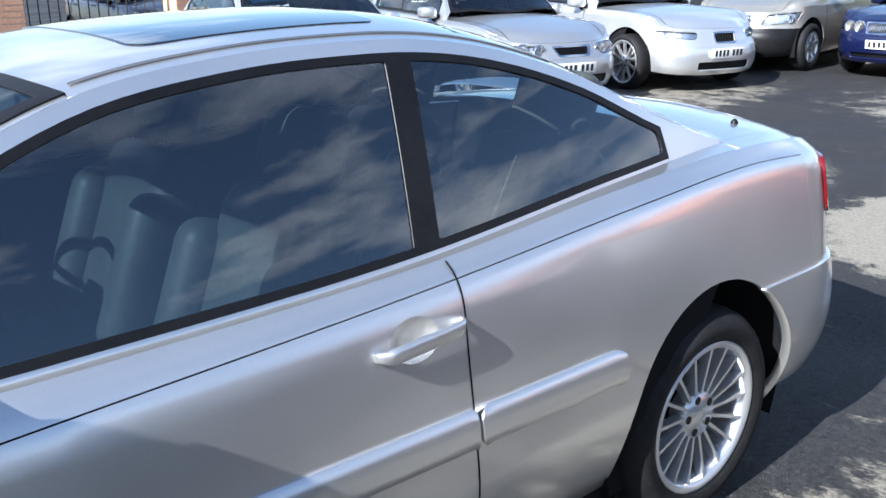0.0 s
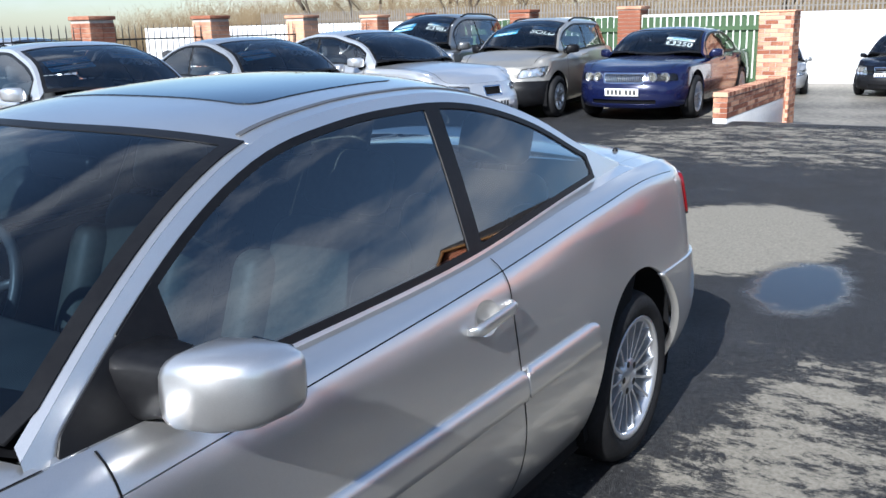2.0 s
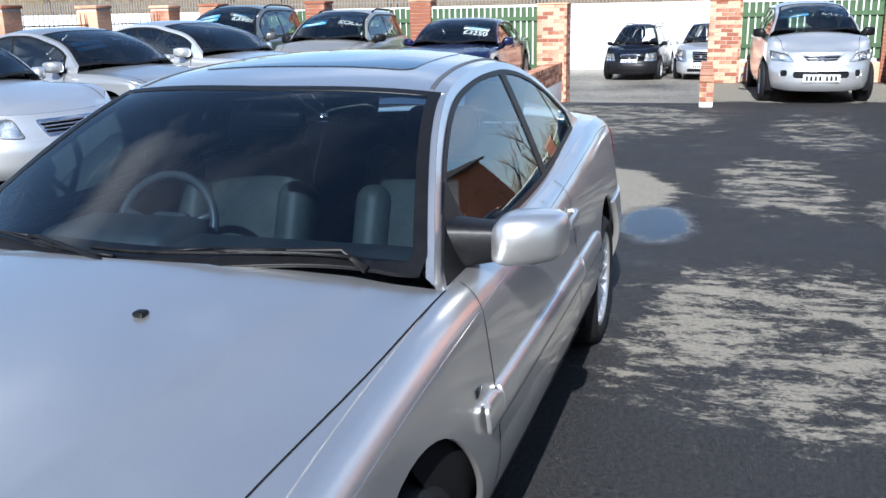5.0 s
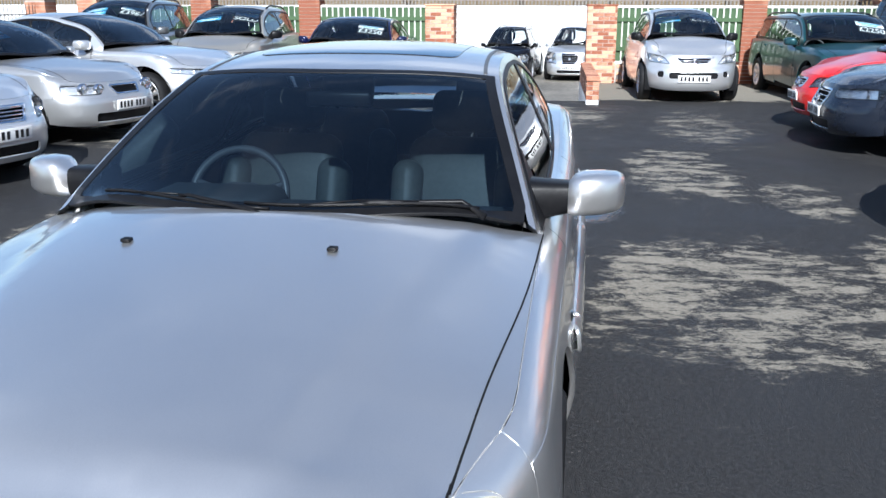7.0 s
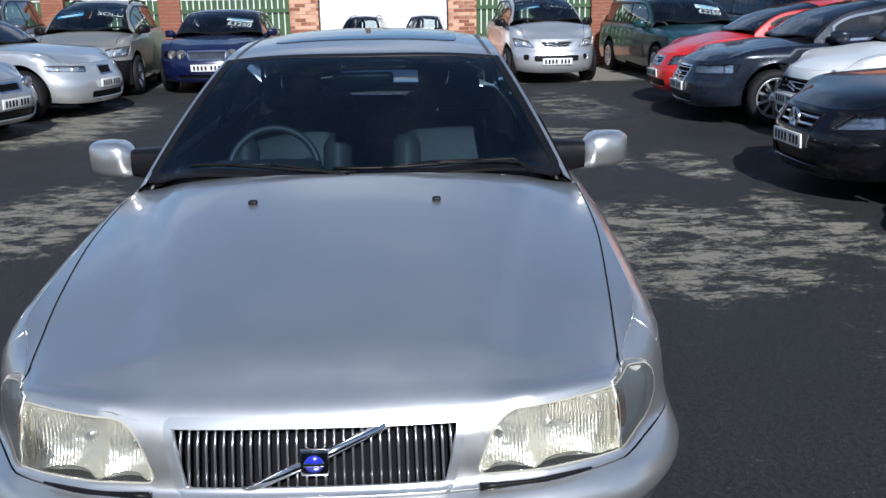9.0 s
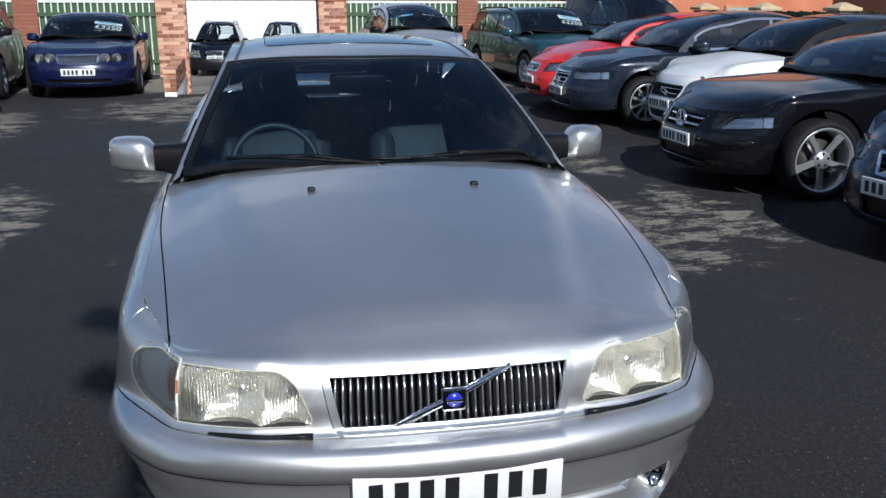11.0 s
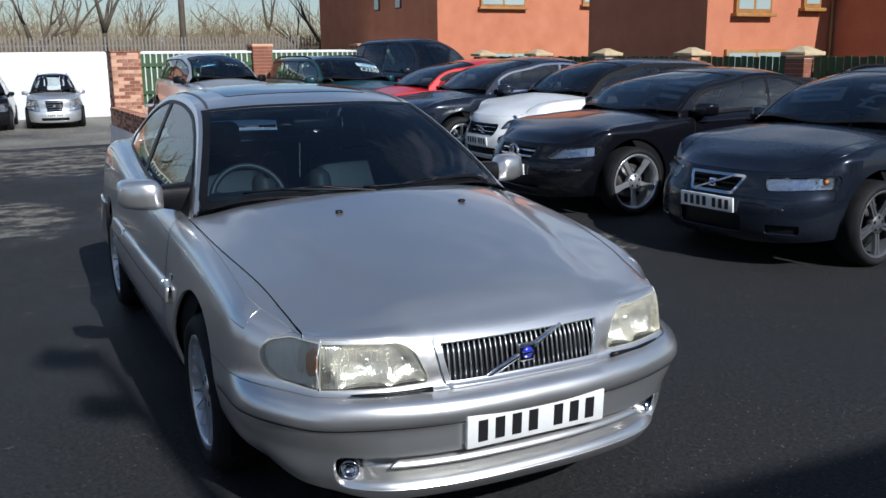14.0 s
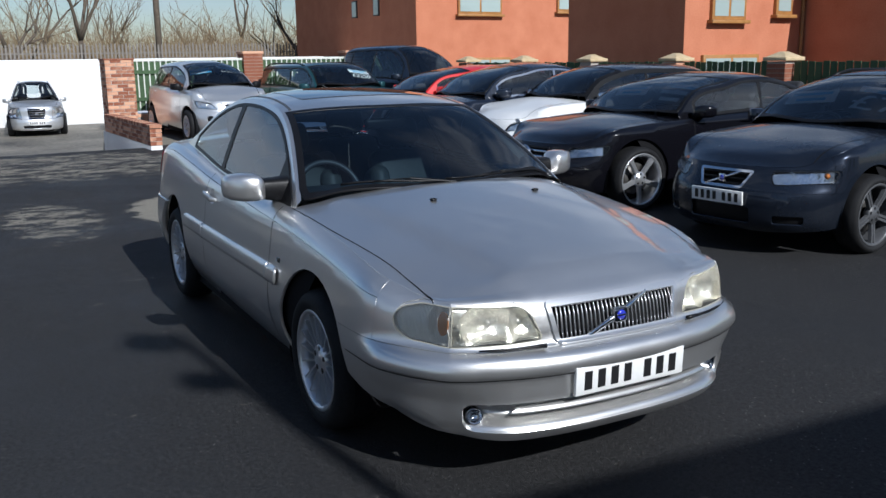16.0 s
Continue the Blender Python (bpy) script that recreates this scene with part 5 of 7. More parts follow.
    for mir in two:
        a0, a1, z0, z1 = s.get("tail_lamp", (rear_top_x + 0.0, xr - 0.08, zbr + 0.10, float(sh.zs(rear_top_x)) - 0.03))
        tl = rounded([(S(a0), z0), (S(a1), z0 - 0.0), (S(a1), z1), (S(a0), z1)], 0.04)
        Skin().add(sh.wrap, tl, 0.05, mirror=mir, flip=True, lip=0.012, lift=0.010).make("tail_light", REDLENS, car, "red tail light lens")
    glasshouse(sh, car, s, paint, h, fine)
    # floor and cabin tub
    bm = box(xa + arch_r + 0.02, wb - arch_r + 0.25, -hw + 0.09, hw - 0.09, 0.17, 0.30, 0.02)
    add_box(bm, xf + 0.25, xr - 0.3, -hw + 0.36, hw - 0.36, 0.19, 0.34, 0.02)
    add_box(bm, xf + 0.30, s["xc"] + 0.05, -hw + 0.42, hw - 0.42, 0.3, 0.60, 0.02)
    part("floor_pan", bm, SHADE_LINER, car)
    interior(sh, car, s, fine)
    mirrors(sh, car, s, paint)
    return car


def clip_u(poly, a, b):
    """The part of a polygon between two upright lines."""
    for c, keep in ((a, 1), (b, -1)):
        out = []
        for p, q in zip(poly, poly[1:] + poly[:1]):
            fp, fq = keep * (p[0] - c), keep * (q[0] - c)
            if fp >= 0:
                out.append(p)
            if (fp >= 0) != (fq >= 0):
                t = fp / (fp - fq)
                out.append((p[0] + (q[0] - p[0]) * t, p[1] + (q[1] - p[1]) * t))
        poly = out
    return dedupe(poly)


def moulded_lamp(sh, car, lamp, SY, mir):
    """A wide headlight with two dished reflectors, and the corner indicator beside it, each under its own fluted lens."""
    def dished(deep, bowls):
        def fn(q):
            p = sh.wrap(q)
            u = np.abs(q[:, 0])
            d = np.full(len(q), deep)
            for uc, zc, ru, rz, h in bowls:
                d = np.maximum(d, deep + h * (1 - ((u - uc) / ru)**2 - ((q[:, 1] - zc) / rz)**2))
            p[:, 0] -= np.interp(u, sh.S, sh.NX) * d
            p[:, 1] -= np.interp(u, sh.S, sh.NY) * d
            return p
        return fn
    cut = SY(0.700)
    sides = (("headlight", clip_u(lamp, -9, cut - 0.004), "wide headlight with a fluted slightly yellowed lens", ((SY(0.575), 0.664, 0.125, 0.085, 0.05), (SY(0.435), 0.662, 0.088, 0.078, 0.045))),
             ("corner_lamp", clip_u(lamp, cut + 0.004, 9), "clear corner indicator lens with an amber bulb", ((cut + 0.060, 0.672, 0.062, 0.075, 0.035),)))
    for nm, poly, label, bowls in sides:
        lens = Skin().add(sh.wrap, rounded(grown(poly, -0.001), 0.008, 3), 0.03, mirror=mir, flip=True, lift=0.001).make(nm, LENS, car, label)
        Skin().add(sh.wrap, grown(poly, 0.001), 0.03, holes=[grown(poly, -0.002)], mirror=mir, flip=True, lift=0.0015).make("lens_rim", LENSRIM, lens)
        Skin().add(dished(0.022, bowls), grown(poly, 0.002), 0.012, mirror=mir, flip=True, lip=-0.022).make("reflector_bowl", REFLECTOR if nm == "headlight" else REFLECTOR_CORNER, lens)
        for uc, zc, ru, rz, h in bowls:
            if nm == "corner_lamp":
                shield = dished(0.004, ())
                Skin().add(shield, oval(uc - 0.024, zc + 0.006, 0.024, 0.044), 0.012, mirror=mir, flip=True, lip=0.012).make("amber_bulb", AMBER, lens, "amber indicator bulb cover")
                continue
            p = dished(0.022, bowls)(np.array([[uc, zc]]))[0]
            bulb = part("bulb", lathe(bmesh.new(), [(0.0, -0.022), (0.007, -0.019), (0.010, -0.010), (0.009, 0.004)], 14, "x"), CHROME, lens, smooth=60)
            bulb.matrix_local = pose(p[0], p[1] * (-1 if mir else 1), zc, 0, 0, 12 * (1 if mir else -1))


def seam(fn, pts, width, parent, mirror=False, flip=False, lift=0.0008):
    """A dark strip along points of a surface, painting the shade of a shut line."""
    p = np.array(pts, float)
    t = np.gradient(p, axis=0)
    t /= np.maximum(np.linalg.norm(t, axis=1), 1e-9)[:, None]
    n = np.c_[-t[:, 1], t[:, 0]] * width / 2
    Skin().add(fn, [tuple(q) for q in p + n] + [tuple(q) for q in (p - n)[::-1]], 0.03, mirror=mirror, flip=flip, lift=lift).make("gap_shade_strip", SHADE_LINER, parent)


def oval(u, z, a, b, n=20):
    return [(u + a * math.cos(t), z + b * math.sin(t)) for t in np.linspace(0, 2 * math.pi, n, endpoint=False)]


def door_handle(sh, door, mat, u, z, mir, fine):
    """A flat pull handle over a dished cup."""
    sg = -1 if mir else 1
    if fine:
        def cup(q):
            p = sh.wrap(q)
            p[:, 1] -= 0.020 * np.clip(1 - ((q[:, 0] - u + 0.012) / 0.062)**2 - ((q[:, 1] - z) / 0.047)**2, 0, 1)**0.7
            return p
        Skin().add(cup, oval(u - 0.012, z, 0.061, 0.046), 0.010, mirror=mir, flip=True).make("handle_cup", mat, door)
    bm = bmesh.new()
    rings, n = [], 14
    for k in range(n + 1):
        t = k / n
        p = sh.wrap(np.array([[u - 0.112 + 0.224 * t, z - 0.008 + 0.016 * t]]))[0]
        ends = min(1.0, 9 * min(t, 1 - t))
        out = 0.004 + 0.022 * ends**0.6
        hz = 0.0165 * (0.55 + 0.45 * min(1.0, 7 * min(t, 1 - t)))
        ring = []
        for a in np.linspace(0, 2 * math.pi, 12, endpoint=False):
            c, q = math.cos(a), math.sin(a)
            ring.append(bm.verts.new((p[0], (p[1] + out + 0.009 * math.copysign(abs(c)**0.7, c)) * sg, p[2] + hz * math.copysign(abs(q)**0.6, q))))
        rings.append(ring)
    for a, b in zip(rings, rings[1:]):
        for i in range(12):
            bm.faces.new((a[i], a[(i + 1) % 12], b[(i + 1) % 12], b[i]))
    bm.faces.new(rings[0])
    bm.faces.new(rings[-1])
    bmesh.ops.recalc_face_normals(bm, faces=bm.faces)
    part("door_handle", bm, mat, door, smooth=60)


def grille(sh, car, s, gl, SY):
    """A framed grille: dark backing, bright surround, upright or level bars and a plain badge."""
    p = np.array(gl)
    lo, hi = p.min(0), p.max(0)
    fr = Skin().add(sh.wrap, grown(gl, 0.003), 0.03, holes=[grown(gl, s.get("grille_edge", -0.016))], lip=0.02, flip=True, lift=s.get("grille_lift", 0.007)).make("grille", s.get("grille_mat") or CHROME, car, "bright surround of the radiator grille")
    # near-black sheet paints the shade behind the bars
    Skin().add(lambda q: sh.wrap(q) - (-0.05, 0, 0), gl, 0.06, flip=True).make("grille_backing", SHADE_LINER, fr)
    n = s.get("slats", 0)
    bar = s.get("slat_mat") or CHROME
    def reach(c, axis):
        """Where the outline crosses a line across it."""
        hits = []
        for a, b in zip(p, np.roll(p, -1, 0)):
            if (a[axis] > c) != (b[axis] > c):
                hits.append(a[1 - axis] + (b[1 - axis] - a[1 - axis]) * (c - a[axis]) / (b[axis] - a[axis]))
        return (min(hits), max(hits)) if len(hits) > 1 else None
    if s.get("slat_dir", "up") == "up":
        for k in range(n):
            u = lo[0] + (hi[0] - lo[0]) * (k + 0.7) / (n + 0.4)
            r = reach(u, 0)
            if not r:
                continue
            bm = bmesh.new()
            zs = np.linspace(r[0] + 0.014, r[1] - 0.014, 4)
            q = sh.wrap(np.c_[np.full(4, u), zs])
            tube(bm, [(a[0] + 0.010, a[1], a[2]) for a in q], s.get("slat_r", 0.0045), 6, squash=1.0)
            part("slat", bm, bar, fr, smooth=60)
    else:
        for k in range(n):
            z = lo[1] + (hi[1] - lo[1]) * (k + 0.8) / (n + 0.6)
            r = reach(z, 1)
            if not r:
                continue
            bm = bmesh.new()
            us = np.linspace(r[0] + 0.012, r[1] - 0.012, 14)
            q = sh.wrap(np.c_[us, np.full(14, z)])
            tube(bm, [(a[0] + 0.012, a[1], a[2]) for a in q], s.get("slat_r", 0.008), 6)
            part("slat", bm, bar, fr, smooth=60)
    b = s.get("badge")
    if b:
        kind, r = b
        zc = (lo[1] + hi[1]) / 2 + s.get("badge_up", 0.0)
        c = sh.wrap(np.array([[0.0, zc]]))[0]
        if kind == "bar":
            bm = bmesh.new()
            a0, a1 = sh.wrap(np.array([[SY(0.155), lo[1] + 0.012]]))[0], sh.wrap(np.array([[SY(-0.155), hi[1] - 0.012]]))[0]
            tube(bm, [(a0[0] - 0.004, a0[1], a0[2]), (c[0] - 0.006, 0, zc), (a1[0] - 0.004, a1[1], a1[2])], 0.0105, 8)
            part("diagonal_bar", bm, CHROME, fr, "bright diagonal bar", smooth=60)
            part("badge_plate", box(c[0] - 0.022, c[0] + 0.0, -r, r, zc - r, zc + r, 0.006), CHROME, fr)
            bm = lathe(bmesh.new(), [(0.0, -0.026), (r * 0.62, -0.026), (r * 0.66, -0.02), (r * 0.66, 0.0)], 24, "x")
            ob = part("badge", bm, BLUE, fr, "round blue enamel badge", smooth=50)
            ob.matrix_local = pose(c[0], 0, zc)
            part("badge_band", box(c[0] - 0.0285, c[0] - 0.022, -r * 0.72, r * 0.72, zc - r * 0.13, zc + r * 0.13, 0.002), CHROME, fr)
        else:
            bm = lathe(bmesh.new(), [(r, 0.0), (r, -0.02), (r * 0.86, -0.024), (r * 0.80, -0.014), (0.0, -0.012)], 24, "x")
            if kind == "star":
                for k in range(3):
                    a = math.pi / 2 + k * 2 * math.pi / 3
                    tube(bm, [(-0.018, 0, 0), (-0.018, r * 0.9 * math.cos(a), r * 0.9 * math.sin(a))], [0.014, 0.004], 6)
            if kind == "chevron":
                bm.free()
                bm = bmesh.new()
                for dz in (0.0, -0.045):
                    tube(bm, [(0, -r, dz - 0.02), (-0.012, 0, dz + 0.03), (0, r, dz - 0.02)], 0.012, 6)
            ob = part("badge", bm, CHROME, fr, smooth=50)
            ob.matrix_local = pose(c[0] - 0.006, 0, zc)


def glasshouse(sh, car, s, paint, h, fine):
    """Windscreen, roof, rear window, pillars and side windows."""
    xc, xw, xb = s["xc"], s["xw"], s["xb"]
    xt, xrt, xrb = s["xt"], s["xrt"], s["xrb"]
    ed = lambda x: float(sh.edge(np.array([x]))[0])
    vp = s.get("pillar", 0.055)
    def base_x(y):
        yw = ed(xw)
        return xc + s.get("cowl_gap", 0.03) + (xw - xc) * min(1.0, abs(y) / yw)**2
    kt = s.get("ktop", 0.10)
    top_x = lambda y: xt + kt * (abs(y) / 0.6)**2
    # windscreen outline in (x, y)
    y_bot, n = ed(xw + 0.03) - vp, 15
    low = [(base_x(y), y) for y in np.linspace(-y_bot, y_bot, 25)]
    y_top = ed(top_x(0.5)) - vp
    xt_c = top_x(y_top)
    rise_side = [(x, ed(x) - vp) for x in np.linspace(base_x(y_bot), xt_c, 14)][1:-1]
    up = [(top_x(y), y) for y in np.linspace(y_top, -y_top, 21)]
    ws = low + rise_side + up + [(x, -y) for x, y in rise_side[::-1]]
    ws = [tuple(map(float, q)) for q in ws]
    Skin().add(sh.top_y, grown(ws, 0.012), h, holes=[grown(ws, -0.022)], lip=0.01, lift=0.004).make("windscreen_seal", TRIM, car, "black windscreen seal")
    Skin().add(sh.top_y, grown(ws, -0.004), h * 1.2, lift=0.002).make("windscreen", s.get("screen") or GLASS, car, "tinted glass windscreen")
    # roof
    back_x = lambda y: xrt - s.get("kback", 0.08) * (abs(y) / 0.6)**2
    xe = [x for x in np.linspace(xw - 0.02, xb, 60)]
    y_bt = ed(back_x(0.5)) - vp * s.get("cpill", 2.0)
    roof_poly = [(top_x(y) + 0.012, y) for y in np.linspace(-y_top - 0.012, y_top + 0.012, 21)]
    mids = [x for x in xe if x > xt_c + 0.03 and x < back_x(y_bt) - 0.03]
    roof_poly += [(x, ed(x) - 0.0005) for x in [xt_c + 0.012] + mids + [back_x(y_bt)]]
    roof_poly += [(back_x(y), y) for y in np.linspace(y_bt, -y_bt, 15)]
    roof_poly += [(x, -(ed(x) - 0.0005)) for x in ([xt_c + 0.012] + mids + [back_x(y_bt)])[::-1]]
    holes = []
    if s.get("sunroof"):
        a, b, w = s["sunroof"]
        sp = rounded([(a, -w), (b, -w), (b, w), (a, w)], 0.05)
        sp = [(x + 0.05 * (abs(y) / w)**2 * (1 if x < (a + b) / 2 else 0), y) for x, y in sp]
        holes = [sp]
        Skin().add(sh.top_y, grown(sp, -0.004), 0.08, lift=0.003, lip=0.008).make("sunroof", SUNGLASS, car, "dark tinted glass sunroof")
    Skin().add(sh.top_y, roof_poly, h, holes=holes, lip=0.006).make("roof", paint if not s.get("roof_paint") else s["roof_paint"], car)
    Skin().add(sh.top_y, grown(roof_poly, -0.03), 0.15, lift=0.035, flip=True, holes=[grown(q, 0.02) for q in holes]).make("headlining", HEADLINE, car)
    # rear window
    if s.get("rear_glass", True):
        rb_y = ed(xrb - 0.05) - vp * 2.0
        low_r = [(xrb - 0.10 * (abs(y) / 0.6)**2, y) for y in np.linspace(rb_y, -rb_y, 15)]
        side_r = [(x, ed(x) - vp * 2.0) for x in np.linspace(back_x(y_bt) + 0.02, low_r[0][0] - 0.02, 8)]
        rg = [(back_x(y) + 0.012, y) for y in np.linspace(-y_bt, y_bt, 15)] + side_r + low_r + [(x, -y) for x, y in side_r[::-1]]
        Skin().add(sh.top_y, rg, h * 1.3, lift=0.001).make("rear_window", GLASS, car, "tinted rear window")
    for mir in (False, True):
        # strip of upper shell over the front pillar
        pin = [(x, ed(x) - vp + 0.010) for x in np.linspace(base_x(y_bot), xt_c + 0.012, 20)]
        pout = [(x, ed(x) - 0.0005) for x in np.linspace(xt_c + 0.012, xw - 0.03, 24)]
        sk = Skin()
        sk.add(sh.top_y, pin + pout, h * 0.7, mirror=mir)
        # rear quarter of the upper shell
        cin = [(x, ed(x) - vp * 2.0 + 0.004) for x in np.linspace(back_x(y_bt), xrb - 0.02, 12)]
        cout = [(x, ed(x) - 0.0005) for x in np.linspace(min(xb, xrb + 0.12), back_x(y_bt), 14)]
        sk.add(sh.top_y, (cin + cout), h, mirror=mir)
        # side frame with openings
        zlow = lambda x: float(sh.belt(x)) - 0.012
        xs = np.linspace(xw - 0.03, xb, 44)
        frame_poly = [(x, zlow(x)) for x in xs] + [(x, max(float(sh.zA(x)), zlow(x) + 0.004)) for x in xs[::-1]]
        f = s.get("frame", 0.062)
        g0, g1 = s["dlo"]
        xs = np.linspace(g0, g1, 40)
        bot = [(x, float(sh.belt(x)) + s.get("sillband", 0.028)) for x in xs]
        tp = [(x, max(float(sh.zA(x)) - f * math.hypot(1, float(sh.zA(x + 0.01) - sh.zA(x - 0.01)) / 0.02), float(sh.belt(x)) + s.get("sillband", 0.028) + 0.004)) for x in xs[::-1]]
        dlo = [(x, z) for x, z in bot] + [(x, z) for x, z in tp]
        dlo = dedupe(dlo)
        sk.add(sh.gside, frame_poly, h * 0.8, holes=[grown(dlo, s.get("rebate", 0.022) - 0.002)], flip=True, mirror=mir)
        sk.make("pillar_frame", paint if not s.get("pillar_dark") else TRIM, car)
        cuts = s["panes"]
        # black surround, then one pane between each pair of cuts
        def between(a, b):
            return dedupe(clip_x(dlo, a, b))
        bounds = [g0 - 1] + list(cuts) + [g1 + 1]
        panes = [between(a + (s.get("band", 0.016) if i else 0.016), b - 0.008) for i, (a, b) in enumerate(zip(bounds, bounds[1:]))]
        panes = [grown(rounded(p, 0.02, 3), -0.006) for p in panes if len(p) > 2]
        Skin().add(sh.gside, grown(dlo, s.get("rebate", 0.022)), h * 0.7, holes=panes, flip=True, mirror=mir, lip=0.012, lift=0.004).make("window_surround", s.get("surround") or TRIM, car, "black window surround")
        for i, p in enumerate(panes):
            Skin().add(sh.gside, grown(p, 0.006), h * 1.2, flip=True, mirror=mir).make("side_window", (s.get("side_glass") or GLASS) if i < s.get("clear", 9) else GLASS_DARK, car, "tinted side window")


def dedupe(p, e=2e-3):
    out = []
    for q in p:
        if not out or math.hypot(q[0] - out[-1][0], q[1] - out[-1][1]) > e:
            out.append(q)
    if math.hypot(out[0][0] - out[-1][0], out[0][1] - out[-1][1]) < e:
        out.pop()
    return out


def clip_x(poly, a, b):
    """The part of a polygon between two upright lines; each line may lean: (x at height 1, lean)."""
    for c, keep in ((a, 1), (b, -1)):
        out = []
        fx = lambda q: keep * (q[0] - c - (LEAN_CUT * (q[1] - 1.2)))
        for p, q in zip(poly, poly[1:] + poly[:1]):
            fp, fq = fx(p), fx(q)
            if fp >= 0:
                out.append(p)
            if (fp >= 0) != (fq >= 0):
                t = fp / (fp - fq)
                out.append((p[0] + (q[0] - p[0]) * t, p[1] + (q[1] - p[1]) * t))
        poly = out
        if not poly:
            return []
    return poly


LEAN_CUT = 0.18
SUNGLASS = material("dark glass", (0.006, 0.008, 0.010), 0.03, 0.0, 1.0)
HEADLINE = mottled("headlining", (0.10, 0.10, 0.10), (0.17, 0.17, 0.165), 9, 0.9, 0.0)


def interior(sh, car, s, fine):
    """Dashboard, steering wheel and seats."""
    xw, hw = s["xw"], s["hw"]
    zb = float(sh.belt(1.0)) + s.get("dash_up", 0.0)
    xd = s["xc"] + 0.28
    bm = box(xd, xd + 0.42, -hw + 0.20, hw - 0.20, zb - 0.30, zb - 0.055, 0.05)
    add_box(bm, xd + 0.16, xd + 0.46, 0.16, hw - 0.28, zb - 0.18, zb - 0.015, 0.045)
    part("dashboard", bm, DASH, car, smooth=50)
    mt = s.get("seat_mat") or CLOTH
    xs = xd + s.get("seat_x", 1.16)
    zsq = s.get("seat_z", 0.42)
    for y in (-0.38, 0.38):
        seat(car, xs, y, zsq, mt)
    for y in (-0.36, 0.36):
        seat(car, min(xs + 0.85, s["wb"] - 0.02), y, zsq + 0.02, mt, False)
    bm = bmesh.new()
    ring = [(0, 0.185 * math.cos(t), 0.185 * math.sin(t)) for t in np.linspace(0, 2 * math.pi, 36, endpoint=False)]
    tube(bm, ring, 0.0155, 8, True)
    add_box(bm, 0.0, 0.05, -0.07, 0.07, -0.06, 0.06, 0.02)
    for a in (0.3, math.pi - 0.3, -math.pi / 2):
        tube(bm, [(0.02, 0, 0), (0, 0.18 * math.cos(a), 0.18 * math.sin(a))], 0.014, 6)
    ob = part("steering_wheel", bm, DASH if not fine else GREYTRIM, car, smooth=60)
    ob.matrix_local = pose(xd + 0.50, 0.38, zb - 0.09 + (0.01 if fine else 0), 0, 24, 0)
    if fine:
        bm = box(-0.02, 0.02, -0.125, 0.125, -0.03, 0.03, 0.015)
        ob = part("rear_view_mirror", bm, TRIM, car, smooth=50)
        ob.matrix_local = pose(s["xt"] + 0.02, 0.0, float(sh.zC(s["xt"])) - 0.10)


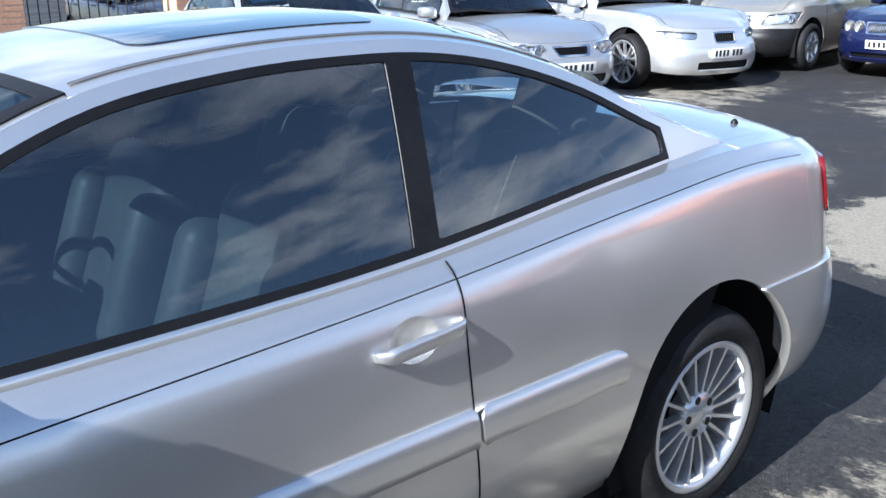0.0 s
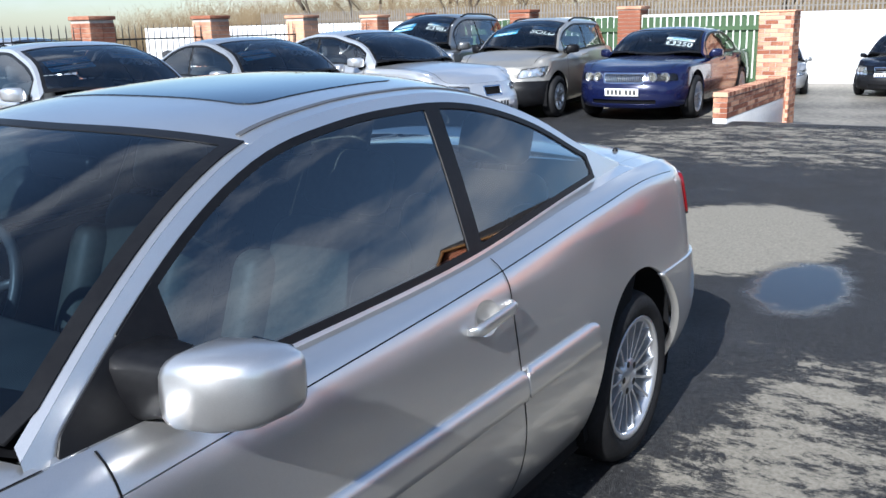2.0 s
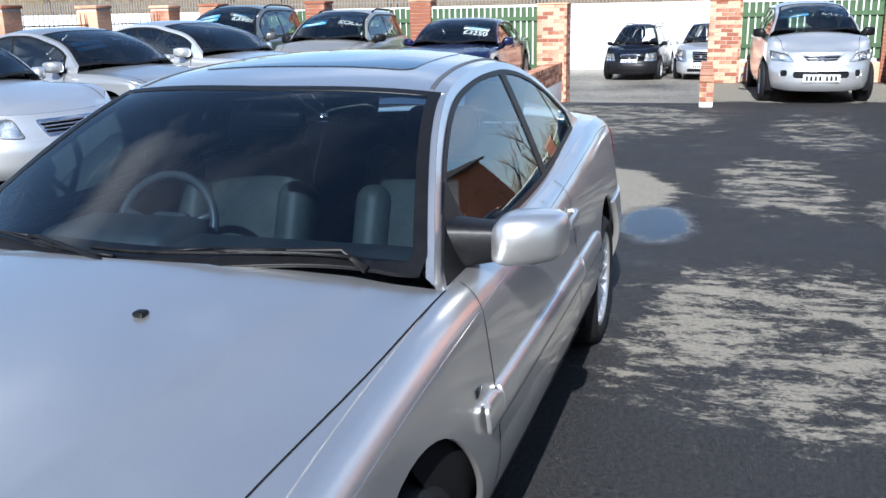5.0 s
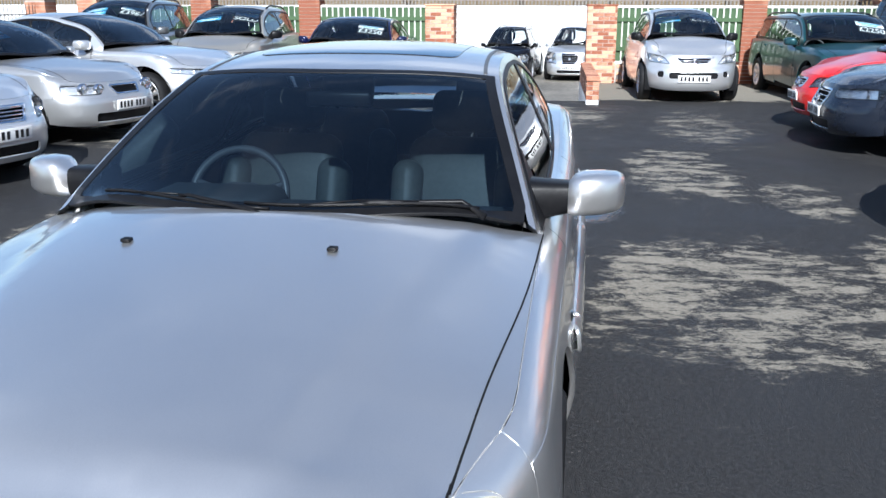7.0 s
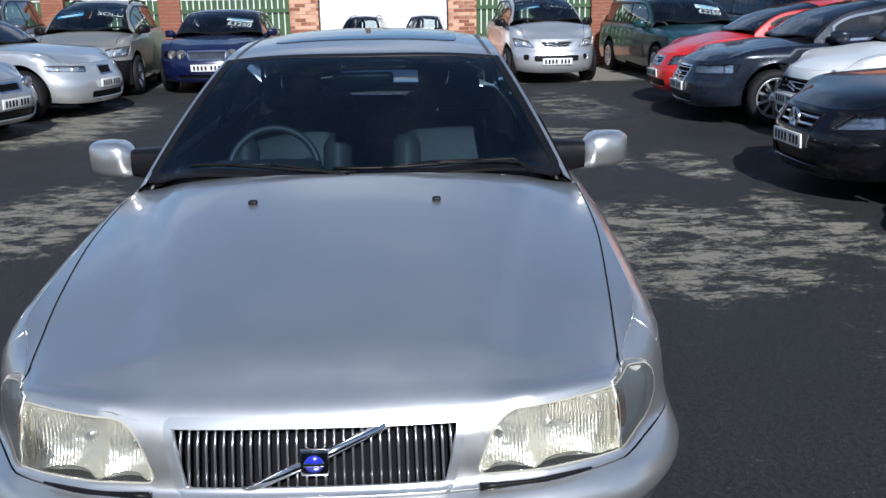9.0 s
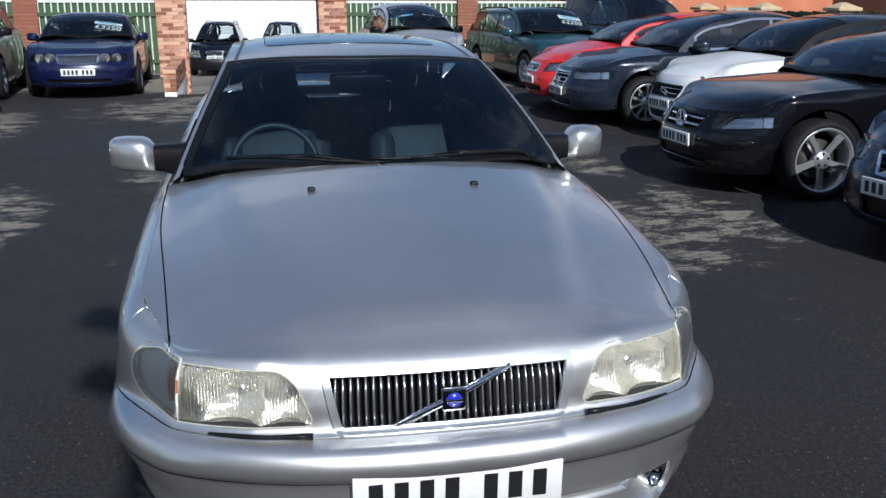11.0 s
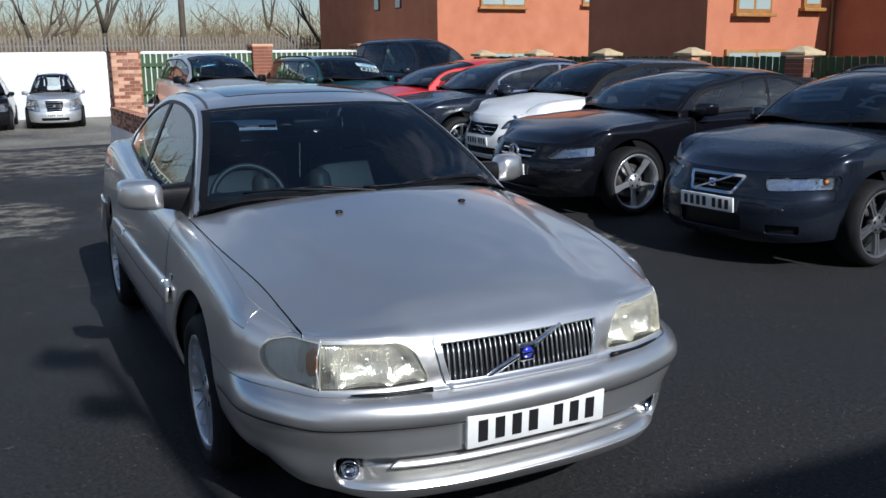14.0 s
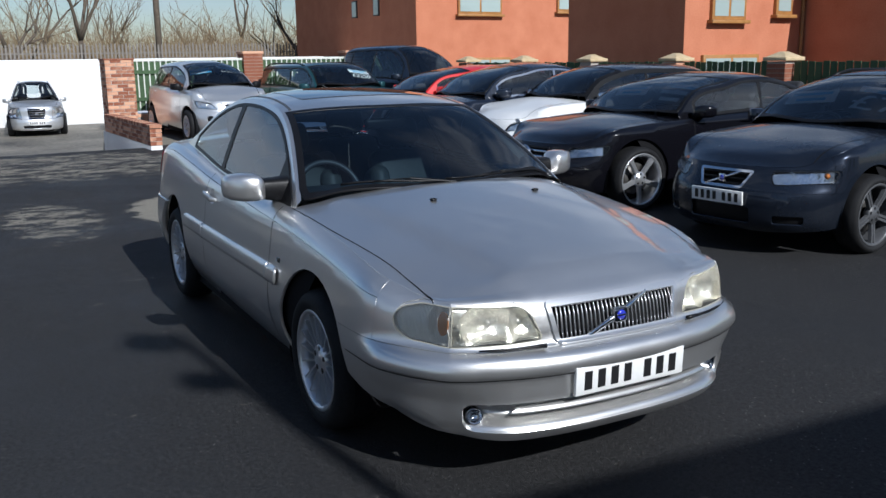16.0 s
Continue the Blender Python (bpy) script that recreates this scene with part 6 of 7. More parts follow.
def mirrors(sh, car, s, paint):
    x0, z0 = s.get("mirror", (s["xw"] + 0.20, None))
    if z0 is None:
        z0 = float(sh.belt(x0)) + 0.07
    sc = s.get("mirror_size", 1.0)
    ym = float(sh.half(x0)) - 0.03 + s.get("mirror_out", 0.0)
    for sg in (-1, 1):
        bm = bmesh.new()
        rows = []
        for t, wx, wz, dx, dz in ((0.0, 0.030, 0.034, 0.0, -0.026), (0.10, 0.045, 0.046, -0.004, -0.018), (0.22, 0.080, 0.062, -0.004, -0.004), (0.34, 0.094, 0.068, 0.004, 0.0), (0.62, 0.096, 0.068, 0.024, 0.001), (0.86, 0.082, 0.062, 0.044, 0.002), (0.965, 0.058, 0.050, 0.058, 0.002), (1.0, 0.026, 0.03, 0.066, 0.0)):
            y = sg * (ym + 0.012 + 0.205 * sc * t)
            ring = []
            for k in range(20):
                a = 2 * math.pi * k / 20
                c, sn = math.cos(a), math.sin(a)
                ring.append(bm.verts.new((x0 + dx + wx * sc * math.copysign(abs(c)**0.55, c) * (1.0 if c < 0 else 0.66), y, z0 + dz + wz * sc * math.copysign(abs(sn)**0.50, sn))))
            rows.append(ring)
        for a, b in zip(rows, rows[1:]):
            for k in range(20):
                bm.faces.new((a[k], a[(k + 1) % 20], b[(k + 1) % 20], b[k]))
        bm.faces.new(rows[0])
        bm.faces.new(rows[-1])
        bmesh.ops.recalc_face_normals(bm, faces=bm.faces)
        ob = part("door_mirror", bm, s.get("mirror_mat") or paint, car, smooth=55)
        bm = bmesh.new()
        if s.get("hero"):  # broad arm that grows out of the corner plate
            rings = []
            for y, xa, xb, za, zb in ((ym - 0.10, -0.085, 0.065, -0.100, 0.045), (ym - 0.06, -0.080, 0.065, -0.090, 0.042), (ym - 0.01, -0.065, 0.062, -0.075, 0.038), (ym + 0.05, -0.055, 0.06, -0.062, 0.035)):
                rings.append([bm.verts.new((x0 + (xa + xb) / 2 + (xb - xa) / 2 * math.copysign(abs(math.cos(a))**0.5, math.cos(a)), sg * y, z0 + (za + zb) / 2 + (zb - za) / 2 * math.copysign(abs(math.sin(a))**0.5, math.sin(a)))) for a in np.linspace(0, 2 * math.pi, 16, endpoint=False)])
            for a, b in zip(rings, rings[1:]):
                for k in range(16):
                    bm.faces.new((a[k], a[(k + 1) % 16], b[(k + 1) % 16], b[k]))
            bmesh.ops.recalc_face_normals(bm, faces=bm.faces)
        else:
            tube(bm, [(x0 + 0.0, sg * (ym - 0.015), z0 - 0.075), (x0 + 0.02, sg * (ym + 0.03), z0 - 0.055), (x0 + 0.02, sg * (ym + 0.09), z0 - 0.02)], [0.055, 0.045, 0.036], 10)
        part("mirror_arm", bm, TRIM, ob, smooth=60)
        part("mirror_glass", box(x0 + 0.086 * sc, x0 + 0.090 * sc, *sorted((sg * (ym + 0.10), sg * (ym + 0.19 * sc))), z0 - 0.055 * sc, z0 + 0.055 * sc), CHROME, ob)


# ---- the silver coupe ----
HERO = dict(
    hero=True, tuck=0.04, step=0.045, hw=0.905, xf=-1.11, xr=3.68, wb=2.664, r=0.318, rim=0.225, track=1.53, under=0.10, corner=(0.022, 0.06), spokes=17, tyre_w=0.205,
    round=2.7, df=0.70, dr=0.60, barrel=0.055, roll=0.09, lean=0.07, lean_pow=1.4, arch=0.392, sill=0.215, zlow=0.235, lead=0.14,
    shoulder=((-1.11, 0.752), (-0.95, 0.750), (-0.85, 0.749), (-0.72, 0.772), (-0.40, 0.838), (0.0, 0.896), (0.45, 0.933), (1.0, 0.940), (1.7, 0.962), (2.4, 1.022), (2.9, 1.048), (3.3, 1.03), (3.68, 0.95)),
    groove=((-0.95, 0.690), (-0.62, 0.735), (-0.30, 0.787), (0.0, 0.825), (0.5, 0.866), (0.9, 0.888), (1.7, 0.930), (2.4, 0.985), (2.9, 1.012), (3.3, 0.995)),
    deck=((-1.0, 0.780), (-0.85, 0.815), (-0.6, 0.872), (-0.3, 0.935), (0.0, 0.985), (0.20, 1.010), (0.6, 1.02), (2.7, 1.08), (3.05, 1.095), (3.35, 1.075), (3.68, 1.0)),
    nose=((0.20, 0.10), (0.25, 0.04), (0.32, 0.018), (0.40, 0.032), (0.47, 0.032), (0.488, 0.012), (0.51, 0.0), (0.545, 0.008), (0.565, 0.028), (0.585, 0.085), (0.65, 0.100), (0.71, 0.118), (0.74, 0.140), (0.80, 0.20)),
    tail=((0.2, 0.06), (0.4, 0.0), (0.60, 0.01), (0.65, 0.05), (0.85, 0.08), (1.0, 0.13), (1.1, 0.2)),
    rail=((0.40, 0.930), (0.64, 1.103), (0.89, 1.248), (1.11, 1.335), (1.42, 1.386), (1.75, 1.398), (2.05, 1.370), (2.35, 1.282), (2.6, 1.165), (2.85, 1.068)),
    spine=((0.15, 0.985), (0.46, 1.123), (0.78, 1.263), (1.04, 1.362), (1.28, 1.408), (1.55, 1.432), (1.85, 1.442), (2.05, 1.432), (2.25, 1.390), (2.6, 1.262), (2.95, 1.110), (3.1, 1.06)),
    tumble=0.43, bow=0.15, taper=0.02, ledge=0.014, belt=0.0, crown=2.3, roofcrown=2.7,
    xc=0.208, xw=0.456, xb=2.88, xt=1.04, xrt=2.12, xrb=2.93, ktop=0.08, pillar=0.032, cpill=2.0,
    bonnet_line=((-0.86, 0.675), (-0.71, 0.691), (-0.47, 0.718), (-0.05, 0.765), (0.456, 0.785)), nose_roll=0.055, nose_square=((0.2, 0.5, 0.72, 0.93, 0.985, 1.0), (1.0, 0.72, 0.5, 0.76, 0.95, 1.0)), chin=0.15, chin_pow=4, grille_edge=-0.017, slat_mat=SLAT, grille_lift=0.012, cowl_gap=0.003, bulbs=1, door=(0.53, 1.775), doorlean=0.012, lamp_back=-0.60, lamp_rear=3.16, zbf=0.578, zbr=0.66,
    dlo=(0.66, 2.60), panes=(1.765,), band=0.047, frame=0.039, sillband=0.024, rebate=0.011, handle_z=0.845, handle_off=-0.110,
    strip=(0.575, 0.665, 0.40, 2.245),
    lamp=((None, 0.352, 0.603), (None, 0.70, 0.594), (-0.76, None, 0.604), (-0.70, None, 0.640), (-0.685, None, 0.685), (-0.715, None, 0.722), (-0.80, None, 0.741), (None, 0.72, 0.741), (None, 0.45, 0.733), (None, 0.40, 0.703)), lamp_r=0.03,
    grille=((-0.298, 0.580), (-0.338, 0.732)), grille_r=0.022, slats=33, slat_r=0.0034, badge=("bar", 0.030), plate_z=0.452, plate_lean=-3,
    mouths=((-0.665, 0.665, 0.278, 0.388, 0.050),), sunroof=(1.27, 1.90, 0.40), seat_mat=LEATHER, seat_x=0.97, dash_up=0.038, screen=GLASS_SCREEN, side_glass=GLASS_SIDE, grille_mat=ALLOY,
    creases=((-0.98, 0.36, 0.45, 0.66, 0.018, 0.055),), mirror=(0.69, 1.015), mirror_size=1.0, mirror_out=0.055, tail_lamp=(3.30, 3.58, 0.80, 0.97),
)
HERO_AT = pose(-0.573, 2.175, 0, 0, 0, -2)
hero = make_car(HERO, HERO_AT, "silver metallic two-door coupe with multi-spoke alloy wheels, standing on damp tarmac", SILVER, "", "coupe_car")


def coupe_details():
    """Wipers, washer jets, roof mouldings, fog lamps, bumper joint and small fittings."""
    sh = Shape(HERO)
    s = HERO
    ed = lambda x: float(sh.edge(np.array([x]))[0])
    top = lambda x, y, up=0.0: Vector(sh.top_y(np.array([[x, y]]))[0]) + Vector((-0.4, 0, 0.9)) * up
    deck = lambda x, y, up=0.0: Vector(sh.deck(np.array([[x, y]]))[0]) + Vector((0, 0, up))
    base = lambda y: s["xc"] + s["cowl_gap"] + (s["xw"] - s["xc"]) * (abs(y) / 0.76)**2
    for y0, y1, ya in ((0.56, -0.02, -0.03), (0.06, -0.60, -0.62)):
        bm = bmesh.new()
        pts = [top(base(y) + 0.012 + 0.022 * k / 11, y, 0.016) for k, y in enumerate(np.linspace(y1, y0, 12))]
        tube(bm, pts, 0.005, 6, squash=1.4)
        w = part("wiper", bm, TRIM, hero, "black windscreen wiper", smooth=60)
        bm = bmesh.new()
        mid = (y0 + y1) / 2
        pv = top(base(ya) - 0.02, ya, 0.005)
        tube(bm, [pv, top(base(ya) + 0.002, ya * 0.8 + mid * 0.2, 0.018), top(base(mid) + 0.028, mid + (ya - mid) * 0.1, 0.024), top(base(mid) + 0.026, mid, 0.018)], [0.012, 0.008, 0.006, 0.005], 6)
        part("wiper_arm", bm, TRIM, w, smooth=60)
        bm = bmesh.new()
        for q in (0.25, 0.75):
            y = y1 + (y0 - y1) * q
            tube(bm, [top(base(mid) + 0.030, mid, 0.026), top(base(y) + 0.024, y, 0.020)], 0.0032, 5)
        part("wiper_bracket", bm, TRIM, w, smooth=60)
    for y in (-0.278, 0.278):
        bm = box(-0.014, 0.014, -0.013, 0.013, 0, 0.012, 0.005)
        o = part("washer_jet", bm, TRIM, hero)
        o.matrix_local = Matrix.Translation(deck(-0.04, y, -0.001))
    for sg in (-1, 1):
        # dark moulding along the roof, from the screen's corner to the rear window
        xs = np.linspace(s["xt"] + 0.10, 2.30, 30)
        inn, out = [(x, sg * (ed(x) - 0.058)) for x in xs], [(x, sg * (ed(x) - 0.044)) for x in xs]
        Skin().add(sh.top_y, inn + out[::-1], 0.03, lift=0.003, lip=0.004, flip=False).make("roof_moulding", GREYTRIM, hero, "dark grey roof moulding")
        # fog lamp in the end of the lower intake
        u = float(np.interp(0.615, sh.Y[:300], sh.S[:300]))
        p = sh.wrap(np.array([[u, 0.328]]))[0]
        o = part("fog_lamp", lathe(bmesh.new(), [(0.032, 0.03), (0.034, -0.004), (0.030, -0.010), (0.026, 0.004), (0.012, 0.018), (0.0, 0.020)], 20, "x"), CHROME, hero, "small round fog lamp", smooth=50)
        o.matrix_local = pose(p[0] + 0.042, sg * (p[1] - 0.012), 0.328, 0, 0, -sg * 30)
        # lamp wiper under the headlight
        bm = bmesh.new()
        pts = []
        for y in np.linspace(0.36, 0.62, 8):
            q = sh.wrap(np.array([[float(np.interp(y, sh.Y[:300], sh.S[:300])), 0.586]]))[0]
            pts.append((q[0] - 0.022, sg * q[1], 0.590))
        tube(bm, pts, [0.010, 0.008, 0.006, 0.005, 0.006, 0.006, 0.005, 0.003], 6)
        part("lamp_wiper", bm, TRIM, hero, "black headlight wiper", smooth=60)
        # side repeater
        q = sh.wrap(np.array([[float(sh.s_at(0.40)), 0.70]]))[0]
        o = part("side_repeater", box(-0.022, 0.022, -0.004, 0.004, -0.012, 0.012, 0.003), SUNGLASS, hero)
        o.matrix_local = pose(q[0], sg * q[1], 0.70, 0, 0, 0 if sg > 0 else 180)
        # black sail at the foot of the front pillar
        sail = [(0.475, float(sh.belt(0.475)) - 0.004), (0.76, float(sh.belt(0.76)) + 0.0)] + [(x, float(sh.zA(x)) - 0.036) for x in (0.76, 0.69, 0.62, 0.55, 0.495)]
        Skin().add(sh.gside, rounded(sail, 0.012), 0.04, flip=True, mirror=sg < 0, lift=0.009, lip=0.008).make("mirror_sail", TRIM, hero, "black corner plate behind the mirror")
    # joint line round the front bumper, a dark strip that paints its shade
    S = lambda x: float(sh.s_at(x))
    us = np.linspace(S(-0.40), 0.0, 60)
    lo, hi = [(u, 0.4865) for u in us], [(u, 0.4905) for u in us[::-1]]
    for mir in (False, True):
        Skin().add(sh.wrap, lo + hi, 0.02, flip=True, mirror=mir, lift=0.0012).make("bumper_joint_shade", SHADE_LINER, hero)
    # aerial base on the boot lid
    bm = lathe(bmesh.new(), [(0.012, 0.0), (0.011, 0.006), (0.006, 0.014), (0.0, 0.016)], 12, "z")
    o = part("boot_fitting", bm, TRIM, hero, smooth=50)
    o.matrix_local = Matrix.Translation(deck(3.14, -0.565, 0.0))


coupe_details()


# ---- the other cars ----
def spec(L, W, H, wb, fo, r=0.32, nz=0.72, hz=0.98, belt=0.95, kind="saloon", xc=0.30, rake=0.85, curve_w=0.22, **more):
    """The lines of an ordinary car from its main sizes."""
    ro = L - wb - fo
    xf, xr, hw = -fo, wb + ro, W / 2
    xw, xt = xc + curve_w, xc + rake
    top = H
    if kind == "saloon":
        xrt, xrb = wb - 0.45, wb + 0.22
        xb = xrb + 0.02
        rail = ((xw - 0.06, hz - 0.05), (xw + 0.2, belt + (top - belt) * 0.42), (xt, top - 0.115), (xt + 0.3, top - 0.06), (xt + 0.55 * (xrt - xt), top - 0.055), (xrt, top - 0.125), (xrb - 0.25, belt + (top - belt) * 0.38), (xb, belt + 0.05))
        spine = ((xc, hz), (xc + rake * 0.5, hz + (top - hz) * 0.60), (xt, top - 0.045), (xt + 0.35 * (xrt - xt), top), (xt + 0.62 * (xrt - xt), top - 0.004), (xrt, top - 0.075), (xrb - 0.3, belt + (top - belt) * 0.5), (xrb + 0.05, belt + 0.08))
        deck_back = ((xrb, belt + 0.085), (xr - 0.3, belt + 0.07), (xr, belt))
        dlo1 = xb - 0.32
    else:
        back = more.get("back", 0.30)
        xrt, xrb = xr - back - 0.05, xr - 0.10
        xb = xr - 0.12
        rail = ((xw - 0.06, hz - 0.05), (xw + 0.2, belt + (top - belt) * 0.42), (xt, top - 0.125), (xt + 0.45, top - 0.065), (xr - back - 0.9, top - 0.07), (xr - back - 0.1, top - 0.125), (xr - back * 0.55, belt + (top - belt) * 0.55), (xb, belt + 0.06))
        spine = ((xc, hz), (xc + rake * 0.5, hz + (top - hz) * 0.60), (xt, top - 0.045), (xt + 0.6, top), (xr - back - 0.8, top - 0.005), (xr - back, top - 0.05), (xr - back * 0.5, belt + (top - belt) * 0.55), (xr - 0.08, belt + 0.06))
        deck_back = ((xr - 0.5, belt + 0.04), (xr, belt))
        dlo1 = xb - 0.16
    d0 = xw + 0.12
    mid = d0 + (wb - 0.12 - d0) * 0.53
    s = dict(
        step=0.10, hw=hw, xf=xf, xr=xr, wb=wb, r=r, rim=r * 0.70, track=W - 0.20, spokes=7, round=2.6, df=0.75, dr=0.6, barrel=0.06, arch=r + 0.065, sill=0.23, zlow=0.20,
        shoulder=((xf, nz), (xf + 0.2, nz + 0.015), (-0.3, nz + (hz - nz) * 0.55), (0.1, nz + (hz - nz) * 0.72), (xw, belt - 0.03), (1.2, belt), (wb, belt + 0.03), (xr - 0.3, belt + 0.03), (xr, belt - 0.02)),
        deck=((xf + 0.08, nz + 0.03), (xf + 0.3, nz + (hz - nz) * 0.35), (-0.1, nz + (hz - nz) * 0.75), (xc, hz), (xc + 0.5, hz + 0.01)) + deck_back,
        nose=((0.18, 0.09), (0.26, 0.02), (0.40, 0.0), (0.54, 0.02), (0.59, 0.05), (nz - 0.05, 0.09), (nz, 0.12), (nz + 0.08, 0.2)),
        tail=((0.2, 0.05), (0.4, 0.0), (0.62, 0.02), (belt, 0.08), (belt + 0.1, 0.15)),
        rail=rail, spine=spine, tumble=0.33, bow=0.2, taper=0.012, ledge=0.035, roofcrown=3.0,
        xc=xc, xw=xw, xb=xb, xt=xt, xrt=xrt, xrb=xrb, ktop=0.08, pillar=0.05, cpill=1.6, bonnet_y=(hw - 0.26, hw - 0.13),
        door=(d0, mid, wb - 0.05), lamp_back=xf + 0.42, lamp_rear=xr - 0.34, zbf=0.53, zbr=0.60, dlo=(xw + 0.22, dlo1), panes=(mid + 0.10, wb - 0.10), frame=0.055,
        lamp=((None, hw - 0.44, 0.56), (xf + 0.40, None, 0.60), (xf + 0.42, None, nz - 0.005), (None, hw - 0.36, nz - 0.03)), lamp_r=0.04,
        grille=((-0.24, 0.555), (-0.29, nz - 0.045)), slats=4, slat_dir="level", badge=("disc", 0.045), plate_z=0.44,
        mouths=((-0.42, 0.42, 0.26, 0.36, 0.03),),
    )
    s.update(more)
    return s


def set_nose(x, y, turn, s):
    """The pose of a car whose nose stands at (x, y); turn: the way its rear points, in degrees from +x."""
    a = radians(turn)
    px, py = x - s["xf"] * math.cos(a), y - s["xf"] * math.sin(a)
    z = -0.70 if px > 18 else rise(px)
    return pose(px, py, z, 0, 0, turn)


def round_lamps(car, s, lamps):
    """Round headlights with chrome rims on the nose."""
    sh = Shape(s)
    for y, z, r in lamps:
        for sg in (-1, 1):
            u = float(np.interp(y, sh.Y[:300], sh.S[:300]))
            p = sh.wrap(np.array([[u, z]]))[0]
            rim = part("headlight", lathe(bmesh.new(), [(r, 0.03), (r + 0.006, -0.02), (r - 0.004, -0.026), (r - 0.010, -0.012)], 24, "x"), CHROME, car, "round headlight with a chrome rim", smooth=50)
            rim.matrix_local = pose(p[0], sg * p[1], z)
            part("reflector_bowl", lathe(bmesh.new(), [(r - 0.008, -0.012), (r * 0.7, 0.015), (r * 0.3, 0.028), (0, 0.03)], 20, "x"), REFLECTOR, rim, smooth=60)
            part("lens", lathe(bmesh.new(), [(r - 0.008, -0.016), (r * 0.6, -0.026), (0, -0.030)], 20, "x"), LENS, rim, smooth=60)


def roof_rails(car, s, mat):
    sh = Shape(s)
    for sg in (-1, 1):
        xs = np.linspace(s["xt"] + 0.25, s["xrt"] - 0.1, 12)
        e = sh.edge(xs)
        z = sh.top_y(np.c_[xs, e * 0.93])[:, 2]
        bm = bmesh.new()
        tube(bm, [(x, sg * y * 0.93, q + 0.045 * min(1, 6 * min(i, 11 - i) / 11)) for i, (x, y, q) in enumerate(zip(xs, e, z))], 0.016, 8)
        part("roof_rail", bm, mat, car, smooth=60)


def window_cards(car, s, cards, stand=0.0):
    """Cards behind the windscreen: (x, y, width, height, text, back, ink)."""
    sh = Shape(s)
    for x, y, w, h, text, back, ink, label in cards:
        q = np.array([[x, y]])
        p = Vector(sh.top_y(q)[0])
        ax, ay = Vector(sh.top_y(q + (0.01, 0))[0]) - p, Vector(sh.top_y(q + (0, 0.01))[0]) - p
        n = ax.cross(ay).normalized()
        right = (-ay).normalized()
        up = n.cross(right)
        m = Matrix.Translation(p - n * (0.022 + 0.5 * h * math.sin(radians(stand)))) @ Matrix((right, up, n)).transposed().to_4x4() @ pose(0, 0, 0, stand)
        t = thing("price_card", label, "sign", "windscreen cards", car.matrix_world @ m)
        part("card", box(-w / 2, w / 2, -h / 2, h / 2, -0.003, 0.003, 0.001), back, t)
        if text == "|":
            for k, (bw, by) in enumerate(((0.8, 0.22), (0.6, -0.22))):
                part("text_bar", box(-w * bw / 2, w * bw / 2, h * (by - 0.11), h * (by + 0.11), 0.003, 0.0045), ink, t)
        elif text:
            ob = text_mesh(text, h * 0.95, ink, t, pose(0, 0, 0.0045))
            d = max(v.co.x for v in ob.data.vertices) - min(v.co.x for v in ob.data.vertices)
            f = w * 0.92 / d
            ob.scale = (f, min(f * 1.3, 1.0), 1)


def dealer_cards(car, s, price, strip="|", size=1.0):
    x = s["xt"] - 0.36
    w = s["hw"]
    cards = [(x + 0.03, -w * 0.40, 0.46, 0.13, "|", CARD, CARDBLUE, "white dealer card behind the windscreen"),
             (x - 0.115, -w * 0.40, 0.46, 0.17, price, CARDBLACK, CARD, "black price card with white figures")]
    if strip:
        cards.append((x - 0.02, w * 0.38, 0.44, 0.12, strip, CARDBLUE, CARD, "pale blue card with white lettering"))
        cards.append((x - 0.14, w * 0.38, 0.44, 0.08, "|", CARDBLUE, CARD, "pale blue card with white lettering"))
    if size > 1:
        cards = [(x_ - 0.05, y_, w_ * 1.1, h_ * size, *more) for x_, y_, w_, h_, *more in cards if more[1] is not CARDBLUE]
        cards.append((x - 0.10, w * 0.36, 0.52, 0.11 * size, "|", CARD, CARDBLUE, "white dealer card behind the windscreen"))
    window_cards(car, s, cards, 24 if size > 1 else 0)


SILVER_B = car_paint("bright silver paint", (0.74, 0.745, 0.75), 0.75, 0.3)
SILVER_G = car_paint("grey silver paint", (0.50, 0.505, 0.51), 0.72, 0.3)
GOLD = car_paint("beige silver paint", (0.40, 0.38, 0.34), 0.6, 0.3)
NAVY = car_paint("dark blue paint", (0.006, 0.009, 0.045), 0.2, 0.22)
TEAL = car_paint("dark teal paint", (0.015, 0.06, 0.07), 0.3, 0.3)
RED = car_paint("bright red paint", (0.62, 0.018, 0.015), 0.0, 0.3)
INKBLUE = car_paint("blue black paint", (0.012, 0.017, 0.030), 0.3, 0.25)
WHITE = car_paint("white paint", (0.80, 0.80, 0.79), 0.0, 0.3)
BLACK = car_paint("black paint", (0.004, 0.004, 0.006), 0.0, 0.2)
GRAPHITE = car_paint("graphite grey paint", (0.015, 0.020, 0.032), 0.5, 0.24)
for dark in (BLACK, GRAPHITE):
    dark.node_tree.nodes["Principled BSDF"].inputs["Specular IOR Level"].default_value = 0.15
PEWTER = car_paint("pewter grey paint", (0.16, 0.165, 0.17), 0.6, 0.3)


def parked(x, y, turn, s, paint, label, price=None, strip="|", name="car", rails=None, lamps=None, cards=1.0):
    c = make_car(s, set_nose(x, y, turn, s), label, paint, "parked cars", name)
    if lamps:
        round_lamps(c, s, lamps)
    if rails:
        roof_rails(c, s, rails)
    if price:
        dealer_cards(c, s, price, strip, cards)
    return c


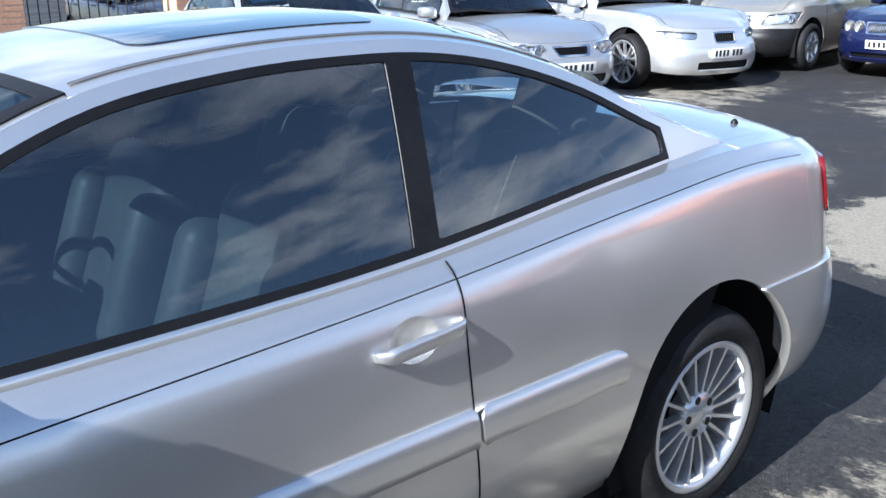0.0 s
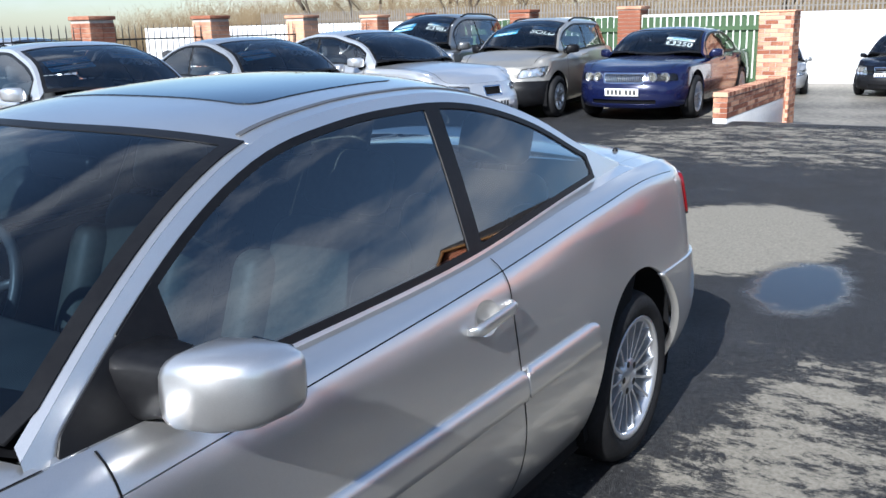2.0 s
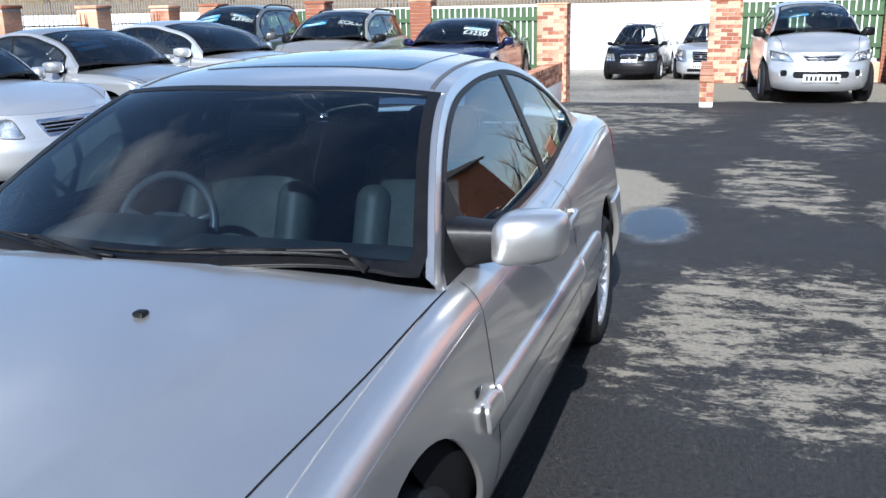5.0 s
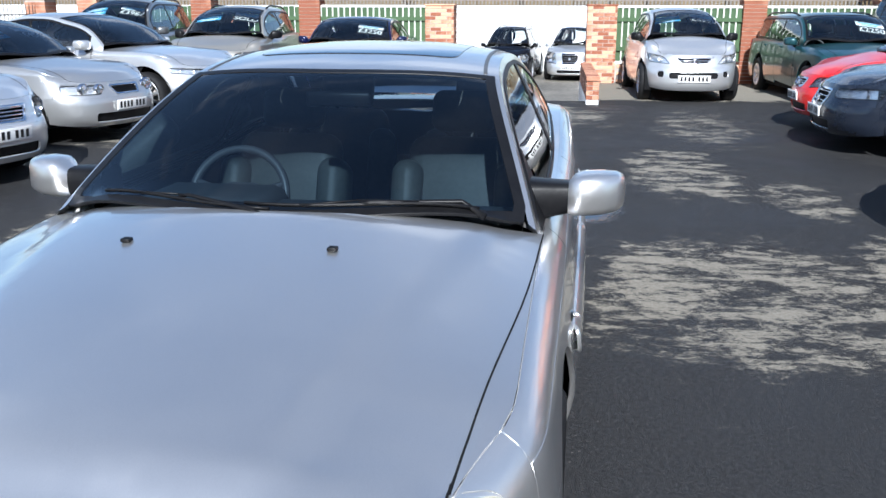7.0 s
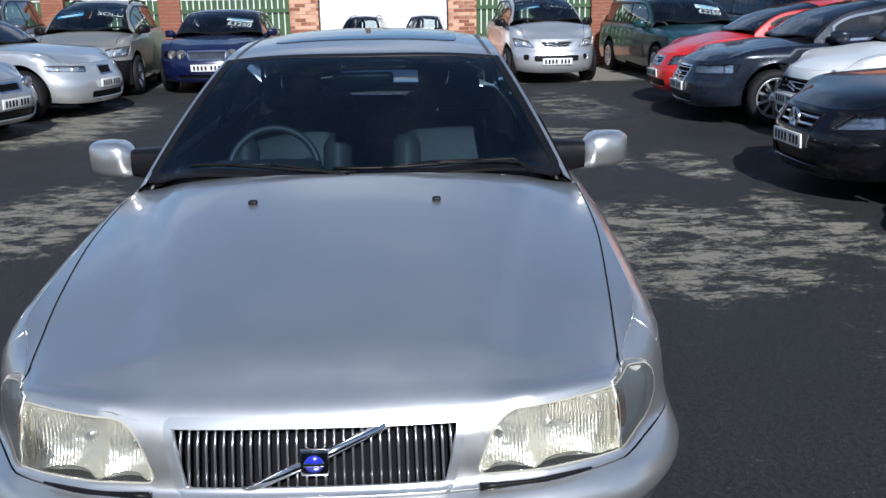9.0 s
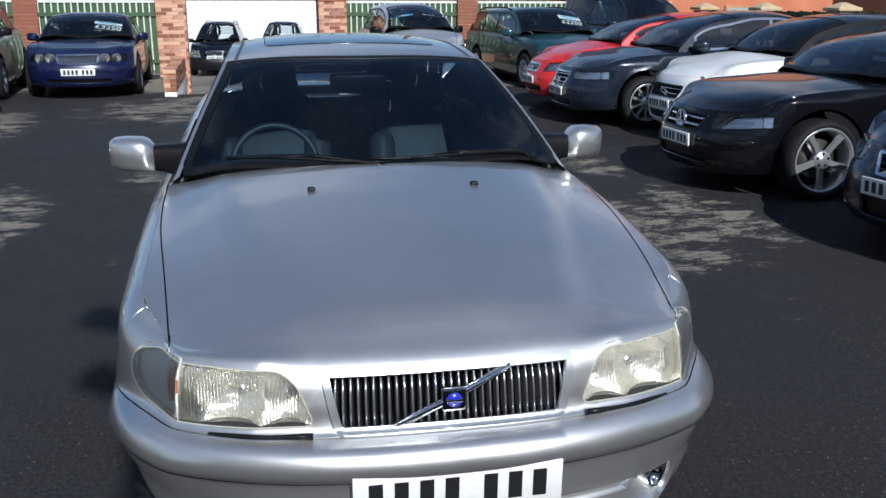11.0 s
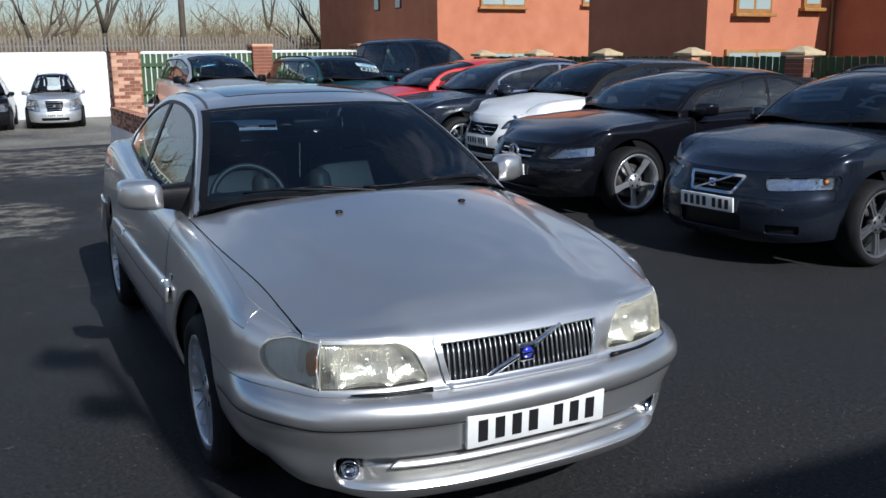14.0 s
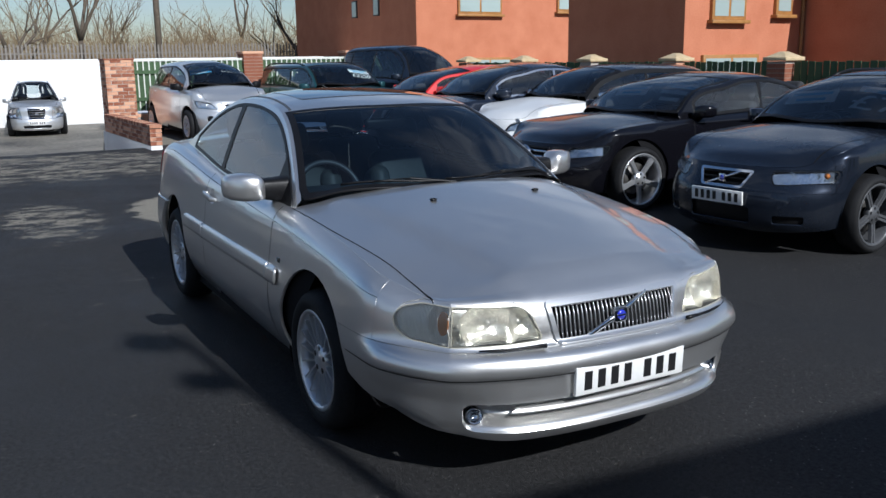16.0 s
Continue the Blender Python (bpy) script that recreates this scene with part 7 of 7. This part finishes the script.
# row with noses to the yard, on the side of the houses
cls = spec(4.91, 1.87, 1.40, 2.854, 0.86, 0.335, 0.70, 0.97, 0.95, rake=1.0, xc=0.42, spokes=5, rim=0.268, badge=("star", 0.085), slats=2, slat_r=0.016, grille=((-0.30, 0.52), (-0.36, 0.665)), step=0.075, surround=TRIM, lamp=((None, 0.50, 0.555), (-0.42, None, 0.60), (-0.36, None, 0.70), (None, 0.62, 0.665)), grille_mat=TRIM, tyre_w=0.23, zlow=0.17)
parked(3.80, -1.20, -91, cls, BLACK, "black four-door saloon with five-spoke alloy wheels and round badge", "|", name="saloon_car", cards=1.35)
v50 = spec(4.50, 1.78, 1.45, 2.64, 0.88, 0.325, 0.72, 1.0, 0.97, "hatch", xc=0.33, rake=0.9, spokes=5, rim=0.255, wheel_style="twin", badge=("bar", 0.032), slats=3, grille=((-0.20, 0.545), (-0.285, 0.685)), slat_mat=TRIM, grille_mat=CHROME, step=0.075, lamp=((None, 0.46, 0.585), (-0.46, None, 0.615), (-0.42, None, 0.705), (None, 0.44, 0.69)), indicator=-0.53, plate_z=0.47, mouths=((-0.30, 0.30, 0.27, 0.40, 0.03), (0.48, 0.68, 0.28, 0.35, 0.02), (-0.68, -0.48, 0.28, 0.35, 0.02)), wheel_mat=GREYTRIM)
parked(1.12, -1.28, -87, v50, GRAPHITE, "graphite grey estate car with dark alloy wheels and roof rails", "£7", name="estate_car", rails=TRIM, cards=1.35)
ds3 = spec(3.95, 1.72, 1.46, 2.46, 0.82, 0.32, 0.76, 1.02, 0.99, "hatch", xc=0.22, rake=0.85, spokes=7, rim=0.235, badge=("chevron", 0.10), slats=2, slat_mat=CHROME, grille=((-0.33, 0.52), (-0.38, 0.66)), grille_mat=TRIM, roof_paint=INKBLUE, pillar_dark=True, door=(0.56, 2.1), panes=(1.55,), mirror_mat=CHROME, lamp=((None, 0.42, 0.60), (-0.30, None, 0.68), (-0.22, None, 0.80), (None, 0.52, 0.71)))
parked(6.25, -2.25, -91, ds3, WHITE, "white three-door hatchback with a black roof", name="hatchback_car")
passat = spec(4.77, 1.82, 1.47, 2.71, 0.93, 0.33, 0.74, 1.0, 0.98, xc=0.25, rake=1.0, spokes=10, rim=0.235, slats=4, grille=((-0.22, 0.46), (-0.30, 0.69)), slat_mat=CHROME, lamp=((None, 0.42, 0.60), (-0.48, None, 0.62), (-0.42, None, 0.725), (None, 0.40, 0.70)), surround=CHROME, plate_z=0.44)
parked(8.05, -1.62, -92, passat, INKBLUE, "blue black saloon with chrome window trim", name="saloon_car")
redcar = spec(4.05, 1.69, 1.42, 2.50, 0.85, 0.31, 0.72, 1.0, 0.97, "hatch", xc=0.15, rake=1.05, spokes=8)
parked(9.75, -1.8, -92, redcar, RED, "bright red hatchback parked between two saloons", name="hatchback_car")
van = spec(4.4, 1.80, 1.82, 2.75, 0.85, 0.33, 0.85, 1.12, 1.08, "hatch", xc=0.05, rake=0.95, clear=1)
parked(12.4, -5.9, 8, van, INKBLUE, "dark people carrier with privacy glass", name="people_carrier")
# cars along the back fence
c3 = spec(3.85, 1.62, 1.53, 2.46, 0.72, 0.31, 0.78, 1.06, 1.0, "hatch", xc=0.05, rake=0.95, crown=2.0, spokes=9, rim=0.20, badge=("chevron", 0.075), slats=3, slat_mat=CHROME, slat_r=0.010, grille=((-0.20, 0.62), (-0.36, 0.75)), grille_mat=SILVER_G, plate_z=0.40, mouths=((-0.40, 0.40, 0.40, 0.50, 0.05), (0.48, 0.58, 0.42, 0.52, 0.045), (-0.58, -0.48, 0.42, 0.52, 0.045)), zbf=0.58, lamp=((None, 0.40, 0.63), (-0.36, None, 0.66), (-0.26, None, 0.80), (None, 0.52, 0.74)), mirror_mat=TRIM)
parked(12.45, -0.90, 2, c3, SILVER_B, "silver five-door hatchback with a double chevron badge", "£4990", name="hatchback_car")
estate = spec(4.71, 1.76, 1.46, 2.66, 0.95, 0.315, 0.76, 0.98, 0.94, "hatch", xc=0.28, rake=0.75, round=3.6, spokes=6, rim=0.20, badge=None, slats=12, slat_dir="up", grille=((-0.28, 0.57), (-0.30, 0.72)), lamp=((None, 0.40, 0.58), (-0.70, None, 0.58), (-0.70, None, 0.73), (None, 0.40, 0.73)), indicator=-0.76, back=0.2, bumper_paint=TRIM, roll=0.03, tumble=0.22)
parked(11.75, -3.60, 4, estate, TEAL, "dark teal estate car with roof rails", "£2250", None, name="estate_car", rails=TRIM)
xj = spec(5.02, 1.80, 1.36, 2.87, 0.93, 0.325, 0.74, 0.93, 0.90, xc=0.42, rake=0.75, spokes=10, rim=0.225, badge=None, slats=22, slat_dir="up", grille=((-0.31, 0.565), (-0.35, 0.715)), slat_r=0.006, lamp=((None, 0.40, 0.60), (-0.60, None, 0.60), (-0.60, None, 0.70), (None, 0.40, 0.70)), dark_lamp=True, bulbs=0, plate_z=0.44, mouths=((-0.5, 0.5, 0.26, 0.33, 0.02),))
parked(12.05, 5.05, 1, xj, NAVY, "dark blue saloon with twin round headlights and upright grille", "£3250", None, name="saloon_car", lamps=((0.44, 0.655, 0.075), (0.63, 0.650, 0.070)))
suv = spec(4.0, 1.72, 1.56, 2.50, 0.80, 0.33, 0.82, 1.06, 1.02, "hatch", xc=0.08, rake=0.92, spokes=6, rim=0.21, bumper_paint=TRIM, zbf=0.60, lamp=((None, 0.42, 0.64), (-0.40, None, 0.68), (-0.30, None, 0.82), (None, 0.50, 0.78)), badge=("chevron", 0.07), mirror_mat=TRIM)
parked(11.6, 7.05, 3, suv, GOLD, "beige silver hatchback with dark bumpers and roof rails", "SOLD", name="hatchback_car", rails=TRIM)
xc9 = spec(4.4, 1.80, 1.68, 2.62, 0.85, 0.34, 0.85, 1.12, 1.07, "hatch", xc=0.10, rake=0.92, spokes=5)
parked(11.75, 9.2, 6, xc9, PEWTER, "grey sports utility car", "£3987", name="utility_car", rails=TRIM)
# row opposite the houses
bmw = spec(4.90, 1.86, 1.46, 2.968, 0.83, 0.335, 0.74, 1.0, 0.97, xc=0.50, rake=0.95, spokes=10, rim=0.258, badge=None, slats=8, slat_dir="up", grille=((-0.17, 0.57), (-0.19, 0.70)), slat_mat=TRIM, lamp=((None, 0.44, 0.62), (-0.40, None, 0.66), (-0.36, None, 0.73), (None, 0.42, 0.70)), step=0.085, plate_z=0.46)
parked(9.85, 5.98, 78, bmw, SILVER_B, "bright silver four-door saloon with ten-spoke alloy wheels", name="saloon_car")
xtype = spec(4.67, 1.79, 1.43, 2.71, 0.90, 0.32, 0.70, 0.96, 0.93, xc=0.36, rake=0.9, spokes=7, badge=None, slats=6, slat_mat=TRIM, grille=((-0.20, 0.56), (-0.27, 0.67)), grille_mat=CHROME, lamp=((None, 0.40, 0.57), (-0.56, None, 0.57), (-0.54, None, 0.68), (None, 0.40, 0.675)), bulbs=0, mouths=((-0.5, 0.5, 0.25, 0.36, 0.04),))
parked(7.55, 6.40, 77, xtype, SILVER_G, "grey silver saloon with four oval headlights", "£4504", "AUTOMATIC", name="saloon_car", lamps=((0.42, 0.625, 0.062), (0.60, 0.630, 0.068)))
eclass = spec(4.82, 1.82, 1.47, 2.854, 0.84, 0.33, 0.76, 1.0, 0.96, xc=0.40, rake=0.92, spokes=5, badge=None, slats=4, slat_mat=CHROME, slat_r=0.009, grille=((-0.27, 0.56), (-0.36, 0.71)), plate_z=0.46)
parked(4.72, 6.20, 77, eclass, SILVER_B, "silver four-door saloon with a chrome slatted grille", "£4504", "AUTOMATIC", name="saloon_car")
# lower yard
free = spec(4.45, 1.81, 1.75, 2.56, 0.85, 0.35, 0.88, 1.12, 1.08, "hatch", xc=0.10, rake=0.75, bumper_paint=TRIM, zbf=0.62, plate_z=0.62)
parked(27.4, 3.1, -6, free, BLACK, "black off-road car with dark bumpers", name="off_road_car", rails=TRIM)
ranger = spec(4.6, 1.78, 1.75, 2.8, 0.80, 0.36, 0.95, 1.15, 1.08, "hatch", xc=0.15, rake=0.65)
parked(27.6, 0.9, -6, ranger, SILVER_B, "silver off-road pickup with bright roof bars", name="pickup_car", rails=CHROME)
small = spec(4.0, 1.7, 1.45, 2.5, 0.82, 0.31, 0.74, 1.0, 0.96, "hatch")
parked(27.2, 5.9, 12, small, SILVER_G, "grey hatchback in the lower yard", name="hatchback_car")
parked(26.5, -2.2, -4, small, SILVER_G, "grey hatchback in the lower yard", name="hatchback_car")


# ---- beyond the yard ----
def bare_tree(x, y, h, seed, spread=0.34, twigs=260):
    """A leafless tree: tapered trunk, forking limbs and a haze of fine twigs."""
    rnd = random.Random(seed)
    p = thing("bare_tree", "leafless tree with forking limbs behind the fence", "tree", "bare trees", pose(x, y, -0.7))
    trunk, limbs, fine = bmesh.new(), bmesh.new(), bmesh.new()
    ends = []

    def grow(bm, a, d, l, r, depth):
        pts, rad = [a], [r]
        q, v = a.copy(), d.copy()
        for k in range(3):
            v = (v + Vector((rnd.uniform(-1, 1), rnd.uniform(-1, 1), rnd.uniform(-0.2, 0.5))) * 0.16).normalized()
            q = q + v * l / 3
            pts.append(q.copy())
            rad.append(r * (1 - 0.16 * (k + 1)))
        tube(bm, pts, rad, 6 if depth < 2 else 4)
        if depth >= 4:
            return
        for i in range(3 if depth < 3 else 2):
            at = pts[rnd.choice((1, 2, 3)) if i else 3]
            w = (v + Vector((rnd.uniform(-1, 1), rnd.uniform(-1, 1), rnd.uniform(-0.15, 0.8))) * 0.75).normalized()
            grow(limbs if depth < 2 else fine, at, w, l * rnd.uniform(0.55, 0.8), r * 0.5, depth + 1)

    grow(trunk, Vector((0, 0, 0)), Vector((0, 0, 1)), h * spread, h * 0.02, 0)
    part("trunk", trunk, BARK, p, smooth=60)
    part("limb", limbs, BARK, p, smooth=60)
    tagged(part("twig_haze", fine, TWIG, p, smooth=0), kind="stuff")
    return p


for i in range(26):
    rnd = random.Random(40 + i)
    bare_tree(46 + rnd.uniform(0, 22), -26 + i * 2.9 + rnd.uniform(-1, 1), rnd.uniform(7, 12), i)


for x, y, h, seed in ((39.5, -2.8, 11, 71), (40, -13.0, 9.5, 72), (40.5, -17.0, 9, 73), (39.8, 0.6, 10, 74), (40.5, 8.5, 9, 75)):
    bare_tree(x, y, h, seed, 0.30)


def scrub():
    """Brown winter bushes: domes of forking stems, each stem feathered with fine side twigs."""
    rnd = random.Random(5)
    for k in range(3):
        v, f = [], []

        def blade(p, q, w0, w1):
            n = len(v)
            v.extend(((p[0], p[1] - w0, p[2]), (p[0], p[1] + w0, p[2]), (q[0], q[1] + w1, q[2]), (q[0], q[1] - w1, q[2])))
            f.append((n, n + 1, n + 2, n + 3))

        for b in range(330):
            cy, cx = rnd.uniform(-42, 62), 43 + k * 8 + rnd.uniform(0, 8)
            big = rnd.uniform(1.8, 4.4) * (1 + 0.22 * k)
            for i in range(24):
                a, out = rnd.uniform(0, 6.28), rnd.uniform(0.1, 1.0)**0.7
                h = big * math.sqrt(max(0.05, 1.05 - 0.8 * out * out)) * rnd.uniform(0.75, 1.0)
                p0 = (cx, cy, -0.6)
                p1 = (cx + math.cos(a) * out * big * 0.32, cy + math.sin(a) * out * big * 0.36, -0.6 + h * 0.55)
                p2 = (cx + math.cos(a) * out * big * 0.55, cy + math.sin(a) * out * big * 0.62, -0.6 + h)
                blade(p0, p1, 0.022, 0.016)
                blade(p1, p2, 0.016, 0.005)
                for j in range(9):
                    t = rnd.uniform(0.15, 1.0)
                    g = tuple(x + (y - x) * t for x, y in zip(p1, p2)) if j % 3 else tuple(x + (y - x) * (0.4 + 0.6 * t) for x, y in zip(p0, p1))
                    l = big * rnd.uniform(0.10, 0.24)
                    w = rnd.uniform(0, 6.28)
                    blade(g, (g[0] + l * 0.5 * math.cos(w), g[1] + l * math.sin(w), g[2] + l * rnd.uniform(0.1, 1.0)), 0.011, 0.004)
        ob = mesh_object("bushes", v, f, TWIG)
        tagged(ob, "dense brown leafless winter bushes on rough ground", "bushes", kind="stuff")


scrub()


def telegraph_pole(x, y, h):
    p = thing("telegraph_pole", "weathered brown wooden telegraph pole", "pole", "telegraph poles", pose(x, y, -0.7))
    bm = bmesh.new()
    tube(bm, [(0, 0, 0), (0, 0, h * 0.5), (0, 0, h)], [0.17, 0.15, 0.12], 10)
    part("shaft", bm, BARK, p, smooth=60)


telegraph_pole(41.5, 3.0, 9)
telegraph_pole(42.0, -6.6, 9)
for x, t, paint in ((0.5, 92, PEWTER), (3.4, 94, SILVER_G), (7.0, 90, INKBLUE), (10.2, 93, SILVER_B)):
    parked(x, 14.2, t, small, paint, "hatchback parked beyond the iron railings", name="hatchback_car")
